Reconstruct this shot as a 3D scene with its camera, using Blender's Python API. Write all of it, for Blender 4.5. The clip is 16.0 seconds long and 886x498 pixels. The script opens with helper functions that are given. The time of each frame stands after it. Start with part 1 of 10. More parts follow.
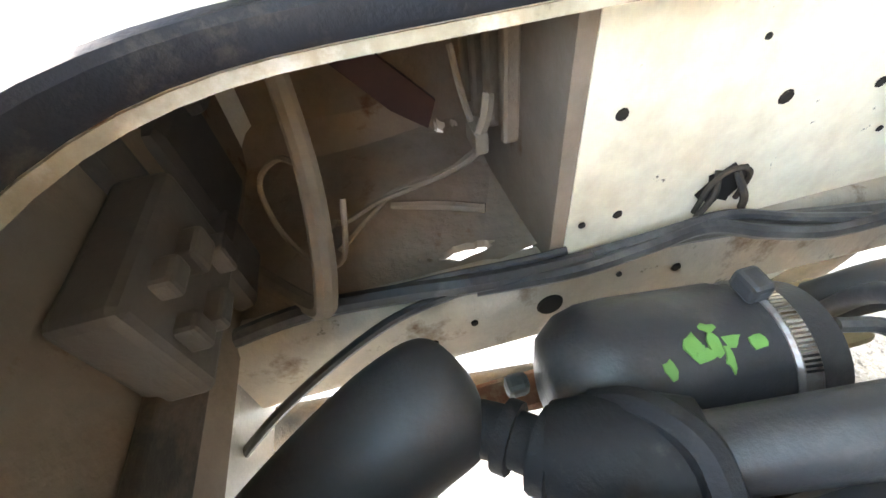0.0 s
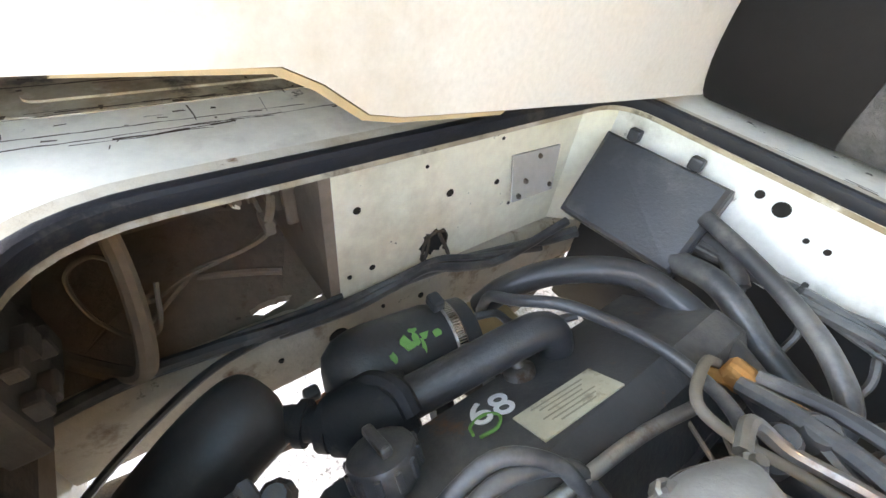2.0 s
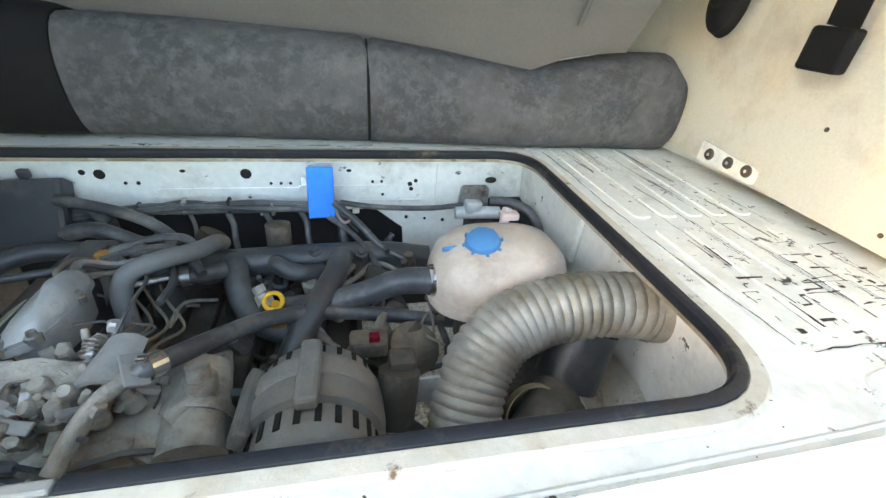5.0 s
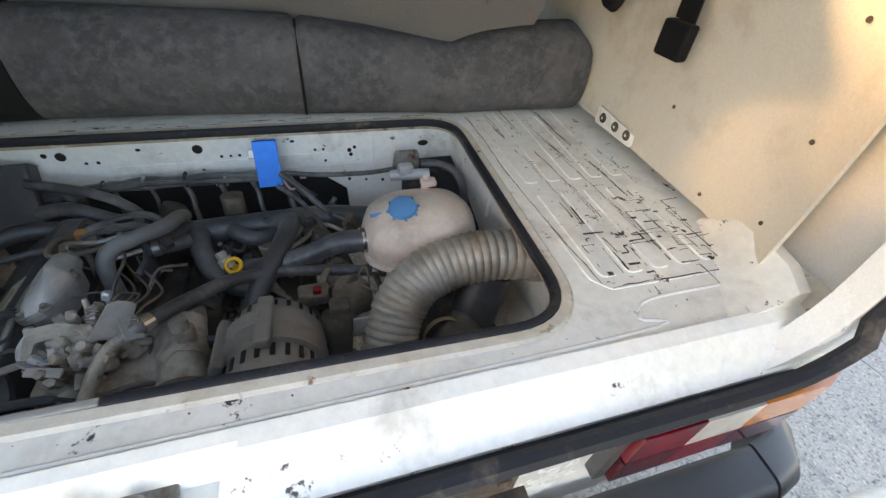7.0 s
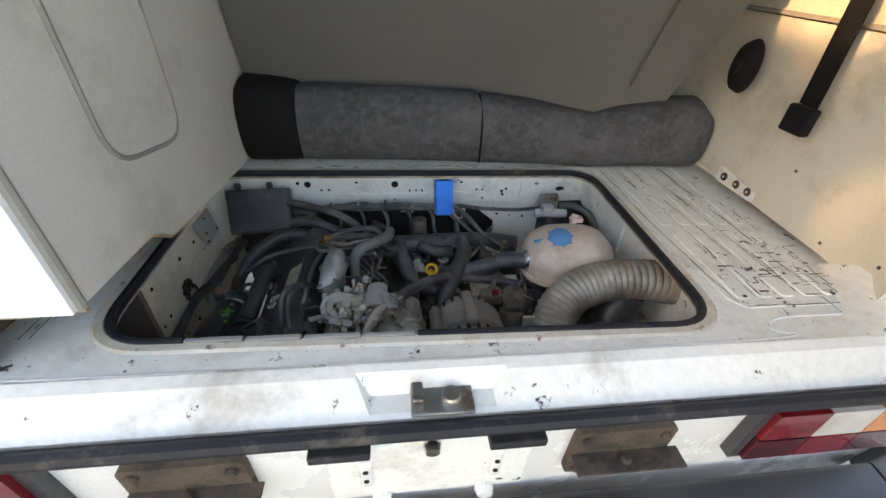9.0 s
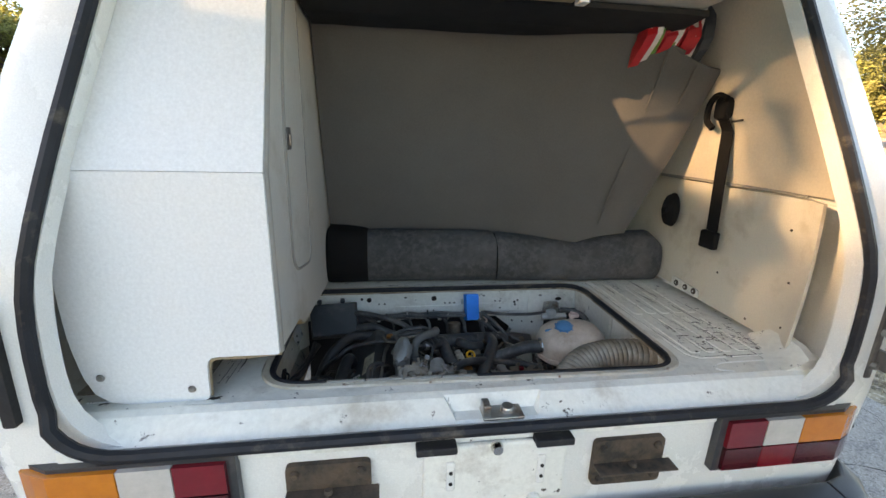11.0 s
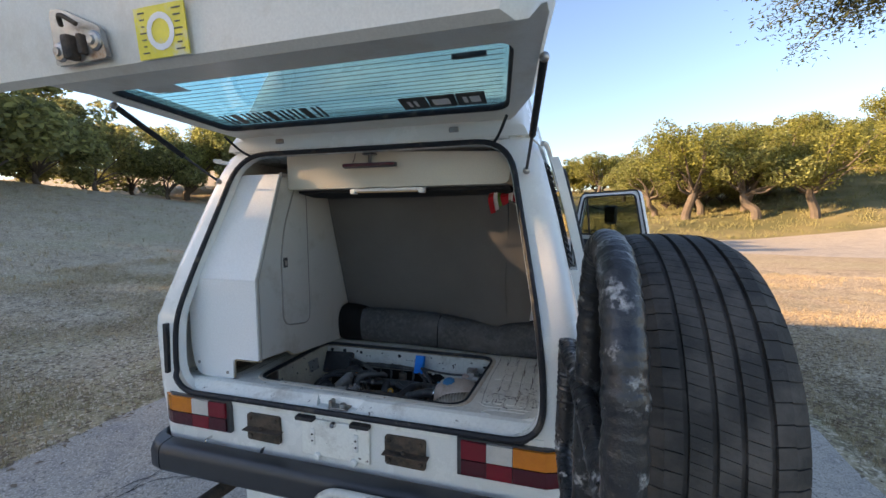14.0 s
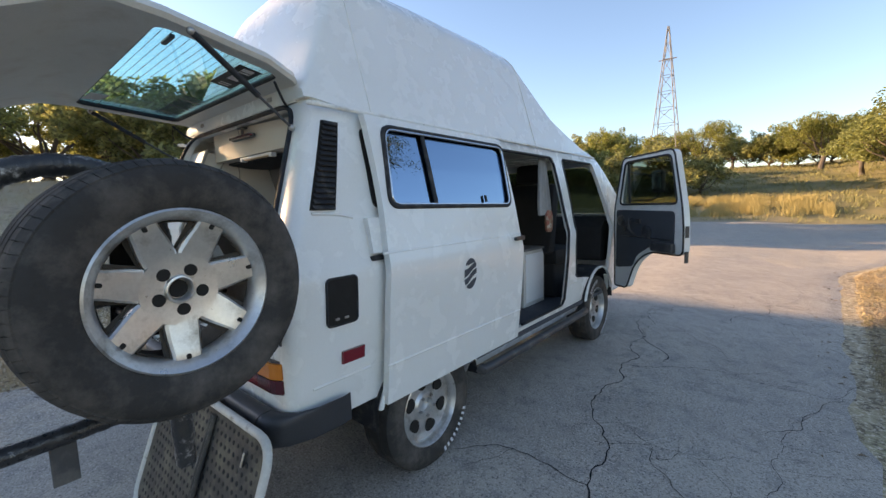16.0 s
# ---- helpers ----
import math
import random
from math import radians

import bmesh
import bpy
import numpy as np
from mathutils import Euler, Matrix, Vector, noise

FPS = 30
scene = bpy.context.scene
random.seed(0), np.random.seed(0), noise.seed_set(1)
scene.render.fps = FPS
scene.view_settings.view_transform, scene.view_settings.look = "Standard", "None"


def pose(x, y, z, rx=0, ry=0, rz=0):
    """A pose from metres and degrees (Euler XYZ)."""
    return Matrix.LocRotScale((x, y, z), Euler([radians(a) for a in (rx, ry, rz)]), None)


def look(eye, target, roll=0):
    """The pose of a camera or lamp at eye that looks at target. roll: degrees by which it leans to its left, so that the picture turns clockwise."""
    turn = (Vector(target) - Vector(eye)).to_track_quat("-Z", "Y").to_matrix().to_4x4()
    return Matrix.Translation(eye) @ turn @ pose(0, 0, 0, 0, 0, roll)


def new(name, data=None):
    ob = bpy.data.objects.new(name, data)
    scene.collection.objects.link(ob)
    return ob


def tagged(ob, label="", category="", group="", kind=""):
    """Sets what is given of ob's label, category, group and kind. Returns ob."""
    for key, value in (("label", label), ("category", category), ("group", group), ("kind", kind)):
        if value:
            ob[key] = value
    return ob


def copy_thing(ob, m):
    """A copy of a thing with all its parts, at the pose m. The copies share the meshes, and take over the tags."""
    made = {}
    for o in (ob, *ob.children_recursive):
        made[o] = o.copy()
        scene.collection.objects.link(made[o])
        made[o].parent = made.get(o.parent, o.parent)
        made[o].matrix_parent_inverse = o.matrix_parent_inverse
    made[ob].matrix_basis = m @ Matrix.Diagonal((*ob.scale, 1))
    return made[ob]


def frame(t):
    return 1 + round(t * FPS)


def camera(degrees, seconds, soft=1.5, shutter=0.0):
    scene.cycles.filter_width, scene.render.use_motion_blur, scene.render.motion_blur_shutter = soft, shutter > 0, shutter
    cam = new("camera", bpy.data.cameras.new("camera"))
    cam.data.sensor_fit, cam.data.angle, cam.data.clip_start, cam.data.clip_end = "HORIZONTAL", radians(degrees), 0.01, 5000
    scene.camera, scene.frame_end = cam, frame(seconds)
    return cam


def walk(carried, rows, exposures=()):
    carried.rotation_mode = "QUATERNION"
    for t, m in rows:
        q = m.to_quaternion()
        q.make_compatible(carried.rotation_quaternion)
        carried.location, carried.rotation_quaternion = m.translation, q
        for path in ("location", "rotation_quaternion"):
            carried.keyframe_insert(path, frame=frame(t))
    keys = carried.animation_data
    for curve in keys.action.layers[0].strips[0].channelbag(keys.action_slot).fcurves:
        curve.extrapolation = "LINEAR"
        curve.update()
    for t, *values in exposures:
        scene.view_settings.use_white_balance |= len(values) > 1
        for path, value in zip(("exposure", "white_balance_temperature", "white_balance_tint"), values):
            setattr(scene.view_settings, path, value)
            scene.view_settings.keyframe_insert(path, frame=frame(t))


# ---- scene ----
cam = camera(94.9, 16.0)
METRES = 5.0589
BASE = pose(-0.3317, 0.2172, 0.9062, -48.401, 6.481, 76.455)
ROWS = [
    (0.0, 0.0, 0.0, 0.0, 0.0, 0.0, -0.0),
    (0.5, -0.0053, -0.0069, -0.0022, -2.28, 0.78, 0.38),
    (1.0, -0.0013, -0.0157, -0.0003, -8.03, 1.94, 1.43),
    (1.5, 0.0039, -0.0217, 0.0014, -15.67, 3.12, 3.93),
    (2.0, 0.0024, -0.0311, 0.0009, -24.34, 3.89, 8.0),
    (2.5, -0.0013, -0.0378, -0.0089, -33.32, 3.71, 13.63),
    (3.0, -0.0081, -0.0404, -0.0162, -41.38, 2.78, 20.1),
    (3.5, -0.0169, -0.0462, -0.0187, -50.72, -0.29, 27.04),
    (4.0, -0.0221, -0.0657, -0.0265, -60.85, -5.27, 34.06),
    (4.5, -0.0279, -0.0868, -0.0383, -73.77, -13.79, 39.94),
    (5.0, -0.0324, -0.0984, -0.0525, -88.52, -24.67, 43.68),
    (7.5, -0.0575, -0.1308, -0.0461, -94.36, -39.1, 44.04),
    (8.0, -0.0677, -0.1244, -0.0344, -89.15, -34.65, 44.16),
    (8.5, -0.083, -0.1162, -0.0172, -84.07, -28.61, 44.32),
    (9.0, -0.0965, -0.1082, -0.0096, -80.37, -22.37, 44.3),
    (9.5, -0.1096, -0.1124, -0.0095, -78.01, -15.47, 44.62),
    (12.0, -0.2501, -0.0995, 0.0031, -83.93, 2.72, 47.02),
    (12.5, -0.2958, -0.1347, -0.0068, -76.08, 10.58, 46.88),
    (13.0, -0.3168, -0.1823, -0.0536, -67.28, 17.96, 45.08),
    (13.5, -0.2917, -0.2253, -0.0988, -58.84, 24.1, 41.98),
    (14.0, -0.2595, -0.2782, -0.1509, -50.84, 29.03, 37.86),
    (14.5, -0.2261, -0.3325, -0.2076, -43.84, 32.63, 33.64),
    (15.0, -0.1719, -0.3661, -0.2499, -38.17, 35.1, 29.62),
    (15.5, -0.1257, -0.4059, -0.3065, -33.24, 37.16, 26.34),
    (16.0, -0.0758, -0.4373, -0.3553, -28.84, 38.83, 23.95),
]
EXPOSURES = [(0.0, 6.62, 11000, 23), (0.5, 6.55, 10200, 21), (1.0, 5.92, 10200, 23), (1.5, 5.70, 10500, 25), (2.5, 5.38, 10400, 25), (3.5, 5.17, 10500, 24), (4.5, 4.92, 9800, 18), (5.0, 4.45, 8800, 14), (7.5, 3.46, 9300, 23), (9.0, 3.33, 9400, 23), (9.7, 3.10, 9000, 21), (12.0, 2.30, 8300, 18), (12.5, 2.05, 8150, 18), (13.0, 1.89, 7750, 17), (14.5, 1.72, 6950, 20), (16.0, 1.62, 7250, 18)]
walk(cam, [(t, BASE @ pose(METRES * x, METRES * y, METRES * z, 90 + pitch, roll, yaw)) for t, x, y, z, yaw, pitch, roll in ROWS], EXPOSURES)

# ---- daylight: low sun from the van's left, partly behind trees, and a clear sky ----
SUN_AZ, SUN_EL = 250.0, 15.0
world = bpy.data.worlds.new("sky")
scene.world = world
world.use_nodes = True
wn = world.node_tree.nodes
sky = wn.new("ShaderNodeTexSky")
sky.sky_type = "NISHITA"
sky.sun_disc = False
sky.sun_elevation, sky.sun_rotation = radians(SUN_EL), radians(SUN_AZ)
sky.altitude, sky.air_density, sky.dust_density, sky.ozone_density = 200, 1.0, 0.45, 2.2
wn["Background"].inputs["Strength"].default_value = 0.115
world.node_tree.links.new(sky.outputs["Color"], wn["Background"].inputs["Color"])
sun = new("sun", bpy.data.lights.new("sun", "SUN"))
sun.data.energy, sun.data.angle, sun.data.color = 5.0, radians(0.5), (1.0, 0.72, 0.42)
sun_from = Vector((math.sin(radians(SUN_AZ)) * math.cos(radians(SUN_EL)), math.cos(radians(SUN_AZ)) * math.cos(radians(SUN_EL)), math.sin(radians(SUN_EL))))
sun.matrix_world = look(sun_from * 50, (0, 0, 0))

# ---- materials ----


def mat(name, c1, c2=None, rough=0.5, metal=0.0, s1=4.0, s2=60.0, bump=0.15, bs=120.0, dirt=None, coat=0.0, rvar=0.15, spread=0.0, detail=6.0):
    """A surface with colour variation at two scales, fine relief, uneven gloss, and patches of dirt: (colour, share, scale, hardness)."""
    m = bpy.data.materials.new(name)
    m.use_nodes = True
    nt = m.node_tree
    bsdf = nt.nodes["Principled BSDF"]
    tc = nt.nodes.new("ShaderNodeTexCoord")
    c2 = c2 or tuple(v * 0.82 for v in c1)

    def tex(scale, det=detail, rgh=0.6):
        n = nt.nodes.new("ShaderNodeTexNoise")
        n.inputs["Scale"].default_value, n.inputs["Detail"].default_value, n.inputs["Roughness"].default_value = scale, det, rgh
        nt.links.new(tc.outputs["Object"], n.inputs["Vector"])
        return n.outputs["Fac"]

    def ramp(fac, a, b, ca=(0, 0, 0, 1), cb=(1, 1, 1, 1)):
        r = nt.nodes.new("ShaderNodeValToRGB")
        r.color_ramp.elements[0].position, r.color_ramp.elements[1].position = a, b
        r.color_ramp.elements[0].color, r.color_ramp.elements[1].color = ca, cb
        nt.links.new(fac, r.inputs["Fac"])
        return r.outputs["Color"]

    def mix(fac, a, b, kind="MIX"):
        x = nt.nodes.new("ShaderNodeMix")
        x.data_type, x.blend_type = "RGBA", kind
        for sock, v in ((x.inputs["Factor"], fac), (x.inputs["A"], a), (x.inputs["B"], b)):
            if isinstance(v, (int, float)):
                sock.default_value = v
            elif isinstance(v, tuple):
                sock.default_value = (*v, 1) if len(v) == 3 else v
            else:
                nt.links.new(v, sock)
        return x.outputs["Result"]

    big, small = tex(s1), tex(s2, 8.0, 0.7)
    col = ramp(big, 0.35, 0.65, (*c2, 1), (*c1, 1))
    col = mix(0.35, col, ramp(small, 0.3, 0.7, (*[v * 0.72 for v in c1], 1), (*[min(1, v * 1.18) for v in c1], 1)))
    if spread:
        info = nt.nodes.new("ShaderNodeObjectInfo")
        col = mix(1.0, col, ramp(info.outputs["Random"], 0.0, 1.0, (1 - spread,) * 3 + (1,), (1 + spread,) * 3 + (1,)), "MULTIPLY")
    if dirt:
        for dcol, share, scale, hard in (dirt if isinstance(dirt, list) else [dirt]):
            mid = 0.68 - 0.36 * share
            mask = ramp(tex(scale, 10.0, 0.68), mid - 0.12 * (1 - hard) - 0.005, mid + 0.12 * (1 - hard) + 0.005)
            col = mix(mask, col, dcol)
    nt.links.new(col, bsdf.inputs["Base Color"])
    bsdf.inputs["Metallic"].default_value = metal
    rr = nt.nodes.new("ShaderNodeMapRange")
    rr.inputs["To Min"].default_value, rr.inputs["To Max"].default_value = max(0.02, rough - rvar), min(1, rough + rvar)
    nt.links.new(tex(s1 * 3), rr.inputs["Value"])
    nt.links.new(rr.outputs["Result"], bsdf.inputs["Roughness"])
    bsdf.inputs["Coat Weight"].default_value = coat
    if bump:
        b = nt.nodes.new("ShaderNodeBump")
        b.inputs["Strength"].default_value, b.inputs["Distance"].default_value = bump, 0.004
        nt.links.new(tex(bs, 5.0), b.inputs["Height"])
        nt.links.new(b.outputs["Normal"], bsdf.inputs["Normal"])
    return m


def glass(name, tint=(0.9, 0.97, 0.95), rough=0.0, gloss=0.04, sheen=(1, 1, 1)):
    """A thin pane: clear, tinted, with a mirror sheen that grows towards grazing."""
    m = bpy.data.materials.new(name)
    m.use_nodes = True
    nt = m.node_tree
    nt.nodes.remove(nt.nodes["Principled BSDF"])
    out = nt.nodes["Material Output"]
    tr, gl, mx, lw, pw, ma = (nt.nodes.new("ShaderNode" + k) for k in ("BsdfTransparent", "BsdfGlossy", "MixShader", "LayerWeight", "Math", "Math"))
    tr.inputs["Color"].default_value = (*tint, 1)
    gl.inputs["Roughness"].default_value = rough
    gl.inputs["Color"].default_value = (*sheen, 1)
    lw.inputs["Blend"].default_value = 0.5
    pw.operation, ma.operation = "POWER", "MULTIPLY_ADD"
    pw.inputs[1].default_value = 4.0
    ma.inputs[1].default_value, ma.inputs[2].default_value = 0.5, gloss
    nt.links.new(lw.outputs["Facing"], pw.inputs[0])
    nt.links.new(pw.outputs[0], ma.inputs[0])
    nt.links.new(ma.outputs[0], mx.inputs[0])
    nt.links.new(tr.outputs[0], mx.inputs[1])
    nt.links.new(gl.outputs[0], mx.inputs[2])
    nt.links.new(mx.outputs[0], out.inputs["Surface"])
    return m


RUST, SOOT, DUST = (0.16, 0.07, 0.03), (0.02, 0.018, 0.016), (0.30, 0.25, 0.19)
M = {}
M["paint"] = mat("white_paint", (0.80, 0.80, 0.77), (0.76, 0.76, 0.72), rough=0.26, s1=2, s2=320, bump=0.004, coat=0.35)
# the body's white, toned down for the gate's shaded underside, plus dust
M["gatepaint"] = mat("shaded_dusty_white_paint", (0.70, 0.68, 0.62), (0.62, 0.60, 0.54), rough=0.4, s1=3, s2=200, bump=0.01, coat=0.1, dirt=[((0.52, 0.47, 0.39), 0.14, 6.0, 0.0)])
M["paint_worn"] = mat("worn_white_paint", (0.80, 0.80, 0.75), (0.74, 0.73, 0.67), rough=0.38, s1=3, s2=70, bump=0.05, dirt=[(DUST, 0.10, 5.0, 0.1), ((0.06, 0.045, 0.035), 0.07, 30.0, 0.9)], coat=0.15)
M["deck"] = mat("scuffed_white_deck_paint", (0.80, 0.79, 0.72), (0.73, 0.71, 0.635), rough=0.42, s1=5, s2=60, bump=0.12, bs=60, dirt=[((0.50, 0.46, 0.40), 0.14, 9.0, 0.2), ((0.035, 0.028, 0.022), 0.11, 26.0, 0.93)])
M["cream"] = mat("cream_bay_paint", (0.91, 0.85, 0.69), (0.88, 0.81, 0.64), rough=0.4, s1=6, s2=60, bump=0.05, dirt=[((0.52, 0.44, 0.31), 0.08, 4.0, 0.1), (SOOT, 0.03, 30.0, 0.9)])
M["cavity"] = mat("dusty_brown_underseal", (0.25, 0.195, 0.15), (0.165, 0.125, 0.095), rough=0.85, s1=5, s2=50, bump=0.5, bs=70, dirt=[((0.28, 0.22, 0.175), 0.3, 6.0, 0.1), (RUST, 0.10, 13.0, 0.6)])
M["rail"] = mat("dusty_chassis_rail", (0.60, 0.53, 0.44), (0.46, 0.40, 0.32), rough=0.8, s1=7, s2=60, bump=0.4, bs=80, dirt=[(RUST, 0.2, 12.0, 0.5), (SOOT, 0.1, 22.0, 0.8)])
M["rubber"] = mat("black_rubber", (0.028, 0.029, 0.032), (0.018, 0.018, 0.02), rough=0.6, s1=12, s2=80, bump=0.25, dirt=[((0.11, 0.10, 0.09), 0.16, 14.0, 0.2)])
M["hose"] = mat("dusty_black_hose", (0.060, 0.060, 0.063), (0.040, 0.040, 0.042), rough=0.36, s1=9, s2=70, bump=0.12, dirt=[((0.20, 0.188, 0.172), 0.26, 9.0, 0.1)])
M["plastic"] = mat("black_plastic", (0.046, 0.047, 0.051), (0.032, 0.033, 0.036), rough=0.36, s1=8, s2=150, bump=0.15, bs=300, dirt=[((0.13, 0.12, 0.11), 0.16, 8.0, 0.1)])
M["blackmetal"] = mat("black_engine_paint", (0.062, 0.063, 0.066), (0.042, 0.043, 0.045), rough=0.4, s1=8, s2=60, bump=0.2, dirt=[((0.16, 0.145, 0.13), 0.2, 8.0, 0.1), (RUST, 0.07, 20.0, 0.6)])
M["alu"] = mat("oily_cast_aluminium", (0.62, 0.62, 0.61), (0.46, 0.46, 0.45), rough=0.40, metal=0.35, s1=14, s2=90, bump=0.4, bs=150, dirt=[((0.24, 0.20, 0.16), 0.20, 22.0, 0.3)])
M["casing"] = mat("dark_alternator_casing", (0.27, 0.255, 0.235), (0.17, 0.16, 0.143), rough=0.55, metal=0.3, s1=16, s2=90, bump=0.4, bs=150, dirt=[((0.24, 0.20, 0.155), 0.22, 16.0, 0.3)])
M["steel"] = mat("dull_steel", (0.45, 0.44, 0.42), (0.30, 0.29, 0.28), rough=0.38, metal=0.9, s1=14, s2=90, bump=0.15, dirt=[(RUST, 0.2, 18.0, 0.4)])
M["grime"] = mat("oily_engine_block", (0.085, 0.07, 0.055), (0.04, 0.033, 0.027), rough=0.7, s1=12, s2=60, bump=0.6, bs=60, dirt=[((0.19, 0.14, 0.10), 0.25, 12.0, 0.3)])
M["rust"] = mat("rusty_steel", (0.12, 0.085, 0.06), (0.065, 0.05, 0.04), rough=0.8, metal=0.2, s1=20, s2=90, bump=0.5, dirt=[((0.04, 0.035, 0.03), 0.4, 18.0, 0.4)])
M["tape"] = mat("wrinkled_black_tape", (0.03, 0.03, 0.032), (0.02, 0.02, 0.022), rough=0.3, s1=20, s2=70, bump=1.0, bs=45, dirt=[((0.46, 0.45, 0.44), 0.20, 14.0, 0.85)])
M["bare"] = mat("chipped_paint_edge", (0.060, 0.036, 0.024), (0.030, 0.022, 0.018), rough=0.85, s1=12, bump=0)
M["tyre"] = mat("dusty_tyre_rubber", (0.042, 0.039, 0.036), (0.028, 0.027, 0.025), rough=0.7, s1=6, s2=80, bump=0.3, dirt=[((0.118, 0.102, 0.088), 0.32, 7.0, 0.0)])
M["alloy"] = mat("scuffed_silver_alloy", (0.68, 0.665, 0.64), (0.58, 0.565, 0.54), rough=0.33, metal=0.8, s1=6, s2=80, bump=0.05, dirt=[((0.25, 0.22, 0.18), 0.17, 9.0, 0.2)])
M["felt"] = mat("grey_cloth_seat_back", (0.128, 0.123, 0.120), (0.110, 0.105, 0.103), rough=0.95, s1=5, s2=200, bump=0.5, bs=500)
M["mattress"] = mat("black_felt_mat", (0.062, 0.065, 0.071), (0.044, 0.047, 0.052), rough=0.95, s1=4, s2=180, bump=0.6, bs=300, dirt=[((0.105, 0.108, 0.115), 0.30, 45.0, 0.0), ((0.14, 0.14, 0.145), 0.16, 6.0, 0.0), ((0.048, 0.050, 0.055), 0.20, 12.0, 0.1)])
M["vinyl"] = mat("black_vinyl_flap", (0.006, 0.006, 0.007), rough=0.85, bump=0.1)
M["laminate"] = mat("pale_cabinet_laminate", (0.62, 0.60, 0.56), (0.58, 0.56, 0.52), rough=0.5, s1=1.5, s2=200, bump=0.04, dirt=[((0.4, 0.36, 0.3), 0.1, 5.0, 0.0)])
M["cabwhite"] = mat("white_cabinet_panel", (0.78, 0.79, 0.80), (0.75, 0.76, 0.77), rough=0.4, s1=1.5, s2=150, bump=0.02)
M["trim"] = mat("cream_textured_trim_board", (0.66, 0.62, 0.53), (0.61, 0.57, 0.48), rough=0.55, s1=2, s2=250, bump=0.14, bs=420, dirt=[((0.42, 0.36, 0.27), 0.12, 6.0, 0.0)])
M["headliner"] = mat("beige_vinyl_headliner", (0.62, 0.57, 0.48), (0.57, 0.52, 0.44), rough=0.6, s1=2, s2=160, bump=0.1)
M["grey"] = mat("grey_door_card", (0.072, 0.078, 0.090), (0.058, 0.063, 0.073), rough=0.7, s1=5, s2=200, bump=0.3, bs=300)
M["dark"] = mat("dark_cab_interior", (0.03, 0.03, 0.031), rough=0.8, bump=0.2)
M["blue"] = mat("blue_plastic", (0.0, 0.26, 0.88), (0.0, 0.235, 0.80), rough=0.6, bump=0.05)
M["blue"].node_tree.nodes["Principled BSDF"].inputs["Specular IOR Level"].default_value = 0.12
M["bluecap"] = mat("faded_blue_cap", (0.06, 0.25, 0.48), (0.04, 0.20, 0.40), rough=0.5, bump=0.1)
M["yellow"] = mat("yellow_plastic", (0.80, 0.42, 0.02), (0.75, 0.36, 0.02), rough=0.35, bump=0.05)
M["tank"] = mat("yellowed_translucent_plastic", (0.66, 0.55, 0.46), (0.56, 0.44, 0.35), rough=0.35, s1=8, s2=60, bump=0.05, dirt=[((0.33, 0.20, 0.12), 0.2, 8.0, 0.0)])
M["duct"] = mat("dusty_foil_duct", (0.44, 0.415, 0.365), (0.33, 0.305, 0.26), rough=0.5, metal=0.35, s1=8, s2=60, bump=0.3, dirt=[((0.22, 0.17, 0.11), 0.32, 10.0, 0.2)])
M["orange"] = mat("amber_lens", (0.62, 0.19, 0.01), (0.54, 0.15, 0.01), rough=0.18, s1=9, s2=40, bump=0.1, coat=0.5)
M["red"] = mat("red_lens", (0.20, 0.006, 0.014), (0.15, 0.005, 0.010), rough=0.18, s1=9, s2=40, bump=0.1, coat=0.5)
M["darkred"] = mat("dark_red_lens", (0.075, 0.005, 0.010), rough=0.18, s1=9, s2=40, bump=0.1, coat=0.5)
M["clear"] = mat("clear_ribbed_lens", (0.55, 0.52, 0.48), (0.48, 0.45, 0.41), rough=0.2, s1=9, s2=40, bump=0.2, coat=0.5)
M["gasket"] = mat("black_tailgate_seal", (0.020, 0.022, 0.028), (0.014, 0.015, 0.018), rough=0.5, s1=15, s2=90, bump=0.2, dirt=[((0.12, 0.10, 0.08), 0.1, 14.0, 0.3)])
M["chrome"] = mat("worn_chrome", (0.62, 0.62, 0.62), rough=0.18, metal=1.0, bump=0.03, rvar=0.08)
M["sticker"] = mat("yellow_sticker", (0.78, 0.66, 0.04), rough=0.4, s1=12, bump=0.03, dirt=[((0.62, 0.58, 0.45), 0.2, 25.0, 0.4)])
M["decal"] = mat("dark_decal", (0.012, 0.013, 0.015), rough=0.4, bump=0.02)
for k in ("tyre", "rubber", "gasket", "vinyl", "dark", "mattress", "felt", "grey"):  # dull blacks
    M[k].node_tree.nodes["Principled BSDF"].inputs["Specular IOR Level"].default_value = 0.25
M["white"] = mat("white_print", (0.8, 0.8, 0.8), rough=0.5, bump=0.02)
M["glass"] = glass("hatch_glass", (0.62, 0.84, 0.83), gloss=0.025)
# blue tint in the mirror sheen stands in for a bluer reflected sky
M["darkglass"] = glass("smoked_glass_blue_sheen", (0.05, 0.07, 0.08), gloss=0.40, sheen=(0.52, 0.74, 0.98))
# left panes, made this dark only to keep low sun out of the cab
M["sun_stop"] = glass("sun_blocking_side_glass", (0.10, 0.12, 0.12), gloss=0.06)
M["clearglass"] = glass("door_glass", (0.42, 0.48, 0.46))
M["tray"] = mat("black_tray_plastic", (0.035, 0.035, 0.034), (0.025, 0.025, 0.025), rough=0.55, s1=8, s2=80, bump=0.2, dirt=[((0.13, 0.12, 0.09), 0.3, 7.0, 0.1)])
M["whitetube"] = mat("weathered_white_tube", (0.62, 0.61, 0.56), (0.50, 0.49, 0.44), rough=0.5, s1=10, s2=70, bump=0.2, dirt=[((0.12, 0.10, 0.07), 0.2, 12.0, 0.6)])
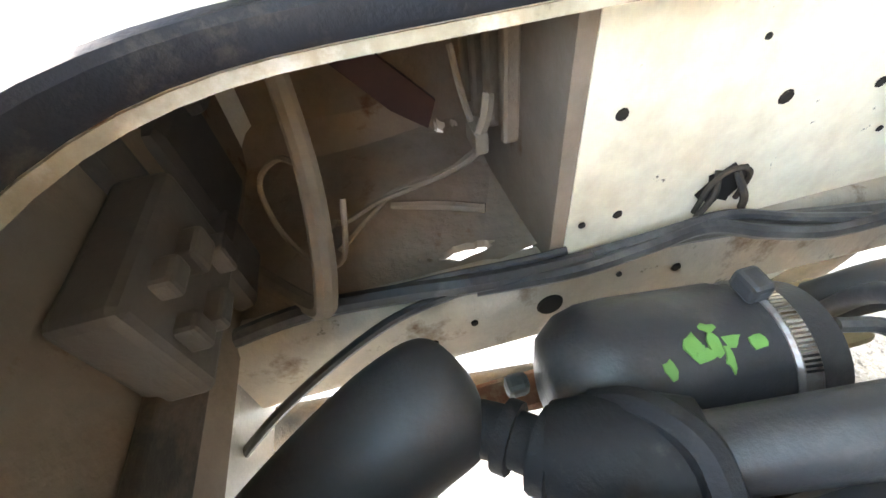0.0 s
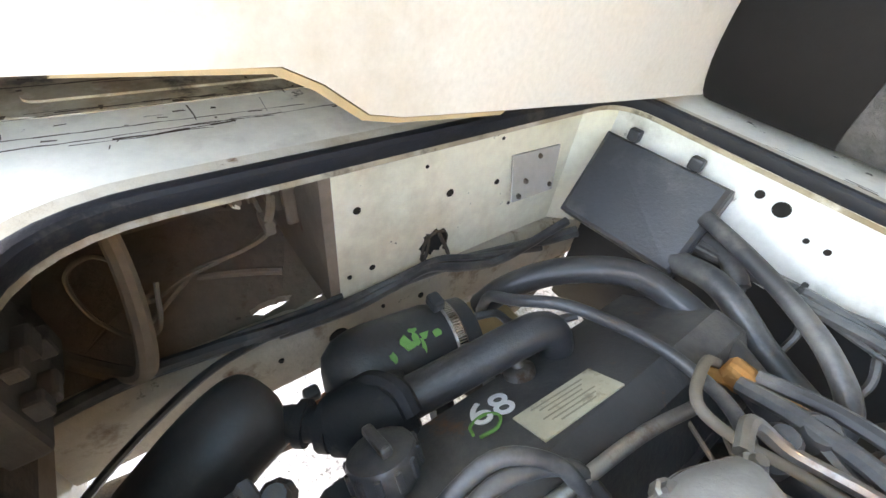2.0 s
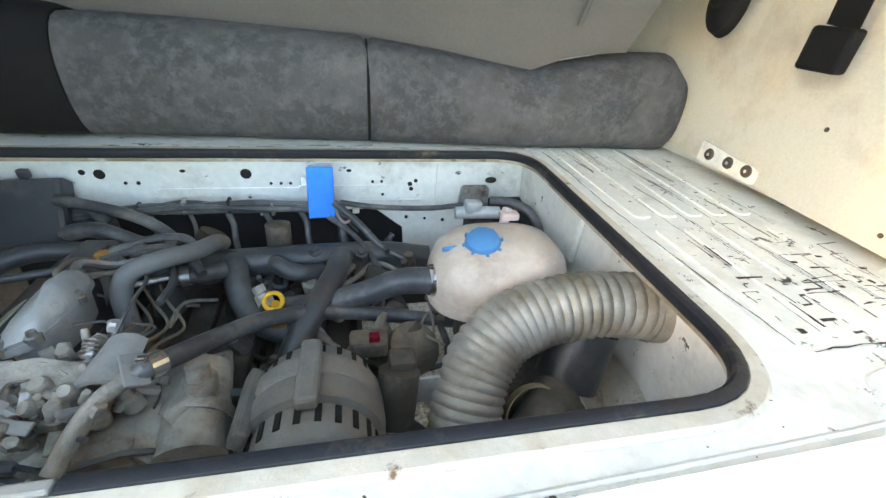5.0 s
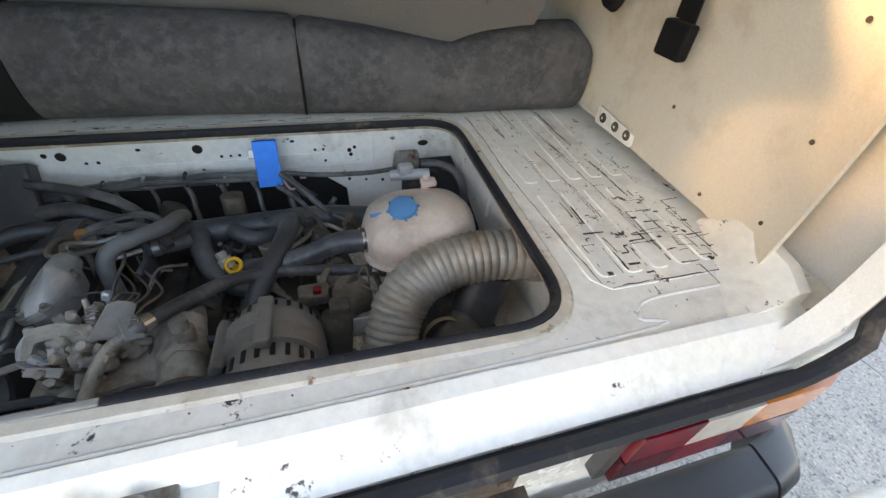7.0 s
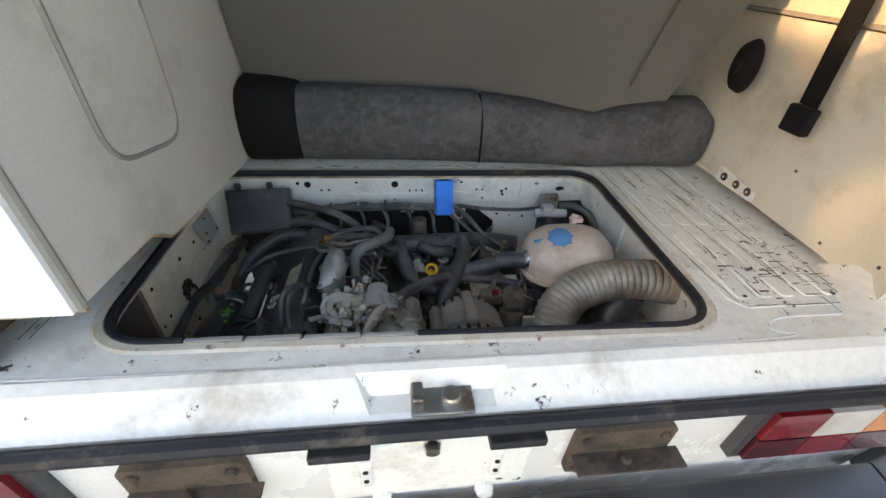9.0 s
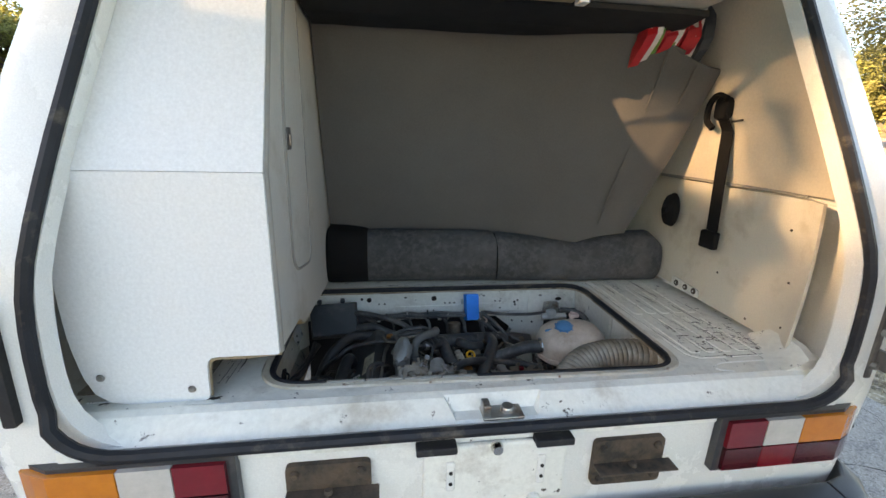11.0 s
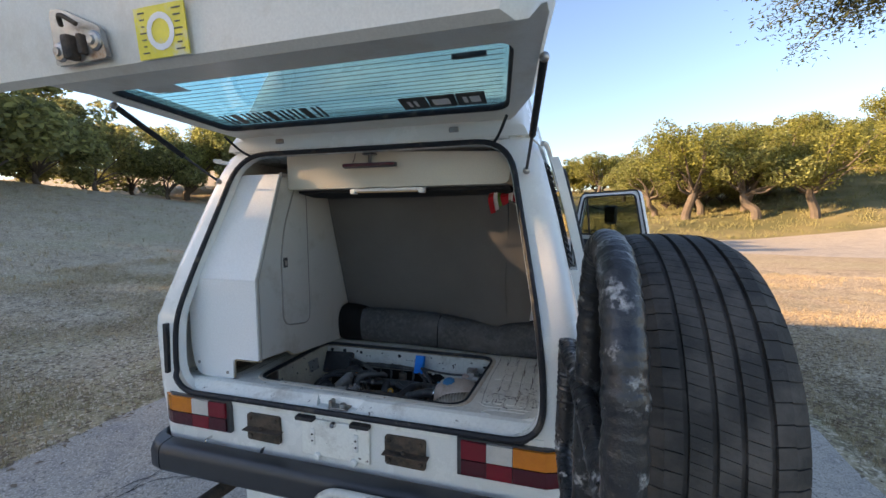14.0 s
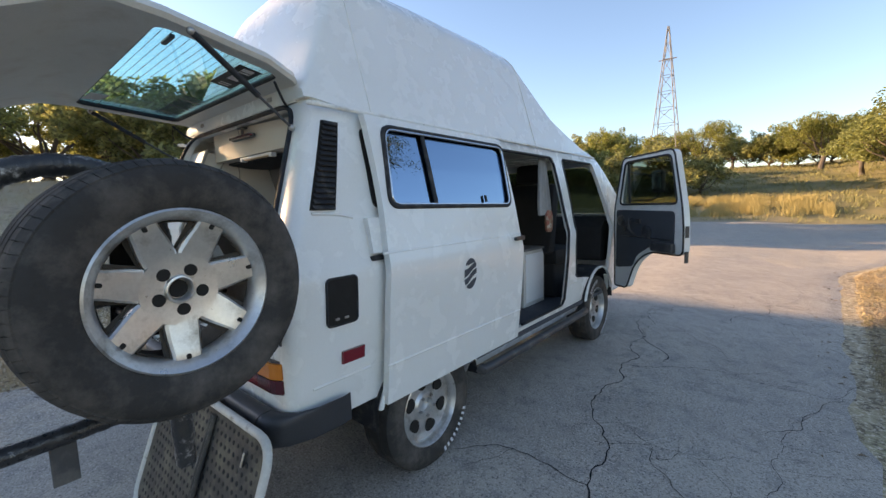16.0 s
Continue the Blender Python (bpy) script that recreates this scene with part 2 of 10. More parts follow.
M["wood"] = mat("pale_wood_board", (0.46, 0.34, 0.20), (0.36, 0.26, 0.15), rough=0.6, s1=9, s2=60, bump=0.2)
M["label"] = mat("faded_label", (0.52, 0.48, 0.36), (0.44, 0.40, 0.30), rough=0.6, s1=20, s2=80, bump=0.05, dirt=[((0.20, 0.16, 0.11), 0.25, 25.0, 0.6)])
M["bark"] = mat("oak_bark", (0.13, 0.105, 0.085), (0.075, 0.06, 0.05), rough=0.95, s1=3, s2=20, bump=0.9, bs=16)
M["galv"] = mat("galvanised_steel", (0.20, 0.195, 0.19), (0.15, 0.145, 0.14), rough=0.6, metal=0.4, bump=0.05)
M["zinc"] = mat("dull_zinc_plate", (0.50, 0.485, 0.45), (0.42, 0.40, 0.37), rough=0.5, metal=0.25, s1=9, s2=80, bump=0.08, dirt=[((0.26, 0.22, 0.17), 0.15, 12.0, 0.3)])
M["holes"] = mat("dark_hole", (0.012, 0.010, 0.008), rough=0.9, bump=0)
M["pink"] = mat("pale_pink_connector", (0.62, 0.45, 0.40), rough=0.5, bump=0.05)
M["greenpaint"] = mat("green_paint_mark", (0.11, 0.33, 0.08), rough=0.6, bump=0.1)

# ---- building helpers ----


def islands(bm):
    """The loose pieces of a bmesh, each as a bmesh of its own."""
    left, out = set(bm.faces), []
    while left:
        stack, found = [left.pop()], []
        while stack:
            f = stack.pop()
            found.append(f)
            for v in f.verts:
                for g in v.link_faces:
                    if g in left:
                        left.remove(g)
                        stack.append(g)
        found.sort(key=lambda f: f.index)
        piece, seen = bmesh.new(), {}
        for f in found:
            for v in f.verts:
                if v not in seen:
                    seen[v] = piece.verts.new(v.co)
            piece.faces.new([seen[v] for v in f.verts])
        out.append(piece)
    bm.free()
    return out


def pieces(name, bm, material, parent=None, label="", smooth=False):
    """Each loose piece of the bmesh as a part of its own."""
    bm.faces.index_update()
    made = [part(name, b, material, parent, label, smooth) for b in islands(bm)]
    return made[0]


def part(name, bm, material, parent=None, label="", smooth=False):
    """One mesh object from a bmesh; under a thing or a part where given."""
    me = bpy.data.meshes.new(name)
    bmesh.ops.recalc_face_normals(bm, faces=bm.faces)
    bm.to_mesh(me)
    bm.free()
    me.materials.append(material)
    if smooth:
        for p in me.polygons:
            p.use_smooth = True
        me.set_sharp_from_angle(angle=radians(38))
    ob = new(name, me)
    ob.parent = parent
    return tagged(ob, label) if label else ob


def thing(name, label, category, group="", at=(0, 0, 0)):
    ob = new(name)
    ob.empty_display_size = 0.1
    ob.location = at
    return tagged(ob, label, category, group)


def structure(ob, label, category="structure"):
    return tagged(ob, label, category, kind="structure")


def put(bm, verts, m):
    if m is not None:
        bmesh.ops.transform(bm, matrix=m, verts=verts)


def box(bm, c, s, bevel=0.0, m=None, seg=2):
    made = bmesh.ops.create_cube(bm, size=1.0, matrix=Matrix.LocRotScale(c, None, s))["verts"]
    if bevel:
        edges = list({e for v in made for e in v.link_edges})
        res = bmesh.ops.bevel(bm, geom=edges, offset=bevel, segments=seg, profile=0.5, affect="EDGES")
        seen = set(made) | set(res["verts"])
        made = [v for v in seen if v.is_valid]
        made = list({v for f in bm.faces if any(w in seen for w in f.verts) for v in f.verts})
    put(bm, made, m)
    return made


def spline(pts, n=6):
    """Catmull-Rom through the points."""
    p = [Vector(q) for q in pts]
    p = [p[0] * 2 - p[1]] + p + [p[-1] * 2 - p[-2]]
    out = []
    for i in range(1, len(p) - 2):
        a, b, c, d = p[i - 1 : i + 3]
        for k in range(n):
            t = k / n
            out.append(0.5 * ((2 * b) + (c - a) * t + (2 * a - 5 * b + 4 * c - d) * t * t + (3 * b - a - 3 * c + d) * t**3))
    return out + [p[-2]]


def tube(bm, pts, r, n=8, smooth=6, closed=False, caps=True):
    """A round tube along a path; r a number or a function of the share of the length."""
    path = spline(pts, smooth) if smooth else [Vector(q) for q in pts]
    rad = r if callable(r) else (lambda s: r)
    rings, side = [], None
    count = len(path)
    for i, p in enumerate(path):
        if closed:
            d = path[(i + 1) % count] - path[i - 1]
        else:
            d = path[min(i + 1, count - 1)] - path[max(i - 1, 0)]
        d.normalize()
        if side is None:
            side = d.orthogonal().normalized()
        side = (side - d * side.dot(d)).normalized()
        up = d.cross(side)
        rr = rad(i / max(1, count - 1))
        rings.append([bm.verts.new(p + (side * math.cos(a) + up * math.sin(a)) * rr) for a in (2 * math.pi * k / n for k in range(n))])
    for i in range(count if closed else count - 1):
        a, b = rings[i], rings[(i + 1) % count]
        for k in range(n):
            bm.faces.new((a[k], a[(k + 1) % n], b[(k + 1) % n], b[k]))
    if caps and not closed:
        bm.faces.new(rings[0][::-1])
        bm.faces.new(rings[-1])
    return [v for ring in rings for v in ring]


def lathe(bm, prof, n=32, m=None, closed=False, arc=None):
    """A body turned round z from (radius, height) pairs."""
    rings = []
    for r, h in prof:
        rings.append([bm.verts.new((r * math.cos(2 * math.pi * k / n), r * math.sin(2 * math.pi * k / n), h)) for k in range(n)] if r > 1e-5 else [bm.verts.new((0, 0, h))])
    pairs = list(zip(rings, rings[1:])) + ([(rings[-1], rings[0])] if closed else [])
    for a, b in pairs:
        for k in range(n):
            q = (a[k % len(a)], a[(k + 1) % len(a)], b[(k + 1) % len(b)], b[k % len(b)])
            q = list(dict.fromkeys(q))
            if len(q) > 2:
                bm.faces.new(q)
    vs = [v for r in rings for v in r]
    put(bm, vs, m)
    return vs


def cyl(bm, a, b, r, n=12, r2=None):
    """A plain round bar from a to b, flat ended."""
    return tube(bm, [a, b], (lambda s: r + ((r2 if r2 is not None else r) - r) * s), n, 0)


def prism(bm, outline, a, b, axis="y", m=None, bevel=0.0):
    """A polygon in the two other axes, drawn out from a to b along axis."""

    def at(u, v, w):
        return {"x": (w, u, v), "y": (u, w, v), "z": (u, v, w)}[axis]

    lo = [bm.verts.new(at(u, v, a)) for u, v in outline]
    hi = [bm.verts.new(at(u, v, b)) for u, v in outline]
    n = len(outline)
    bm.faces.new(lo[::-1])
    bm.faces.new(hi)
    for k in range(n):
        bm.faces.new((lo[k], lo[(k + 1) % n], hi[(k + 1) % n], hi[k]))
    vs = lo + hi
    if bevel:
        edges = [e for e in bm.edges if e.verts[0] in set(vs) and e.verts[1] in set(vs) and ((e.verts[0] in set(lo)) == (e.verts[1] in set(lo)))]
        bmesh.ops.bevel(bm, geom=edges, offset=bevel, segments=2, profile=0.5, affect="EDGES")
        return vs
    put(bm, vs, m)
    return vs


def rounded(pts, r, n=5):
    """A polygon with its corners rounded."""
    out, count = [], len(pts)
    for i, p in enumerate(pts):
        p, a, b = Vector(p), Vector(pts[i - 1]), Vector(pts[(i + 1) % count])
        rr = r[i] if isinstance(r, (list, tuple)) else r
        da, db = (a - p), (b - p)
        ra, rb = min(rr, da.length * 0.49), min(rr, db.length * 0.49)
        p0, p1 = p + da.normalized() * ra, p + db.normalized() * rb
        for k in range(n + 1):
            t = k / n
            q = p0 * (1 - t) ** 2 + p * 2 * t * (1 - t) + p1 * t * t
            out.append((q.x, q.y))
    return out


def loft(bm, rings, caps=True, closed=True):
    made = [[bm.verts.new(p) for p in ring] for ring in rings]
    for a, b in zip(made, made[1:]):
        n = len(a)
        for k in range(n if closed else n - 1):
            bm.faces.new((a[k], a[(k + 1) % n], b[(k + 1) % n], b[k]))
    if caps:
        bm.faces.new(made[0][::-1])
        bm.faces.new(made[-1])
    return [v for r in made for v in r]


def carve(bm, cutters):
    """Cuts the solids of the other bmeshes out of bm; returns the rest as a new bmesh."""
    me = bpy.data.meshes.new("tmp")
    bmesh.ops.recalc_face_normals(bm, faces=bm.faces)
    bm.to_mesh(me)
    bm.free()
    ob = new("tmp", me)
    tools = []
    for c in cutters:
        cm = bpy.data.meshes.new("tmp_cut")
        bmesh.ops.recalc_face_normals(c, faces=c.faces)
        c.to_mesh(cm)
        c.free()
        co = new("tmp_cut", cm)
        mod = ob.modifiers.new("cut", "BOOLEAN")
        mod.operation, mod.object, mod.solver = "DIFFERENCE", co, "EXACT"
        tools.append(co)
    dg = bpy.context.evaluated_depsgraph_get()
    dg.update()
    out = bmesh.new()
    cooked = ob.evaluated_get(dg)
    out.from_mesh(cooked.to_mesh())
    cooked.to_mesh_clear()
    for o in [ob, *tools]:
        data = o.data
        bpy.data.objects.remove(o)
        bpy.data.meshes.remove(data)
    return out


def new_bm():
    return bmesh.new()
M["cast"] = mat("dusty_cast_metal", (0.46, 0.42, 0.36), (0.28, 0.245, 0.20), rough=0.52, metal=0.2, s1=16, s2=90, bump=0.4, bs=150, dirt=[((0.20, 0.155, 0.115), 0.34, 18.0, 0.3)])
M["redrust"] = mat("red_brown_rust", (0.30, 0.12, 0.07), (0.20, 0.085, 0.055), rough=0.9, s1=30, s2=90, bump=0.6, dirt=[((0.45, 0.30, 0.20), 0.3, 25.0, 0.4)])
M["orangerust"] = mat("orange_rust", (0.48, 0.21, 0.06), (0.30, 0.13, 0.05), rough=0.85, s1=30, s2=90, bump=0.5)
M["bumper"] = mat("smooth_black_bumper", (0.036, 0.037, 0.041), (0.028, 0.029, 0.032), rough=0.42, s1=4, s2=120, bump=0.06, bs=260)
M["lip"] = mat("dusty_chipped_lip_paint", (0.64, 0.59, 0.50), (0.50, 0.44, 0.35), rough=0.6, s1=9, s2=70, bump=0.25, dirt=[((0.46, 0.38, 0.27), 0.26, 10.0, 0.3), (RUST, 0.12, 30.0, 0.7)])
M["dusty_hose"] = mat("mud_dusted_hose", (0.22, 0.18, 0.14), (0.15, 0.12, 0.095), rough=0.85, s1=9, s2=70, bump=0.2)
M["dusty_plastic"] = mat("dust_caked_black_plastic", (0.115, 0.103, 0.094), (0.075, 0.067, 0.061), rough=0.75, s1=9, s2=70, bump=0.25)
M["maroon"] = mat("dark_maroon_paint", (0.050, 0.018, 0.016), (0.034, 0.014, 0.013), rough=0.6, s1=8, s2=70, bump=0.1)
M["dull_alu"] = mat("dull_dusty_aluminium", (0.37, 0.37, 0.36), (0.29, 0.288, 0.275), rough=0.45, metal=0.25, s1=14, s2=90, bump=0.25, bs=150, dirt=[((0.27, 0.24, 0.20), 0.2, 14.0, 0.2)])
M["grey_cover"] = mat("faded_black_cover", (0.105, 0.110, 0.120), (0.080, 0.084, 0.092), rough=0.42, s1=6, s2=120, bump=0.10, bs=220, dirt=[((0.20, 0.19, 0.175), 0.14, 8.0, 0.1)])
M["print"] = mat("faded_grey_print", (0.24, 0.22, 0.17), (0.32, 0.29, 0.22), rough=0.6, bump=0.0)
M["satin"] = mat("satin_black_plastic", (0.058, 0.058, 0.060), (0.044, 0.044, 0.046), rough=0.5, s1=8, s2=150, bump=0.08, bs=300)
M["grey_hose"] = mat("dust_grey_hose", (0.17, 0.168, 0.162), (0.125, 0.123, 0.118), rough=0.6, s1=9, s2=70, bump=0.12)
M["plywood"] = mat("dusty_plywood", (0.34, 0.26, 0.17), (0.26, 0.19, 0.12), rough=0.75, s1=4, s2=60, bump=0.2)
# pale patches stand for torn tape and for painted glints of sky
M["tape_torn"] = mat("torn_tape_sky_glints", (0.03, 0.03, 0.032), (0.02, 0.02, 0.022), rough=0.32, s1=20, s2=70, bump=1.0, bs=45, dirt=[((0.40, 0.39, 0.37), 0.24, 13.0, 0.6), ((0.03, 0.03, 0.03), 0.50, 40.0, 0.8)])
M["edging"] = mat("grey_beige_edging", (0.30, 0.285, 0.26), (0.25, 0.235, 0.215), rough=0.55, s1=6, s2=90, bump=0.05)
M["deck_dirty"] = mat("brown_stained_deck_paint", (0.50, 0.43, 0.33), (0.33, 0.27, 0.19), rough=0.55, s1=7, s2=60, bump=0.2, bs=60, dirt=[((0.20, 0.145, 0.09), 0.42, 8.0, 0.2), ((0.05, 0.035, 0.025), 0.20, 22.0, 0.5), ((0.66, 0.62, 0.54), 0.18, 14.0, 0.4)])
M["sand_road"] = mat("sandy_worn_asphalt", (0.43, 0.37, 0.30), (0.35, 0.305, 0.25), rough=0.9, s1=1.2, s2=120, bump=1.0, bs=120, dirt=[((0.27, 0.25, 0.23), 0.34, 2.2, 0.3), ((0.60, 0.55, 0.47), 0.34, 80.0, 0.6), ((0.16, 0.145, 0.125), 0.30, 60.0, 0.6)])

# ---- ground, road, distance ----


def ramp01(v, a, b):
    t = min(1.0, max(0.0, (v - a) / (b - a)))
    return t * t * (3 - 2 * t)


def road_right(y):
    return 2.86 + 0.045 * max(0, y - 3) ** 1.2 + 1.1 * ramp01(y, 9.5, 14) + 9 * ramp01(y, 18, 23)


def road_near(x):
    """Near edge of the cross road, which bends towards the drive on the right."""
    return 19.4 - 0.25 * max(0.0, x - 8)


def road_far(x):
    return 28.3 + 0.16 * max(0.0, x - 3)


def ground_z(x, y):
    z = -0.03
    z -= 0.06 * min(max(0.0, x - 0.9), 2.4)
    far = math.hypot(x, y - 1)
    z += 3.3 * ramp01(-x, 4, 40) * ramp01(y, -30, 10)
    z += 1.0 * ramp01(-x, 8, 36) * (1 - ramp01(y, 14, 30)) * ramp01(y, -8, 4)
    z += 3.9 * ramp01(y, 30, 62) + 2.0 * ramp01(y - x, 50, 120)
    z += 0.9 * ramp01(y - 0.16 * max(0.0, x - 3), 28.4, 34)
    z += 3.2 * ramp01(x, 6, 45) * ramp01(y, 26, 60)
    z += 1.9 * ramp01(x + 0.25 * y, 17, 42)
    z += 0.05 * noise.noise(Vector((x * 0.25, y * 0.25, 3.0))) * ramp01(far, 5, 14)
    return z


def sheet(xs, ys, lift=0.0, keep=None):
    bm = new_bm()
    grid = {}
    for i, x in enumerate(xs):
        for j, y in enumerate(ys):
            grid[i, j] = bm.verts.new((x, y, ground_z(x, y) + lift))
    for i in range(len(xs) - 1):
        for j in range(len(ys) - 1):
            bm.faces.new((grid[i, j], grid[i + 1, j], grid[i + 1, j + 1], grid[i, j + 1]))
    return bm


def steps(*spans):
    out = []
    for a, b, n in spans:
        out += [a + (b - a) * k / n for k in range(n)]
    return out + [spans[-1][1]]


GX = steps((-900, -120, 8), (-120, -12, 30), (-12, 14, 52), (14, 120, 30), (120, 900, 8))
GY = steps((-900, -120, 6), (-120, -12, 16), (-12, 26, 70), (26, 140, 50), (140, 900, 8))
M["grass_ground"] = mat("dry_grass_soil", (0.44, 0.335, 0.205), (0.33, 0.25, 0.15), rough=0.95, s1=0.6, s2=42, bump=1.0, bs=34, dirt=[((0.52, 0.42, 0.275), 0.38, 1.3, 0.1), ((0.19, 0.14, 0.085), 0.34, 2.6, 0.45), ((0.31, 0.275, 0.135), 0.28, 0.30, 0.15), ((0.13, 0.095, 0.06), 0.36, 16.0, 0.5), ((0.66, 0.55, 0.40), 0.34, 28.0, 0.6)])
gnt = M["grass_ground"].node_tree  # greener meadow on the rise across the road
gtc, gsep, gadd, gmul, gno, gmap, gmix, grmp = (gnt.nodes.new("ShaderNode" + k) for k in ("TexCoord", "SeparateXYZ", "Math", "Math", "TexNoise", "MapRange", "Mix", "ValToRGB"))
gnt.links.new(gtc.outputs["Object"], gsep.inputs[0])
gnt.links.new(gtc.outputs["Object"], gno.inputs["Vector"])
gno.inputs["Scale"].default_value, gno.inputs["Detail"].default_value = 0.35, 8.0
gmul.operation, gmul.inputs[1].default_value = "MULTIPLY", 16.0
gnt.links.new(gno.outputs["Fac"], gmul.inputs[0])
gside = gnt.nodes.new("ShaderNodeMath")  # the field on the left stays brown
gside.operation, gside.inputs[1].default_value = "MULTIPLY_ADD", 0.6
gnt.links.new(gsep.outputs["X"], gside.inputs[0])
gnt.links.new(gsep.outputs["Y"], gside.inputs[2])
gnt.links.new(gside.outputs[0], gadd.inputs[0])
gnt.links.new(gmul.outputs[0], gadd.inputs[1])
gmap.inputs["From Min"].default_value, gmap.inputs["From Max"].default_value = 30.0, 42.0
gnt.links.new(gadd.outputs[0], gmap.inputs["Value"])
gbs = gnt.nodes["Principled BSDF"]
gmix.data_type = "RGBA"
grmp.color_ramp.elements[0].color, grmp.color_ramp.elements[1].color = (0.13, 0.125, 0.050, 1), (0.27, 0.225, 0.105, 1)
grmp.color_ramp.elements[0].position, grmp.color_ramp.elements[1].position = 0.38, 0.66
gnt.links.new(gno.outputs["Fac"], grmp.inputs["Fac"])
gnt.links.new(gbs.inputs["Base Color"].links[0].from_socket, gmix.inputs["A"])
gnt.links.new(grmp.outputs["Color"], gmix.inputs["B"])
gnt.links.new(gmap.outputs["Result"], gmix.inputs["Factor"])
gnt.links.new(gmix.outputs["Result"], gbs.inputs["Base Color"])
ground = structure(part("ground", sheet(GX, GY), M["grass_ground"], smooth=True), "dry brownish mown grass with bare soil patches", "ground")

# ---- the van: body shell ----
van = thing("camper_van", "white high-roof camper van with tailgate and doors open", "van")

LEVELS = [  # height, half width, rear face, front face, corner radius
    (0.36, 0.82, 0.05, 4.46, 0.10), (0.46, 0.868, 0.012, 4.51, 0.10), (0.62, 0.886, 0.0, 4.54, 0.10), (0.85, 0.910, -0.003, 4.55, 0.10),
    (1.10, 0.925, 0.0, 4.54, 0.10), (1.155, 0.920, 0.004, 4.52, 0.10), (1.185, 0.905, 0.012, 4.50, 0.10), (1.22, 0.898, 0.022, 4.48, 0.10),
    (1.40, 0.862, 0.085, 4.33, 0.11), (1.60, 0.815, 0.160, 4.14, 0.12), (1.80, 0.762, 0.235, 3.93, 0.13), (1.87, 0.735, 0.265, 3.84, 0.14), (1.93, 0.68, 0.30, 3.74, 0.15)]


def ring_at(z, w, yr, yf, r, off=0.0):
    w, yr, yf = w - off, yr + off, yf - off
    return [(x, y, z) for x, y in rounded([(-w, yr), (w, yr), (w, yf), (-w, yf)], [r * 0.55, r * 0.55, r * 1.5, r * 1.5], 6)]


def body_at(z):
    for a, b in zip(LEVELS, LEVELS[1:]):
        if a[0] <= z <= b[0]:
            t = (z - a[0]) / (b[0] - a[0])
            return [p + (q - p) * t for p, q in zip(a, b)]
    return LEVELS[-1] if z > 1 else LEVELS[0]


def side_x(z):
    return body_at(z)[1]


def solid(levels, off=0.0):
    bm = new_bm()
    loft(bm, [ring_at(*lv, off) for lv in levels])
    return bm


def cut(outline, a, b, axis):
    bm = new_bm()
    prism(bm, outline, a, b, axis)
    return bm


def disc_cut(y, z, r, a, b):
    return cut([(y + r * math.cos(2 * math.pi * k / 40), z + r * math.sin(2 * math.pi * k / 40)) for k in range(40)], a, b, "x")


inner = solid([(0.30, *LEVELS[0][1:])] + LEVELS[1:-1] + [(1.91, *LEVELS[-1][1:])], 0.035)
HATCH_OPEN = [(-0.772, 0.84), (0.772, 0.84), (0.772, 1.13), (0.622, 1.872), (-0.622, 1.872), (-0.772, 1.13)]
hatch_hole = cut(rounded(HATCH_OPEN, [0.13, 0.13, 0.2, 0.13, 0.13, 0.2], 6), -0.3, 0.36, "y")
slide_hole = cut(rounded([(1.66, 0.50), (2.62, 0.50), (2.62, 1.80), (1.66, 1.80)], 0.05), 0.5, 1.2, "x")
cab_hole = cut(rounded([(2.74, 1.02), (2.80, 0.72), (3.72, 0.60), (3.74, 1.20), (3.56, 1.80), (2.78, 1.80)], 0.06), 0.5, 1.2, "x")
cabl_hole = cut(rounded([(2.85, 1.24), (3.72, 1.24), (3.50, 1.78), (2.88, 1.78)], 0.06), -1.2, -0.5, "x")
quarter_hole = cut(rounded([(0.52, 1.235), (1.60, 1.235), (1.60, 1.79), (0.60, 1.79)], 0.09), 0.5, 1.2, "x")
left_holes = [cut(rounded([(a, 1.26), (b, 1.26), (b, 1.78), (a, 1.78)], 0.09), -1.2, -0.5, "x") for a, b in ((0.62, 1.58), (1.72, 2.68))]
screen_hole = cut(rounded([(-0.70, 1.25), (0.70, 1.25), (0.62, 1.80), (-0.62, 1.80)], 0.1), 3.6, 5.0, "y")
arches = [disc_cut(y, 0.34, 0.40, a, b) for y in (0.82, 3.40) for a, b in ((0.60, 1.2), (-1.2, -0.60))]
tail_cut = cut([(-1.2, 0.2), (1.2, 0.2), (1.2, 0.512), (-1.2, 0.512)], -0.4, 0.46, "y")
bm = carve(solid(LEVELS), [tail_cut, inner, hatch_hole, slide_hole, cab_hole, cabl_hole, quarter_hole, *left_holes, screen_hole, *arches])
body = part("body", bm, M["paint"], van, "white painted steel body shell", smooth=True)

# high fibreglass roof


def roof_ring(y, top):
    """The roof's outline across the van."""
    h = max(0.05, top - 1.86)
    w0 = 0.704 + 0.048 * ramp01(y, 0.24, 0.46) - 0.06 * ramp01(y, 2.9, 3.7)
    w1 = w0 - 0.20 * min(1.0, h / 0.84)
    zb = 0.034 * (1 - ramp01(y, 0.30, 0.46))
    pts = [(-w0, 1.866 + zb), (-w0 + 0.008, min(1.884 + zb, 1.862 + h * 0.79)), (-w1 - 0.005, 1.86 + h * 0.80), (-w1 + 0.16, 1.86 + h * 0.98), (0, 1.86 + h * 1.02), (w1 - 0.16, 1.86 + h * 0.98), (w1 + 0.005, 1.86 + h * 0.80), (w0 - 0.008, min(1.884 + zb, 1.862 + h * 0.79)), (w0, 1.866 + zb)]
    out = rounded(pts, [0.004, 0.02, 0.07, 0.10, 0.1, 0.10, 0.07, 0.02, 0.004], 4)
    return [(x, z) for x, z in out]


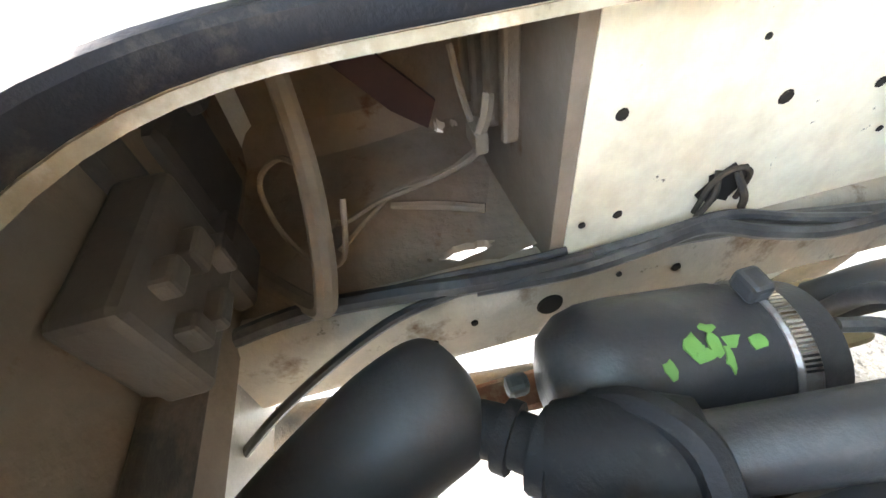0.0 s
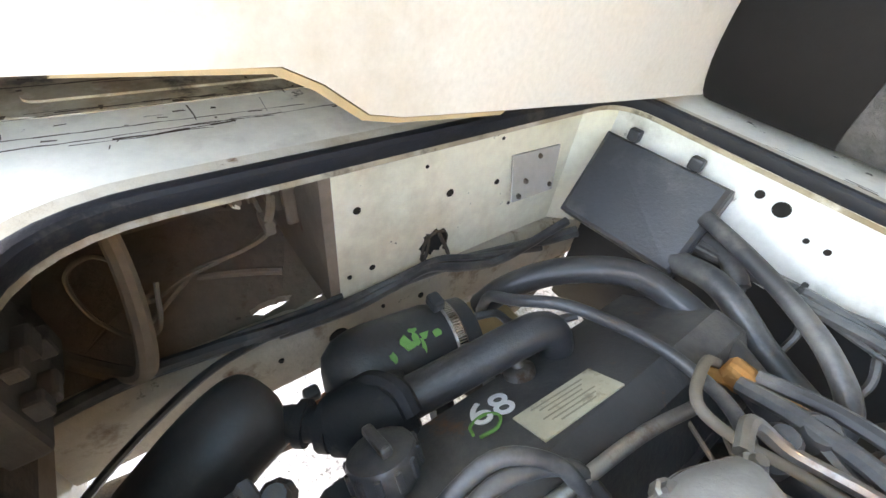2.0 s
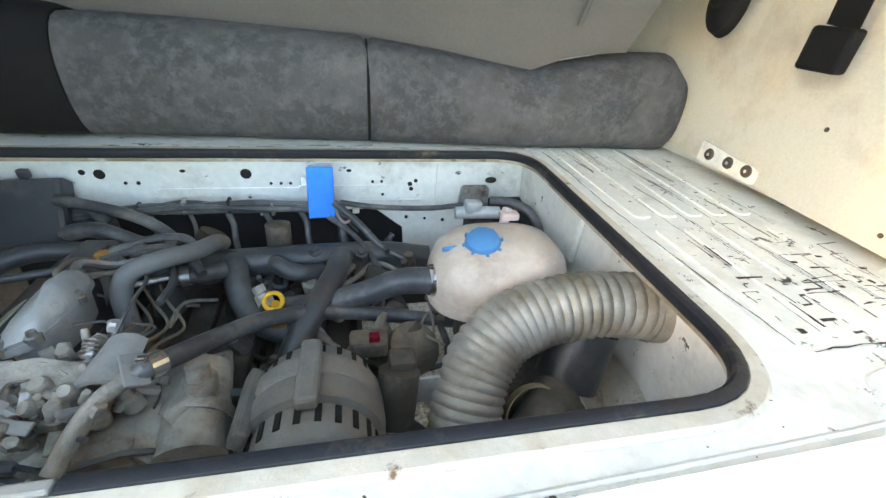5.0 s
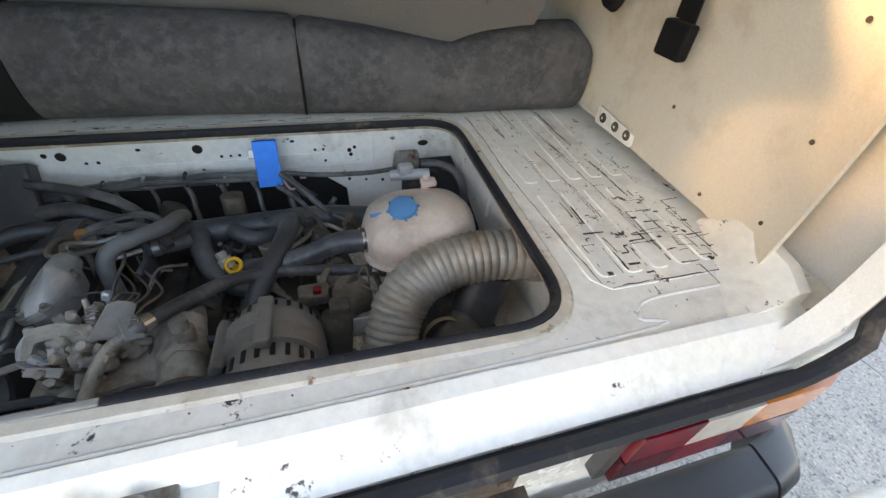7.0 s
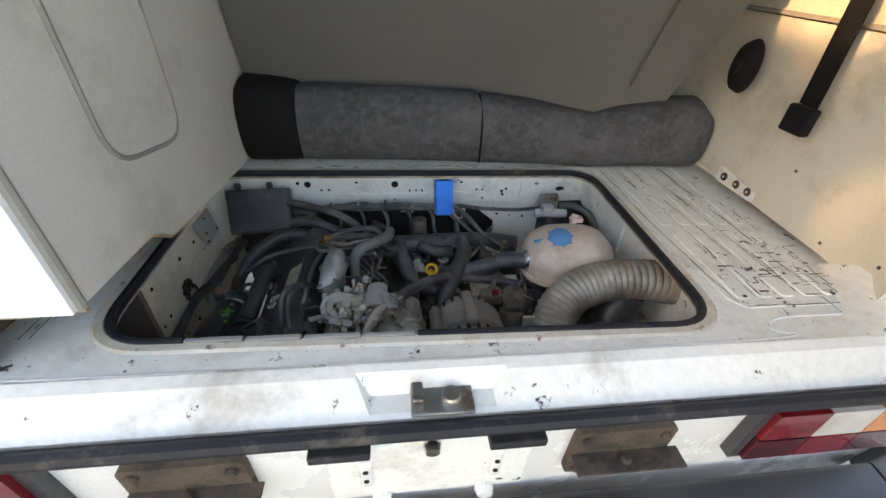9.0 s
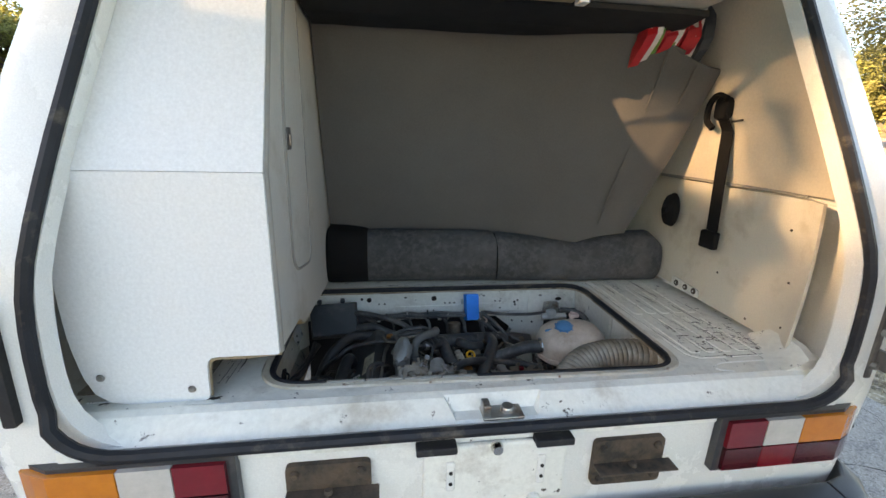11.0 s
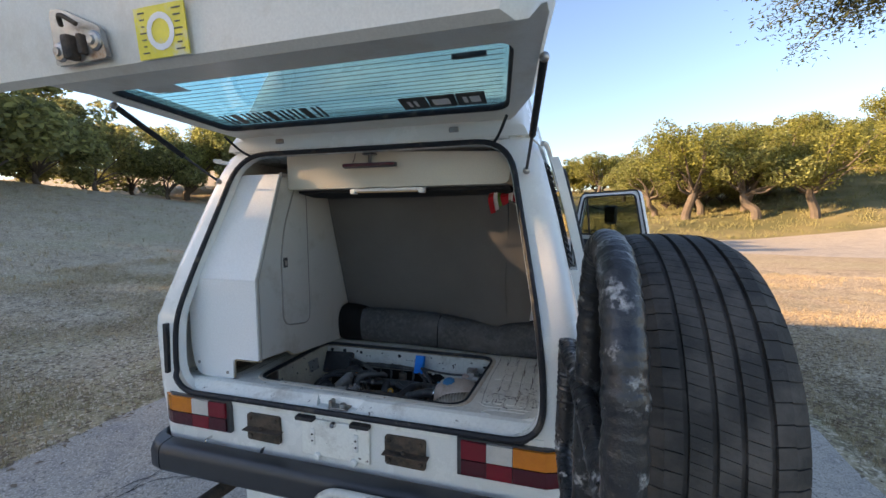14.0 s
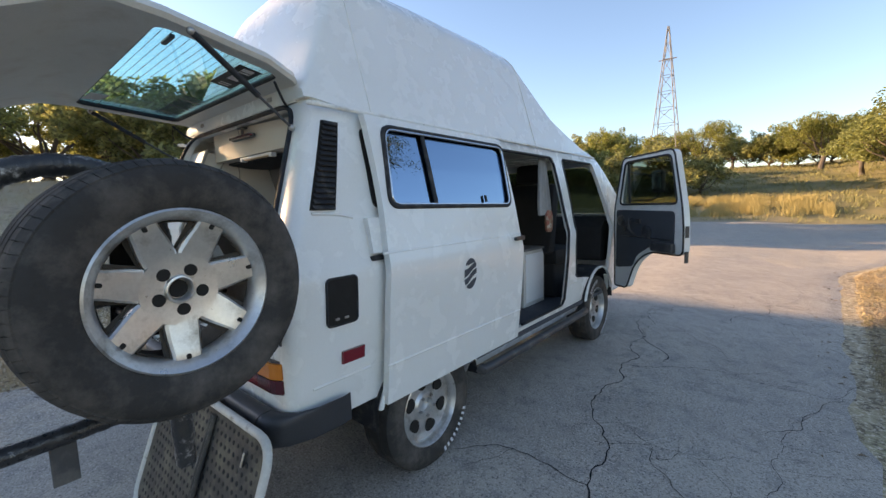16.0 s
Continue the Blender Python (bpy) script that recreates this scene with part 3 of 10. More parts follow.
bm = new_bm()
stations = [(0.262, 1.965), (0.30, 2.05), (0.40, 2.32), (0.47, 2.50), (0.54, 2.62), (0.66, 2.685), (1.2, 2.715), (2.0, 2.715), (2.30, 2.705), (2.37, 2.67), (2.50, 2.54), (2.66, 2.38), (2.81, 2.24), (2.95, 2.17), (3.2, 2.09), (3.5, 2.0), (3.78, 1.905)]
loft(bm, [[(x, y, z) for x, z in roof_ring(y, top)] for y, top in stations])
roof = part("high_roof", bm, M["paint"], van, "tall white fibreglass roof with sloping nose", smooth=True)
for y, top in ((0.60, 2.67), (2.33, 2.70)):  # moulded joints down the side
    bm = new_bm()
    ring = [p for p in roof_ring(y, top) if p[0] > 0.30]
    tube(bm, [(x + 0.001, y, z) for x, z in ring], 0.004, 6, 0)
    part("moulded_joint", bm, M["paint_worn"], roof, smooth=True)


# ---- rear deck round the engine opening ----
OPENING = rounded([(-0.478, 0.124), (0.482, 0.104), (0.508, 0.706), (-0.490, 0.706)], [0.085, 0.085, 0.085, 0.06], 8)
deck_cut = cut(OPENING, 0.6, 1.2, "z")
bm = new_bm()
prism(bm, [(-0.885, 0.050), (0.885, 0.050), (0.885, 1.02), (-0.885, 1.02)], 0.866, 0.877, "z")
deck = part("rear_deck", carve(bm, [deck_cut]), M["deck"], van, "scuffed white engine deck with chipped paint")
deck.matrix_basis = Matrix.Translation((0, 0.1, 0.868)) @ Matrix.Rotation(radians(-1.4), 4, "X") @ Matrix.Translation((0, -0.1, -0.877))  # falls slightly towards the front
bm = new_bm()
prism(bm, rounded([(0.535, 0.162), (0.556, 0.138), (0.744, 0.138), (0.768, 0.170), (0.800, 0.74), (0.548, 0.74)], 0.006, 2), 0.8765, 0.8792, "z")
for i in range(5):  # broad pressed strips beside the opening
    x = 0.566 + 0.044 * i
    lean = 0.012 + 0.006 * i
    for y0, y1, h in ((0.160, 0.372, 0.8822), (0.408, 0.735, 0.8818)):
        prism(bm, rounded([(x - 0.014 + lean * (y0 - 0.15), y0), (x + 0.014 + lean * (y0 - 0.15), y0), (x + 0.014 + lean * (y1 - 0.15) * 2, y1), (x - 0.014 + lean * (y1 - 0.15) * 2, y1)], 0.010, 3), 0.8785, h, "z")
pieces("deck_rib", bm, M["deck"], deck)
bm = new_bm()
for i in range(3):  # flatter ribs on the other wheel box
    x = -0.650 - 0.062 * i
    prism(bm, rounded([(x - 0.020, 0.15), (x + 0.020, 0.15), (x + 0.020, 0.66), (x - 0.020, 0.66)], 0.012, 3), 0.8775, 0.8805, "z")
pieces("deck_rib", bm, M["deck_dirty"], deck, "brown-stained rib under the cabinet")
bm = new_bm()
prism(bm, rounded([(-0.84, 0.125), (-0.612, 0.135), (-0.606, 0.16), (-0.606, 0.68), (-0.84, 0.68)], 0.01, 2), 0.8765, 0.8785, "z")
part("stained_panel", bm, M["deck_dirty"], deck, "brown-stained wheel box top")

rr = random.Random(44)
verts, faces = [], []


def flake(x, y, along, length, w, z, bend=0.04):
    """A thin line of missing paint."""
    p = Vector((x, y))
    d = Vector((1, 0)) if along == "x" else Vector((0, 1))
    while length > 0:
        step = min(length, rr.uniform(0.006, 0.020))
        q = p + d * step + Vector((rr.uniform(-1, 1), rr.uniform(-1, 1))) * 0.0016
        n = Vector((-(q - p).y, (q - p).x)).normalized() * w * rr.uniform(0.4, 1.3)
        k = len(verts)
        verts.extend([(p.x + n.x, p.y + n.y, z), (p.x - n.x, p.y - n.y, z), (q.x - n.x * 0.8, q.y - n.y * 0.8, z), (q.x + n.x * 0.8, q.y + n.y * 0.8, z)])
        faces.append((k, k + 1, k + 2, k + 3))
        p, length = q, length - step
        if rr.random() < bend:
            d = Vector((rr.choice((-1, 1)), 0)) if abs(d.y) > 0.5 else Vector((0, rr.choice((-1, 1))))


for x0, y0, along, length in ((0.546, 0.150, "y", 0.56), (0.556, 0.139, "x", 0.185), (0.742, 0.140, "x", 0.02), (0.765, 0.17, "y", 0.30)):
    flake(x0, y0, along, length, 0.0011, 0.8800, 0.0)
for k in range(46):
    flake(0.588 + 0.044 * rr.randint(0, 4) + rr.uniform(-0.005, 0.005), rr.uniform(0.15, 0.66), "y", rr.uniform(0.02, 0.16), rr.uniform(0.0005, 0.0013), 0.8826, 0.03)
for k in range(34):
    flake(rr.uniform(0.56, 0.77), rr.uniform(0.15, 0.34), rr.choice("xxy"), rr.uniform(0.012, 0.05), rr.uniform(0.0008, 0.0020), 0.8828, 0.16)
for k in range(150):
    flake(rr.uniform(0.55, 0.785), rr.uniform(0.14, 0.70), rr.choice("xy"), rr.uniform(0.001, 0.008), rr.uniform(0.0004, 0.0018), 0.8827)
for k in range(7):
    flake(rr.uniform(0.56, 0.77), rr.uniform(0.15, 0.30), "x", rr.uniform(0.006, 0.012), rr.uniform(0.0025, 0.0045), 0.8829)
for k in range(60):
    flake(rr.uniform(-0.78, 0.75), rr.uniform(0.055, 0.11), rr.choice("xy"), rr.uniform(0.0005, 0.002), rr.uniform(0.0003, 0.0010), 0.8786)
for k in range(70):
    flake(-0.80 + 0.05 * rr.randint(0, 5) + rr.uniform(-0.004, 0.004), rr.uniform(0.13, 0.60), "y", rr.uniform(0.01, 0.14), rr.uniform(0.0004, 0.0014), 0.8828, 0.0)
for x0, length in ((-0.560, 0.46), (-0.604, 0.50), (-0.574, 0.20)):
    flake(x0, 0.140, "y", length, 0.0007, 0.8790, 0.0)
for k in range(12):
    flake(rr.uniform(-0.612, -0.556), rr.uniform(0.15, 0.66), rr.choice("xyy"), rr.uniform(0.008, 0.030), rr.uniform(0.0004, 0.0010), 0.8792, 0.2)
for k in range(110):
    flake(rr.uniform(-0.78, -0.545), rr.uniform(0.13, 0.68), rr.choice("xy"), rr.uniform(0.002, 0.010), rr.uniform(0.0005, 0.0020), 0.8796 if k % 2 else 0.8810)
for k in range(30):
    flake(rr.uniform(-0.40, 0.45), rr.uniform(0.732, 0.750), "x", rr.uniform(0.008, 0.04), rr.uniform(0.0006, 0.0016), 0.8786)
me = bpy.data.meshes.new("paint_crack")
me.from_pydata(verts, [], faces)
me.materials.append(M["bare"])
chips = tagged(new("paint_crack", me), "dark cracks and chips in the paint", kind="stuff")
chips.parent = deck


def border(outline, grow):
    """The same outline moved outwards."""
    n, out = len(outline), []
    for i in range(n):
        a, p, b = Vector(outline[i - 1]), Vector(outline[i]), Vector(outline[(i + 1) % n])
        d = (b - a).normalized()
        out.append((p.x + d.y * grow, p.y - d.x * grow))
    return out


bm = new_bm()  # raised lip and rubber seal of the opening
loft(bm, [[(x, y, z) for x, y in border(OPENING, g)] for g, z in ((0.022, 0.8775), (0.018, 0.8812), (0.006, 0.8812), (0.0, 0.874), (-0.004, 0.8645), (-0.003, 0.863), (0.004, 0.863), (0.006, 0.8765))], caps=False)
part("opening_lip", bm, M["lip"], deck, "chipped raised lip of the engine opening")
FULL = OPENING[:9] + [(-0.350, 0.1213), (-0.015, 0.1137)] + OPENING[9:]
N_FULL = len(FULL)
SEAL = [(0.005, 0.8800), (0.004, 0.8825), (0.000, 0.8840), (-0.005, 0.8832), (-0.0075, 0.8805), (-0.008, 0.8715), (-0.006, 0.8685), (0.0, 0.871)]
rims = [border(FULL, g) for g, _ in SEAL]
bm = new_bm()  # the seal is missing along part of the rear edge
loft(bm, [[(rims[q][i % N_FULL][0], rims[q][i % N_FULL][1], SEAL[q][1]) for q in range(len(SEAL))] for i in range(10, N_FULL + 10)])
part("opening_seal", bm, M["gasket"], deck, "black rubber seal round the engine opening, cut short", smooth=True)
for a, b in ((-0.348, -0.268), (-0.264, -0.186), (-0.182, -0.100), (-0.096, -0.018)):
    bm = new_bm()
    box(bm, ((a + b) / 2, 0.1175 - 0.0227 * ((a + b) / 2 + 0.18), 0.8770), (b - a, 0.009, 0.012), 0.002)
    part("bare_lip", bm, M["edging"], deck, "bare grey metal lip without its seal")
inner_a, inner_b = border(FULL, -0.001), border(FULL, -0.004)
bm = new_bm()  # thin flange hanging from the lip
loft(bm, [[(*inner_a[i % N_FULL], 0.867), (*inner_a[i % N_FULL], 0.864 - drop), (*inner_b[i % N_FULL], 0.864 - drop), (*inner_b[i % N_FULL], 0.867)] for i in range(N_FULL + 1) for drop in (0.002,)], caps=False)
part("inner_flange", bm, M["deck_dirty"], deck, "dusty flange under the lip", smooth=True)
bm = new_bm()  # pressed step lines behind the opening
for y0, h in ((0.068, 0.0026),):
    tube(bm, [(-0.80, y0 + 0.030, 0.8765), (-0.60, y0 + 0.028, 0.8765), (-0.52, y0, 0.8765), (0.50, y0, 0.8765), (0.56, y0 + 0.020, 0.8765), (0.60, y0 + 0.045, 0.8765), (0.80, y0 + 0.045, 0.8765)], h, 6, 5)
pieces("deck_fold", bm, M["paint_worn"], deck, smooth=True)

# rear sill with the latch recess
rec = new_bm()
loft(rec, [[(x * s, y, z) for x, y in ((-0.085, -0.05), (0.085, -0.05), (0.085, 0.04 + q), (-0.085, 0.04 + q))] for s, q, z in ((1.0, -0.012, 0.846), (1.45, 0.024, 0.90))])
bm = new_bm()
prism(bm, [(0.058, 0.8755), (0.040, 0.872), (0.010, 0.852), (-0.006, 0.842), (-0.006, 0.80), (0.058, 0.80)], -0.79, 0.79, "x")
sill = part("rear_sill", carve(bm, [rec]), M["paint_worn"], van, "white rear sill with a recess for the latch")
bm = new_bm()
box(bm, (0.012, 0.012, 0.849), (0.085, 0.042, 0.006), 0.002)
box(bm, (-0.022, 0.012, 0.862), (0.016, 0.030, 0.026), 0.003)
striker = part("latch_striker", bm, M["steel"], sill, "rusty steel latch striker plate")
bm = new_bm()
lathe(bm, [(0, 0.012), (0.012, 0.012), (0.014, 0.008), (0.014, 0)], 12, pose(0.024, 0.014, 0.851))
part("bolt", bm, M["steel"], striker)

# seal round the tailgate opening
bm = new_bm()
path = [(x, body_at(z)[2] - 0.006 - 0.014 * (z < 0.9), z) for x, z in rounded([(-0.785, 0.838), (0.785, 0.838), (0.785, 1.13), (0.634, 1.884), (-0.634, 1.884), (-0.785, 1.13)], [0.12, 0.12, 0.25, 0.14, 0.14, 0.25], 7)]
tube(bm, path, 0.0115, 8, 0, closed=True)
part("tailgate_seal", bm, M["gasket"], van, "black rubber tailgate seal", smooth=True)
bm = new_bm()
prism(bm, [(-0.72, 0.818), (0.72, 0.818), (0.74, 0.834), (-0.74, 0.834)], -0.012, 0.004, "y")
part("lower_gutter", bm, M["gasket"], van, "blackened gutter below the seal")

# rear panel: plate lid, clips, brackets, lamps
plate = part("plate_lid", (lambda b: (box(b, (0, -0.008, 0.722), (0.300, 0.014, 0.150), 0.006), b)[1])(new_bm()), M["paint_worn"], van, "white hinged lid behind the number plate")
for x in (-0.095, 0.095):
    bm = new_bm()
    box(bm, (x, -0.017, 0.728), (0.018, 0.008, 0.070), 0.004)
    part("plate_rib", bm, M["paint"], plate)
    for dz in (0.012, -0.014):
        bm = new_bm()
        lathe(bm, [(0, 0.002), (0.004, 0.002), (0.004, 0)], 8, pose(x, -0.0215, 0.728 + dz, 90))
        part("hole", bm, M["holes"], plate)
for x in (-0.075, 0.085):
    bm = new_bm()
    lathe(bm, [(0, 0.02), (0.012, 0.02), (0.015, 0.012), (0.015, 0)], 12, pose(x, -0.010, 0.652, 90))
    part("hinge_knob", bm, M["paint"], plate)
for x in (-0.125, 0.115):
    bm = new_bm()
    box(bm, (x, -0.020, 0.802), (0.080, 0.028, 0.016), 0.003)
    part("gutter_clip", bm, M["rubber"], van)
bm = new_bm()
lathe(bm, [(0, 0.016), (0.010, 0.016), (0.013, 0.006), (0.013, 0)], 12, pose(-0.002, -0.012, 0.79, 90))
part("lid_lock", bm, M["chrome"], plate)


def lamp_bracket(cx):
    """Rusty two-leaf bracket on the rear panel."""
    bm = new_bm()
    prism(bm, rounded([(cx - 0.080, 0.668), (cx + 0.080, 0.665), (cx + 0.080, 0.780), (cx - 0.080, 0.780)], 0.012, 3), -0.014, -0.002, "y")
    br = part("lamp_bracket", bm, M["rust"], van, "rusty dark steel lamp bracket")
    bm = new_bm()
    box(bm, (cx + 0.008, -0.030, 0.722), (0.176, 0.034, 0.004), 0.0015)
    part("leaf", bm, M["rust"], br)
    for dx, dz in ((0, 0.006), (-0.062, -0.036), (0.062, -0.036), (-0.062, 0.04), (0.062, 0.04)):
        bm = new_bm()
        lathe(bm, [(0, 0.008), (0.006, 0.008), (0.009, 0.004), (0.009, 0)], 8, pose(cx + dx, -0.014 if dz != 0.006 else -0.03, 0.722 + dz, 90 if dz != 0.006 else 0))
        part("screw", bm, M["rust"], br)


for z0, z1 in ((0.905, 1.128),):  # rubber buffer on the other rear corner
    bm = new_bm()
    prism(bm, rounded([(-0.846, z0), (-0.826, z0), (-0.822, z1), (-0.842, z1)], 0.004, 2), -0.016, 0.01, "y")
    part("corner_buffer", bm, M["rubber"], van, "worn black rubber buffer on the rear corner")


lamp_bracket(-0.332)
lamp_bracket(0.293)


def rear_lamp(s):
    """A rear lamp cluster: dark housing with amber, clear and red lenses that bend round the corner."""
    def slab(x0, x1, z0, z1, d, nm, m, parent, label=""):
        bm = new_bm()
        n = 6
        ring = []
        for y_off in (0.004, -d):
            ring.append([(s * (x0 + (x1 - x0) * k / n), y_off + 0.8 * max(0, x0 + (x1 - x0) * k / n - 0.80) ** 1.2) for k in range(n + 1)])
        outline = ring[1] + ring[0][::-1]
        loft(bm, [[(x, y, z) for x, y in outline] for z in (z0, z1)])
        return part(nm, bm, m, parent, label)

    house = slab(0.494, 0.862, 0.682, 0.820, 0.020, "rear_lamp", M["plastic"], van, "rear lamp cluster with amber, clear and red lenses")
    zt0, zt1, zb0, zb1 = 0.748, 0.812, 0.690, 0.744
    slab(0.510, 0.598, zt0, zt1, 0.030, "red_lens", M["red"], house)
    slab(0.600, 0.688, zt0, zt1, 0.030, "clear_lens", M["clear"], house)
    slab(0.690, 0.852, zt0, zt1, 0.030, "amber_lens", M["orange"], house)
    slab(0.510, 0.598, zb0, zb1, 0.030, "dark_red_lens", M["darkred"], house)
    slab(0.600, 0.688, zb0, zb1, 0.030, "red_lens", M["red"], house)
    slab(0.690, 0.852, zb0, zb1, 0.030, "dark_red_lens", M["darkred"], house)


rear_lamp(1)
rear_lamp(-1)
bm = new_bm()
tube(bm, [(-0.615, -0.004, 0.640), (-0.615, -0.030, 0.640), (-0.613, -0.034, 0.630), (-0.613, -0.030, 0.615)], 0.005, 8, 4)
part("tow_hook", bm, M["chrome"], van)

# bumper with separate end caps
bm = new_bm()
sect = rounded([(-0.024, 0.500), (-0.082, 0.498), (-0.102, 0.520), (-0.102, 0.598), (-0.086, 0.622), (-0.024, 0.628)], 0.012, 3)
prism(bm, sect, -0.80, 0.80, "x")
bumper = part("rear_bumper", bm, M["bumper"], van, "black plastic-faced rear bumper", smooth=True)
for s in (-1, 1):
    bm = new_bm()
    rings = []
    for k, (x, dy) in enumerate(((0.806, 0.0), (0.86, 0.012), (0.905, 0.05), (0.93, 0.12), (0.935, 0.22), (0.925, 0.26))):
        sc = 1.0 if k < 2 else 0.94
        rings.append([(s * (x + 0.03 * (0.172 + y) * (k > 2) * 0), y * sc * (1 - 0.9 * ramp01(k, 1.5, 5)) + dy, 0.55 + (z - 0.55) * sc) for y, z in sect])
    loft(bm, rings)
    part("end_cap", bm, M["bumper"], bumper, smooth=True)
bm = new_bm()
tube(bm, [(-0.52, 0.35, 0.40), (-0.545, 0.05, 0.42), (-0.56, -0.14, 0.43)], 0.028, 14)
tube(bm, [(-0.56, -0.139, 0.43), (-0.56, -0.16, 0.431)], 0.031, 14, 0)
part("exhaust_pipe", bm, M["rust"], van, "rusty exhaust tail pipe", smooth=True)
bm = new_bm()
box(bm, (-0.27, -0.02, 0.42), (0.30, 0.02, 0.10), 0.004)
part("skirt_panel", bm, M["paint"], bumper)
hitch = new_bm()
box(hitch, (0.0, -0.09, 0.41), (0.065, 0.26, 0.065), 0.006)
box(hitch, (0.0, -0.20, 0.41), (0.10, 0.05, 0.10), 0.01)
part("hitch_receiver", hitch, M["blackmetal"], van)

# ---- tailgate, raised ----
gate = part("tailgate", new_bm(), M["gatepaint"], van, "raised white tailgate with a tinted heated window", smooth=True)
GATE = [(0.315, 1.945, 0.60), (0.245, 1.968, 0.665), (0.10, 1.992, 0.735), (-0.27, 2.030, 0.795), (-0.40, 2.030, 0.815), (-0.52, 1.995, 0.815), (-0.66, 1.925, 0.812), (-0.735, 1.872, 0.800), (-0.765, 1.858, 0.785), (-0.783, 1.868, 0.765)]
GATE_T = [0.35, 1, 1, 1, 1, 1.1, 1.5, 2.2, 2.6, 2.7]


def gate_ring(i, t):
    y, z, w = GATE[i]
    a, b = GATE[max(0, i - 1)], GATE[min(len(GATE) - 1, i + 1)]
    d = Vector((0, b[0] - a[0], b[1] - a[1])).normalized()
    n = Vector((0, -d.z, d.y)) if d.y > 0 else Vector((0, d.z, -d.y))
    if i > 5:
        n = Vector((0, -0.10, 1.0)).normalized()
    thick = t * GATE_T[i]
    out = []
    for u, q in ((-1, 0.3), (-0.985, 0.0), (-0.9, 0.0), (0.9, 0.0), (0.985, 0.0), (1, 0.3), (0.97, 0.85), (0.85, 1), (0, 1.08), (-0.85, 1), (-0.97, 0.85)):
        p = Vector((u * w, y, z)) + n * thick * q
        out.append(p)
    return out


bm = new_bm()
loft(bm, [gate_ring(i, 0.052) for i in range(len(GATE))])
pane_out = rounded([(-0.640, 0.195), (0.640, 0.195), (0.715, -0.275), (-0.715, -0.275)], 0.06, 5)
pane_cut = cut(pane_out, 1.8, 2.3, "z")
shell = carve(bm, [pane_cut])
me = gate.data
bmesh.ops.recalc_face_normals(shell, faces=shell.faces)
shell.to_mesh(me)
shell.free()
for p in me.polygons:
    p.use_smooth = True
me.set_sharp_from_angle(angle=radians(35))


def gate_z(y):
    for a, b in zip(GATE, GATE[1:]):
        if b[0] <= y <= a[0]:
            return a[1] + (b[1] - a[1]) * (a[0] - y) / (a[0] - b[0])
    return 1.9


bm = new_bm()
lo = [bm.verts.new((x, y, gate_z(y) + 0.022)) for x, y in border(pane_out, 0.004)]
hi = [bm.verts.new((x, y, gate_z(y) + 0.027)) for x, y in border(pane_out, 0.004)]
bm.faces.new(lo[::-1])
bm.faces.new(hi)
pane = part("window_pane", bm, M["glass"], gate, "tinted heated rear window pane")
pane.visible_shadow = False
bm = new_bm()
tube(bm, [(x, y, gate_z(y) + 0.016) for x, y in pane_out], 0.013, 8, 0, closed=True)
part("window_seal", bm, M["gasket"], gate, smooth=True)
bm = new_bm()
for k in range(15):
    y = 0.165 - 0.0285 * k
    w = 0.645 + (0.195 - y) * 0.155 - 0.03
    cyl(bm, (-w, y, gate_z(y) + 0.0205), (w, y, gate_z(y) + 0.0205), 0.0009, 4)
pieces("heating_wire", bm, M["rust"], gate)
bm = new_bm()  # dark brand lettering as plain slanted bars
for k in range(9):
    x = -0.560 + 0.0555 * k
    for dx, w in (((0.0, 0.012), (0.026, 0.012)) if k % 3 != 1 else ((0.0, 0.034),)):
        prism(bm, [(x + dx + 0.004, 0.062), (x + dx + w + 0.004, 0.062), (x + dx + w - 0.006, 0.160), (x + dx - 0.006, 0.160)], gate_z(0.15) + 0.018, gate_z(0.15) + 0.0195, "z")
for v in bm.verts:  # follow the slope of the pane
    v.co.z += gate_z(v.co.y) - gate_z(0.15)
pieces("lettering_bar", bm, M["decal"], gate)
bm = new_bm()
for k in range(3):
    x = 0.255 + 0.107 * k
    prism(bm, [(x, 0.058), (x + 0.103, 0.058), (x + 0.096, 0.155), (x - 0.008, 0.155)], gate_z(0.13) + 0.0175, gate_z(0.13) + 0.019, "z")
for v in bm.verts:  # follow the slope of the pane
    v.co.z += gate_z(v.co.y) - gate_z(0.13)
stick = pieces("window_sticker", bm, M["decal"], gate)
bm = new_bm()
for x, w in ((0.280, 0.012), (0.305, 0.012), (0.376, 0.062), (0.489, 0.015), (0.514, 0.036)):
    box(bm, (x + w / 2, 0.108, gate_z(0.108) + 0.0150), (w, 0.046, 0.001))
for v in bm.verts:  # follow the slope of the pane
    v.co.z += gate_z(v.co.y) - gate_z(0.108)
pieces("sticker_mark", bm, M["white"], stick)
bm = new_bm()
prism(bm, [(-0.58, -0.19), (-0.44, -0.17), (-0.43, -0.25), (-0.60, -0.265)], gate_z(-0.2) + 0.0175, gate_z(-0.2) + 0.019, "z")
part("pale_sticker", bm, M["laminate"], gate)
bm = new_bm()
box(bm, (0.58, -0.20, gate_z(-0.2) + 0.016), (0.10, 0.018, 0.014), 0.004)
part("wiper_mount", bm, M["plastic"], gate)

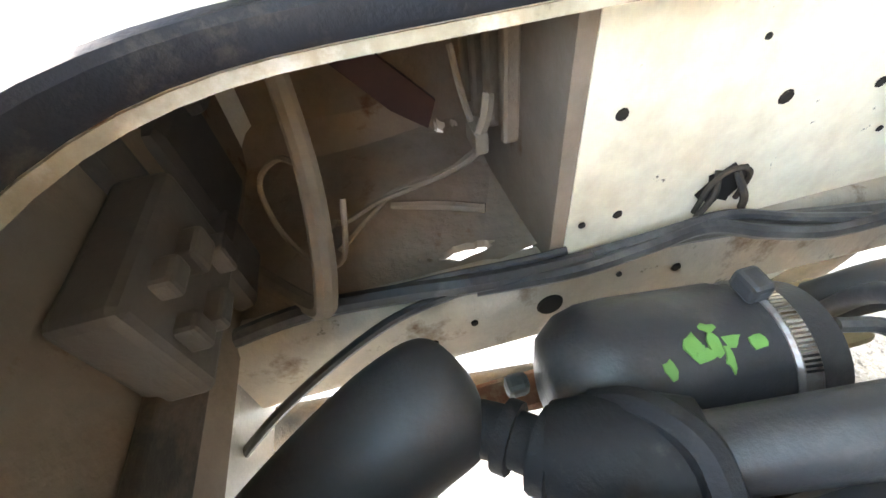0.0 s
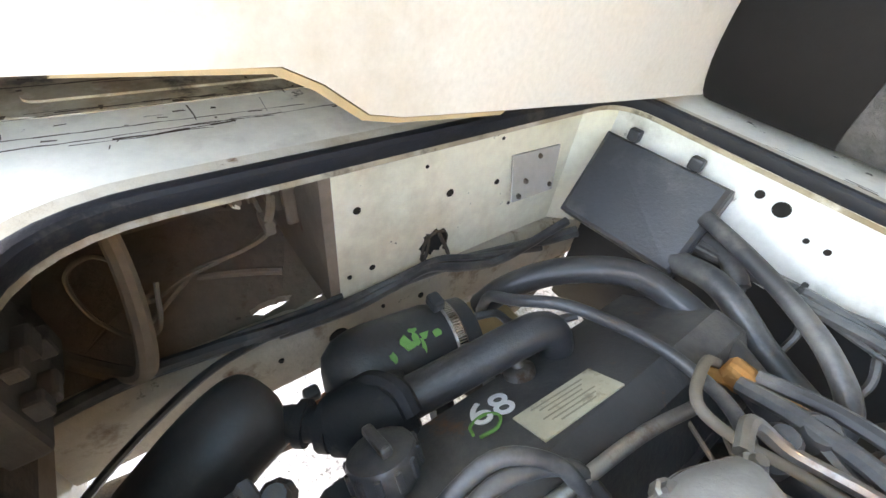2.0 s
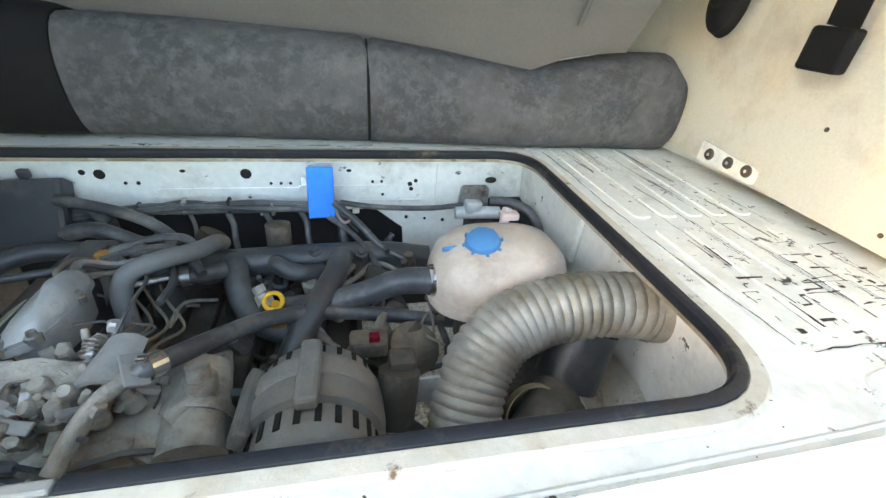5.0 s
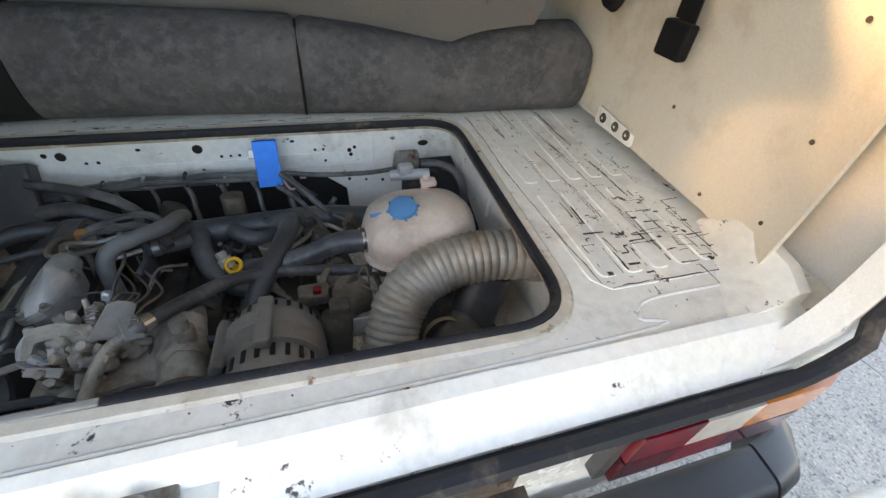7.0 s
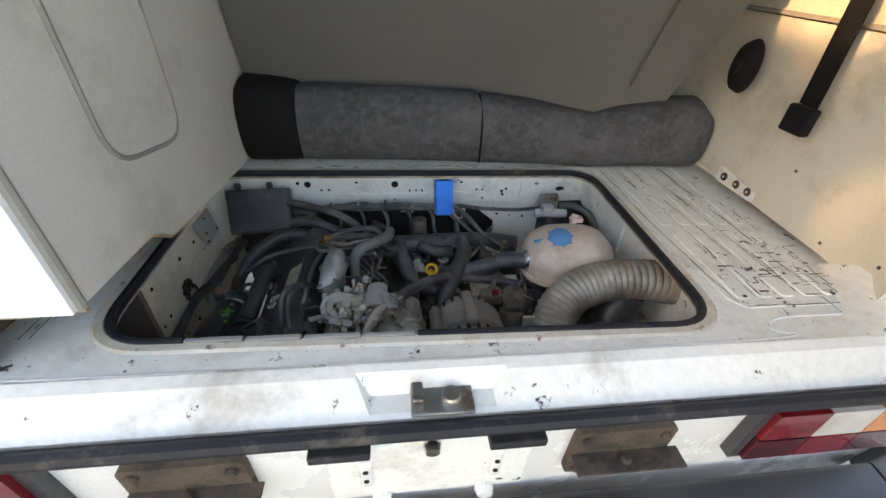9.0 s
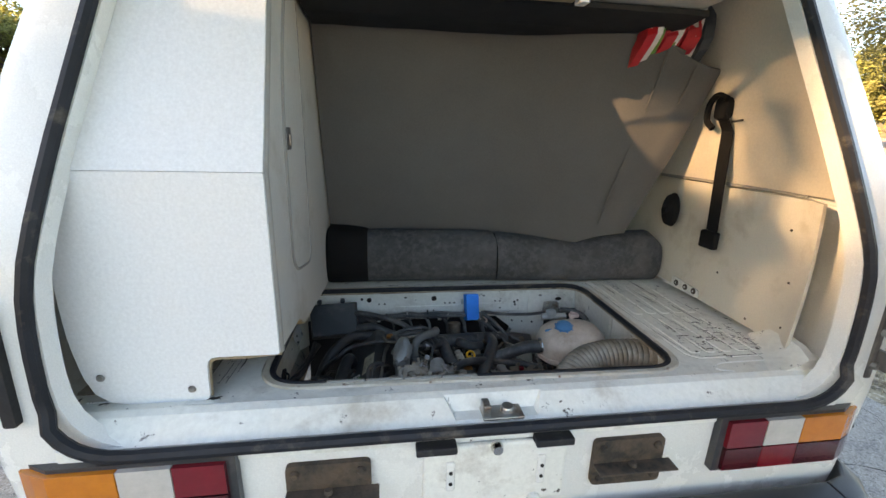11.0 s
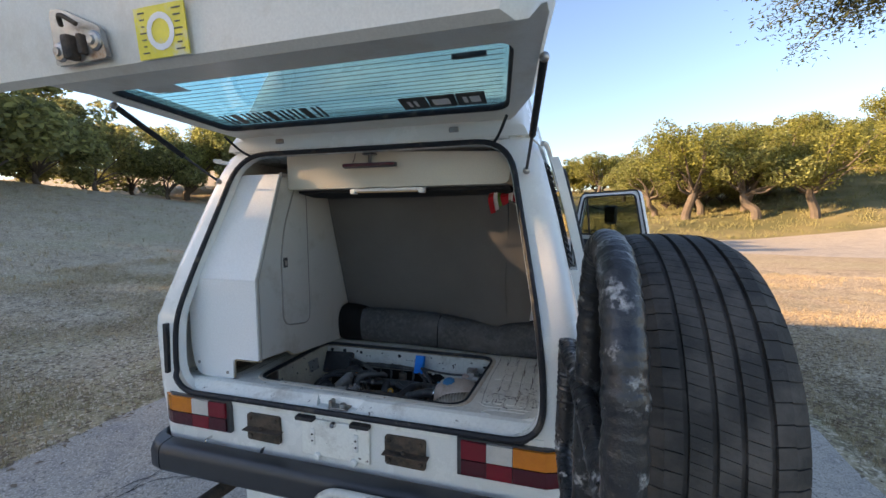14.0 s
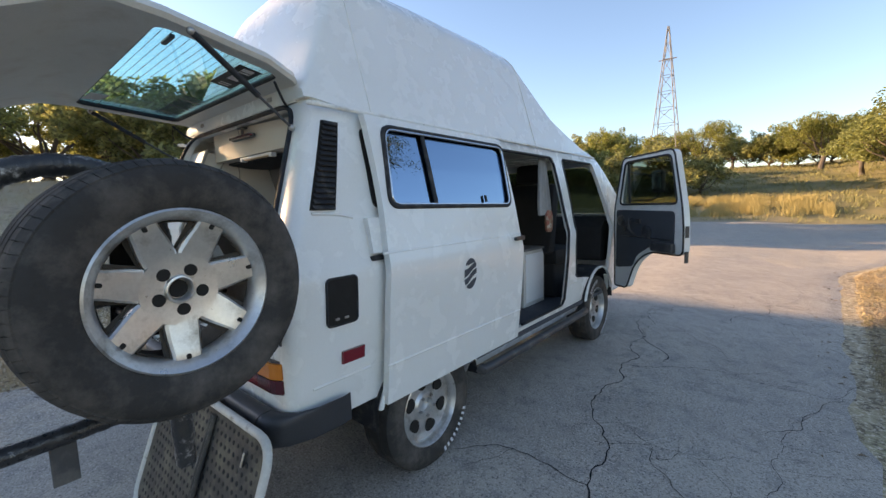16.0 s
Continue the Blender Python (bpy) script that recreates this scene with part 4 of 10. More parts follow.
LIP = Matrix.Translation((0, -0.7865, 1.848)) @ Matrix.Rotation(radians(-84), 4, "X")  # lower edge of the raised gate
bm = new_bm()
prism(bm, rounded([(-0.060, -0.122), (-0.030, -0.122), (0.056, -0.082), (0.064, -0.030), (-0.066, -0.028)], 0.008, 3), -0.010, -0.001, "z", LIP)
lock = part("gate_latch", bm, M["steel"], gate, "steel tailgate latch with two bolts")
for dx, dy in ((-0.046, -0.050), (0.042, -0.060)):
    bm = new_bm()
    lathe(bm, [(0, -0.020), (0.007, -0.020), (0.008, -0.016), (0.014, -0.015), (0.017, -0.012), (0.017, -0.008)], 14, LIP @ pose(dx, dy, 0))
    part("bolt", bm, M["steel"], lock)
bm = new_bm()
box(bm, (-0.008, -0.052, -0.018), (0.018, 0.042, 0.024), 0.005, LIP)
box(bm, (0.016, -0.056, -0.014), (0.010, 0.034, 0.016), 0.003, LIP)
tube(bm, [LIP @ Vector((-0.02, -0.09, -0.02)), LIP @ Vector((0.0, -0.10, -0.032)), LIP @ Vector((0.025, -0.085, -0.025))], 0.004, 8)
part("claw", bm, M["rust"], lock)
bm = new_bm()
box(bm, (0.185, -0.060, -0.0015), (0.110, 0.082, 0.002), 0.0, LIP)
ys = part("yellow_sticker", bm, M["sticker"], gate, "worn yellow label with a pale round mark")
bm = new_bm()
lathe(bm, [(0.020, 0), (0.030, 0)], 20, LIP @ pose(0.185, -0.060, -0.0035))
part("sticker_mark", bm, M["white"], ys)
bm = new_bm()
for k in range(7):
    for x0, w in ((0.140, 0.014), (0.214, 0.018)):
        box(bm, (x0 + w / 2, -0.092 + 0.0105 * k, -0.0030), (w - 0.004 * (k % 3), 0.0022, 0.0006), 0.0, LIP)
pieces("print_bar", bm, M["decal"], ys)
for k in range(9):
    for s in (-1, 1):
        bm = new_bm()
        box(bm, (s * (0.25 + 0.052 * k), -0.108, -0.002), (0.030, 0.009, 0.004), 0.0015, LIP)
        part("slot", bm, M["holes"], gate)
for s in (-1, 1):
    bm = new_bm()
    cyl(bm, (s * 0.705, 0.195, 1.757), (s * 0.745, 0.0, 1.885), 0.0055)
    rod = part("gas_strut", bm, M["plastic"], van, "black gas strut holding the tailgate")
    bm = new_bm()
    cyl(bm, (s * 0.736, 0.045, 1.855), (s * 0.783, -0.195, 2.012), 0.0115)
    part("cylinder", bm, M["rubber"], rod, smooth=True)
    for p in ((s * 0.705, 0.195, 1.757), (s * 0.783, -0.195, 2.012)):
        bm = new_bm()
        bmesh.ops.create_uvsphere(bm, u_segments=10, v_segments=8, radius=0.014, matrix=Matrix.Translation(p))
        part("ball_end", bm, M["steel"], rod, smooth=True)
    bm = new_bm()
    box(bm, (s * 0.412, 0.290, 1.936), (0.042, 0.070, 0.022), 0.005)
    cyl(bm, (s * 0.412 - 0.028, 0.300, 1.942), (s * 0.412 + 0.028, 0.300, 1.942), 0.010)
    part("gate_hinge", bm, M["steel"], van)
    bm = new_bm()
    tube(bm, [(s * 0.57, 0.262, 1.872), (s * 0.60, 0.22, 1.90), (s * 0.635, 0.17, 1.955)], 0.006, 8)
    part("cable_boot", bm, M["rubber"], gate, smooth=True)
bm = new_bm()  # roof edge above the opening
prism(bm, [(0.266, 1.890), (0.266, 1.906), (0.335, 1.955), (0.37, 1.955), (0.37, 1.892)], -0.63, 0.63, "x")
part("roof_edge", bm, M["paint"], van)

# ---- right-hand side: vents, flap, marker, sliding door, quarter glass ----


def skin(y0, y1, z0, z1, off, thick, ny=4, nz=10, bm=None, sgn=1):
    """A panel that follows the body's side, proud of it by off."""
    bm = bm or new_bm()
    rings = []
    for k in range(nz + 1):
        z = z0 + (z1 - z0) * k / nz
        x = side_x(z) + off
        ring = [(sgn * x, y0 + (y1 - y0) * j / ny, z) for j in range(ny + 1)] + [(sgn * (x - thick), y1 - (y1 - y0) * j / ny, z) for j in range(ny + 1)]
        rings.append(ring)
    loft(bm, rings)
    return bm


bm = new_bm()  # louvre panel
rings = []
for k in range(9):
    t = k / 8
    z = 1.405 + 0.39 * t
    ya, yb = 0.155 + 0.143 * t, 0.278 + 0.108 * t
    x = side_x(z) + 0.004
    rings.append([(x, ya, z), (x, yb, z), (x - 0.02, yb, z), (x - 0.02, ya, z)])
loft(bm, rings)
vent = part("air_vent", bm, M["holes"], van, "black louvred air intake on the rear pillar")
for k in range(17):
    t = (k + 0.5) / 17
    z = 1.405 + 0.39 * t
    ya, yb = 0.165 + 0.143 * t, 0.268 + 0.108 * t
    x = side_x(z) + 0.004
    bm = new_bm()
    loft(bm, [[(x, ya, z + 0.012), (x, yb, z + 0.010), (x + 0.016, yb, z - 0.006), (x + 0.016, ya, z - 0.004)], [(x, ya, z + 0.007), (x, yb, z + 0.005), (x + 0.013, yb, z - 0.011), (x + 0.013, ya, z - 0.009)]])
    part("louvre", bm, M["rubber"], vent)
bm = new_bm()
tube(bm, [(side_x(1.40) + 0.003, 0.16, 1.392), (side_x(1.40) + 0.003, 0.28, 1.385), (side_x(1.38) + 0.003, 0.36, 1.37)], 0.007, 6)
pieces("pressed_line", bm, M["paint"], van, smooth=True)
bm = new_bm()
prism(bm, rounded([(0.168, 0.925), (0.322, 0.925), (0.322, 1.125), (0.168, 1.125)], 0.022, 4), -0.02, 0.005, "x")
for v in bm.verts:  # follow the side of the body
    v.co.x += side_x(v.co.z)
flap = part("filler_recess", bm, M["holes"], van, "dark open fuel filler recess")
bm = new_bm()
tube(bm, [(side_x(z) + 0.004, y, z) for y, z in rounded([(0.168, 0.925), (0.322, 0.925), (0.322, 1.125), (0.168, 1.125)], 0.022, 4)], 0.005, 6, 0, closed=True)
part("liner", bm, M["rubber"], flap, smooth=True)
for y in (0.215, 0.262):
    bm = new_bm()
    box(bm, (side_x(0.95) + 0.007, y, 0.952), (0.006, 0.020, 0.010), 0.002)
    part("clip", bm, M["steel"], flap)
bm = skin(0.238, 0.354, 0.748, 0.804, 0.014, 0.02, 2, 2)
part("side_marker", bm, M["red"], van, "red side marker lamp")
bm = skin(0.420, 0.64, 1.205, 1.365, 0.030, 0.04, 2, 4)
cover = part("rail_cover", bm, M["paint"], van, "white cover of the sliding door rail")
bm = new_bm()
box(bm, (side_x(1.18) + 0.004, 0.60, 1.182), (0.03, 0.36, 0.022), 0.004)
part("rail", bm, M["rubber"], cover)
bm = new_bm()
QG = rounded([(0.487, 1.405), (0.75, 1.395), (0.75, 1.80), (0.497, 1.790)], 0.045, 4)
prism(bm, QG, 0.0, 0.012, "x")
for v in bm.verts:
    v.co.x += side_x(v.co.z) - 0.004
part("quarter_glass", bm, M["holes"], van, "black quarter window edge")
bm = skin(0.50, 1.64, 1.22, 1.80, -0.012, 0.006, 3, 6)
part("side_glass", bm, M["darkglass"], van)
for a, b in ((0.60, 1.60), (1.70, 2.70), (2.83, 3.74)):
    bm = skin(a, b, 1.24, 1.79, -0.014, 0.005, 2, 5, sgn=-1)
    part("side_glass", bm, M["sun_stop"], van)

# the sliding door, run back
OFF = 0.068
bm = skin(0.440, 1.672, 0.485, 1.842, OFF, 0.038, 6, 28)
for v in bm.verts:  # the rear edge leans forward
    if v.co.y < 0.45:
        v.co.y += 0.015 + 0.040 * ramp01(v.co.z, 0.9, 1.55)
win = cut(rounded([(0.535, 1.412), (1.610, 1.397), (1.655, 1.795), (0.585, 1.795)], 0.055, 5), 0.7, 1.2, "x")
door = part("sliding_door", carve(bm, [win]), M["paint"], van, "white sliding door pushed back along the side", smooth=True)
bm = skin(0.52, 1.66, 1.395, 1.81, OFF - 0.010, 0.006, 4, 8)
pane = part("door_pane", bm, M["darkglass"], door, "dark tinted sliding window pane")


def door_pt(y, z, off=OFF):
    return (side_x(z) + off, y, z)


outl = rounded([(0.535, 1.412), (1.610, 1.397), (1.655, 1.795), (0.585, 1.795)], 0.055, 5)
bm = new_bm()
tube(bm, [door_pt(y, z, OFF + 0.002) for y, z in outl], 0.012, 8, 0, closed=True)
part("window_seal", bm, M["rubber"], door, smooth=True)
bm = new_bm()
tube(bm, [door_pt(1.072 + (y - 1.072) * 0.976, 1.60 + (z - 1.60) * 0.94, OFF + 0.008) for y, z in outl], 0.006, 6, 0, closed=True)
part("chrome_trim", bm, M["chrome"], door, smooth=True)
bm = new_bm()
loft(bm, [[door_pt(0.86 + dy, z, OFF + q) for dy, q in ((-0.012, 0.0), (0.012, 0.0), (0.012, 0.010), (-0.012, 0.010))] for z in (1.405, 1.6, 1.79)])
part("window_bar", bm, M["rubber"], door)
bm = new_bm()
loft(bm, [[door_pt(1.33 + dy, z, OFF + q) for dy, q in ((-0.006, -0.002), (0.006, -0.002), (0.006, 0.010), (-0.006, 0.010))] for z in (1.425, 1.465)])
part("window_catch", bm, M["rubber"], door)
bm = new_bm()
prism(bm, rounded([(1.56, 1.168), (1.665, 1.168), (1.665, 1.196), (1.56, 1.190)], 0.008, 3), side_x(1.17) + OFF + 0.004, side_x(1.17) + OFF + 0.026, "x")
part("door_handle", bm, M["plastic"], door, "black door handle")
bm = new_bm()
tube(bm, [door_pt(y, 0.682, OFF + 0.001) for y in (0.445, 0.8, 1.2, 1.668)], 0.006, 6, 4)
tube(bm, [door_pt(y, 1.205, OFF - 0.001) for y in (0.445, 0.8, 1.2, 1.668)], 0.006, 6, 4)
pieces("pressed_line", bm, M["paint"], door, smooth=True)
bm = new_bm()  # round dark emblem cut by pale waves
for z0, z1, tilt0, tilt1, bend in ((1.080, 1.120, 0.05, 0.0, 0.003), (1.034, 1.070, 0.45, 0.30, 0.004), (0.990, 1.024, 0.55, 0.48, 0.004), (0.930, 0.976, 0.0, 0.40, 0.003)):
    top, bot = [], []
    for j in range(25):
        u = (j / 24 * 2 - 1) * 0.062
        half = 0.088 * math.sqrt(max(0.0, 1 - (u / 0.062) ** 2))
        zt, zb = min(z1 + tilt1 * u + bend * math.sin(u * 55), 1.025 + half), max(z0 + tilt0 * u + bend * math.sin(u * 55), 1.025 - half)
        if zt - zb > 0.002:
            top.append(door_pt(1.065 + u, zt, OFF + 0.0015))
            bot.append(door_pt(1.065 + u, zb, OFF + 0.0015))
    row = [[bm.verts.new(p) for p in pts] for pts in (top, bot)]
    for j in range(len(top) - 1):
        bm.faces.new((row[0][j], row[0][j + 1], row[1][j + 1], row[1][j]))
pieces("emblem", bm, M["grey"], door, "round dark emblem of slanting bars")
for s in (1, -1):
    bm = new_bm()
    tube(bm, [(s * (side_x(0.682) + 0.001), y, 0.682) for y in (0.10, 0.2, 0.3, 0.40)] if s > 0 else [(-side_x(0.682) - 0.001, y, 0.682) for y in (0.10, 0.3, 0.40)], 0.006, 6, 4)
    tube(bm, [(s * (side_x(0.682) + 0.001), y, 0.682) for y in ((2.64, 2.72, 2.85, 2.98) if s > 0 else (1.26, 1.8, 2.4, 2.94))], 0.006, 6, 4)
    pieces("pressed_line", bm, M["paint"], van, smooth=True)
bm = new_bm()
tube(bm, [(0.752, 0.26, 1.862), (0.775, 0.40, 1.858), (0.775, 2.0, 1.858), (0.765, 3.40, 1.858), (0.72, 3.72, 1.868)], 0.010, 8, 4)
tube(bm, [(-0.752, 0.26, 1.862), (-0.775, 0.40, 1.858), (-0.775, 2.0, 1.858), (-0.765, 3.40, 1.858), (-0.72, 3.72, 1.868)], 0.010, 8, 4)
pieces("rain_gutter", bm, M["paint_worn"], van, smooth=True)
bm = new_bm()
tube(bm, [(0.93, 1.25, 0.40), (0.95, 1.35, 0.395), (0.95, 2.80, 0.395), (0.93, 2.9, 0.40)], 0.030, 10, 4)
part("side_step", bm, M["plastic"], van, "black tubular side step", smooth=True)
for pts in ([(1.72, 1.792), (2.55, 1.792), (2.608, 1.74), (2.608, 0.56), (2.56, 0.512), (1.72, 0.512)], [(3.50, 1.792), (2.83, 1.792), (2.792, 1.76), (2.752, 1.03), (2.805, 0.745), (2.86, 0.725)]):
    bm = new_bm()
    tube(bm, [(side_x(z) - 0.004, y, z) for (ya, za), (yb, zb) in zip(pts, pts[1:]) for y, z in ((ya + (yb - ya) * k / 6, za + (zb - za) * k / 6) for k in range(6))], 0.011, 8, 0)
    part("opening_seal", bm, M["rubber"], van, "black rubber seal of the door opening", smooth=True)
bm = new_bm()
tube(bm, [(side_x(0.50 + 0.0665 * k) + OFF - 0.012, 1.676, 0.50 + 0.0665 * k) for k in range(21)], 0.009, 8, 0)
part("edge_seal", bm, M["rubber"], door, smooth=True)

# front right door, swung open
HINGE, FREE = Vector((0.945, 3.80, 0)), Vector((1.690, 3.235, 0))
d = (FREE - HINGE).normalized()
wdt = (FREE - HINGE).length
out_n = Vector((d.y, -d.x, 0)) * -1.0  # towards the front
DOOR = Matrix(((d.x, out_n.x, 0, HINGE.x), (d.y, out_n.y, 0, HINGE.y), (0, 0, 1, 0), (0, 0, 0, 1)))


def dcut(outline, a=-0.3, b=0.3):
    bm = new_bm()
    prism(bm, outline, a, b, "y", DOOR)
    return bm


bm = new_bm()
shape = rounded([(0.02, 0.50), (0.21, 0.50), (0.33, 0.78), (0.52, 0.91), (wdt, 0.915), (wdt, 1.25), (wdt - 0.13, 1.845), (0.13, 1.83), (0.0, 1.30)], [0.03, 0.05, 0.12, 0.10, 0.06, 0.2, 0.06, 0.05, 0.1], 4)
prism(bm, shape, -0.022, 0.045, "y", DOOR)
frontdoor = part("front_door", carve(bm, [dcut(rounded([(0.085, 1.365), (wdt - 0.075, 1.365), (wdt - 0.165, 1.80), (0.165, 1.79)], 0.05, 4))]), M["paint"], van, "white front door swung open with grey lining")
bm = new_bm()
prism(bm, rounded([(0.05, 0.70), (0.30, 0.74), (0.36, 0.86), (0.52, 0.955), (wdt - 0.10, 0.955), (wdt - 0.10, 1.30), (0.05, 1.31)], 0.04, 4), -0.034, -0.023, "y", DOOR)
card = part("door_card", bm, M["grey"], frontdoor, "grey door lining with pockets and speaker")
for (x, z, r) in ((0.13, 1.20, 0.055), (0.50, 1.10, 0.065), (0.20, 1.12, 0.03)):
    bm = new_bm()
    lathe(bm, [(0, 0.016), (r * 0.7, 0.018), (r, 0.010), (r, 0)], 20, DOOR @ pose(x, -0.034, z, 90))
    part("speaker", bm, M["plastic"], card)
bm = new_bm()
tube(bm, [DOOR @ Vector(p) for p in ((0.29, -0.04, 1.22), (0.30, -0.075, 1.20), (0.31, -0.08, 1.12), (0.33, -0.04, 1.07))], 0.014, 8)
part("pull_handle", bm, M["plastic"], card, smooth=True)
bm = new_bm()
box(bm, (0.39, -0.045, 1.20), (0.07, 0.02, 0.045), 0.006, DOOR)
part("door_opener", bm, M["plastic"], card)
bm = new_bm()
box(bm, (wdt - 0.20, -0.060, 0.975), (0.26, 0.05, 0.085), 0.012, DOOR)
part("door_pocket", bm, M["plastic"], card)
bm = new_bm()
box(bm, (0.47, -0.037, 1.045), (0.66, 0.004, 0.006), 0.001, DOOR)
part("trim_strip", bm, M["chrome"], card)
bm = new_bm()
prism(bm, rounded([(0.08, 1.36), (wdt - 0.07, 1.36), (wdt - 0.16, 1.805), (0.16, 1.795)], 0.05, 4), 0.006, 0.011, "y", DOOR)
part("window_pane", bm, M["clearglass"], frontdoor).visible_shadow = False
bm = new_bm()
o = rounded([(0.085, 1.365), (wdt - 0.075, 1.365), (wdt - 0.165, 1.80), (0.165, 1.79)], 0.05, 4)
tube(bm, [DOOR @ Vector((x, -0.022, z)) for x, z in o], 0.010, 6, 0, closed=True)
cyl(bm, DOOR @ Vector((0.235, -0.012, 1.37)), DOOR @ Vector((0.195, -0.012, 1.79)), 0.010)
part("window_seal", bm, M["rubber"], frontdoor, smooth=True)
bm = new_bm()
tube(bm, [DOOR @ Vector((x, -0.024, z)) for x, z in shape], 0.008, 6, 0, closed=True)
part("door_seal", bm, M["rubber"], frontdoor, "black rubber seal round the door", smooth=True)
bm = new_bm()
box(bm, (0.36, 0.21, 1.585), (0.15, 0.05, 0.215), 0.02, DOOR)
mirror = part("wing_mirror", bm, M["plastic"], frontdoor, "black wing mirror on a tubular arm")
bm = new_bm()
prism(bm, rounded([(0.30, 1.50), (0.42, 1.50), (0.42, 1.675), (0.30, 1.675)], 0.02, 3), 0.1815, 0.1845, "y", DOOR)
part("mirror_glass", bm, M["chrome"], mirror)
bm = new_bm()
tube(bm, [DOOR @ Vector(p) for p in ((0.08, 0.04, 1.70), (0.20, 0.15, 1.67), (0.34, 0.22, 1.60), (0.34, 0.20, 1.42), (0.12, 0.05, 1.40))], 0.009, 8)
part("mirror_arm", bm, M["plastic"], mirror, smooth=True)
for z in (1.02, 0.80):
    bm = new_bm()
    box(bm, (wdt + 0.001, 0.012, z + 0.10), (0.006, 0.04, 0.10), 0.002, DOOR)
    part("lock_plate", bm, M["plastic"], frontdoor)

# wheels under the body


def road_wheel(s, y):
    bm = new_bm()
    n = 72
    prof = [(0.205, -0.085), (0.222, -0.098), (0.27, -0.108), (0.312, -0.104), (0.330, -0.088), (0.336, -0.05), (0.330, -0.045), (0.330, -0.035), (0.337, -0.03), (0.337, 0.03), (0.330, 0.035), (0.330, 0.045), (0.336, 0.05), (0.330, 0.088), (0.312, 0.104), (0.27, 0.108), (0.222, 0.098), (0.205, 0.085)]
    place = pose(s * 0.79, y, 0.308, 0, 90 * s, 0)
    vs = lathe(bm, prof, n, place, closed=True)
    tyre = part("wheel", bm, M["tyre"], van, "all-terrain tyre on a silver wheel", smooth=True)
    bm = new_bm()
    lathe(bm, [(0.205, -0.09), (0.198, -0.06), (0.190, 0.02), (0.196, 0.075), (0.210, 0.096), (0.214, 0.094), (0.206, 0.070), (0.196, 0.045), (0.165, 0.045), (0.150, 0.052), (0.085, 0.040), (0.070, 0.055), (0.045, 0.058), (0.040, 0.030), (0.0, 0.030)], 48, place)
    rim = part("rim", bm, M["alloy"], tyre, "silver alloy wheel with oval openings", smooth=True)
    for k in range(6):
        a = 2 * math.pi * k / 6 + 0.2
        bm = new_bm()
        ov = [(0.128 + 0.033 * math.cos(q), (0.040 + 0.010 * math.cos(q)) * math.sin(q)) for q in (2 * math.pi * j / 14 for j in range(14))]
        prism(bm, ov, 0.040, 0.0535, "z", place @ Matrix.Rotation(a, 4, "Z"))
        part("opening", bm, M["holes"], rim)
    for k in range(5):
        a = 2 * math.pi * k / 5
        bm = new_bm()
        lathe(bm, [(0, 0.066), (0.009, 0.066), (0.010, 0.05)], 6, place @ pose(0.058 * math.cos(a), 0.058 * math.sin(a), 0))
        part("wheel_nut", bm, M["steel"], rim)
    bm = new_bm()  # raised white letters on the sidewall as plain bars
    for a0, cnt in ((0.3, 9), (3.3, 7)):
        for k in range(cnt):
            a = a0 + k * 0.11
            box(bm, (0.292, 0, 0.108), (0.026, 0.014, 0.003), 0.0, place @ Matrix.Rotation(a, 4, "Z"))
    pieces("sidewall_bar", bm, M["white"], tyre)


for y in (0.82, 3.405):
    for s in (1, -1):
        road_wheel(s, y)
for s in (1, -1):
    for y in (0.82, 3.405):
        bm = new_bm()
        lathe(bm, [(0.405, -0.02), (0.412, 0.0), (0.405, 0.012), (0.392, 0.012)], 60, pose(s * 0.905, y, 0.34, 0, 90 * s, 0))
        bmesh.ops.bisect_plane(bm, geom=bm.verts[:] + bm.edges[:] + bm.faces[:], plane_co=(0, 0, 0.46), plane_no=(0, 0, 1), clear_inner=True)
        part("wheel_arch_lip", bm, M["paint"], van, smooth=True)
        bm = new_bm()  # dark wheel house
        lathe(bm, [(0.405, -0.38), (0.415, 0.12)], 40, pose(s * 0.78, y, 0.34, 0, 90 * s, 0))
        lathe(bm, [(0.10, -0.38), (0.405, -0.38)], 40, pose(s * 0.78, y, 0.34, 0, 90 * s, 0))
        bmesh.ops.bisect_plane(bm, geom=bm.verts[:] + bm.edges[:] + bm.faces[:], plane_co=(0, 0, 0.36), plane_no=(0, 0, 1), clear_inner=True)
        if not (s < 0 and y < 1):
            part("wheel_house", bm, M["rubber"], van)
        else:
            bm.free()

# ---- engine bay walls ----
LX = -0.535
bm = new_bm()  # cream side panel, its front end swept inwards
loft(bm, [[(x, y, z) for x, y in ((LX, 0.340), (LX, 0.60), (LX + 0.002, 0.705), (LX + 0.030, 0.742), (LX + 0.022, 0.750), (LX - 0.008, 0.711), (LX - 0.012, 0.60), (LX - 0.012, 0.340))] for z in (0.626, 0.66, 0.74, 0.856)])
lp = part("bay_side_panel", bm, M["cream"], van, "cream painted engine bay side panel with holes")
bm = new_bm()
for y, z, r in ((0.488, 0.743, 0.0048), (0.365, 0.760, 0.004), (0.382, 0.668, 0.0036), (0.566, 0.736, 0.0036), (0.352, 0.666, 0.0028), (0.60, 0.69, 0.0024), (0.45, 0.79, 0.002), (0.56, 0.80, 0.002)):
    lathe(bm, [(0, 0.0012), (r, 0.0012), (r * 1.15, 0)], 10, pose(LX + 0.0005, y, z, 0, 90, 0))
pieces("hole", bm, M["holes"], lp)
bm = new_bm()  # torn, sooty cable hole
rr = random.Random(5)
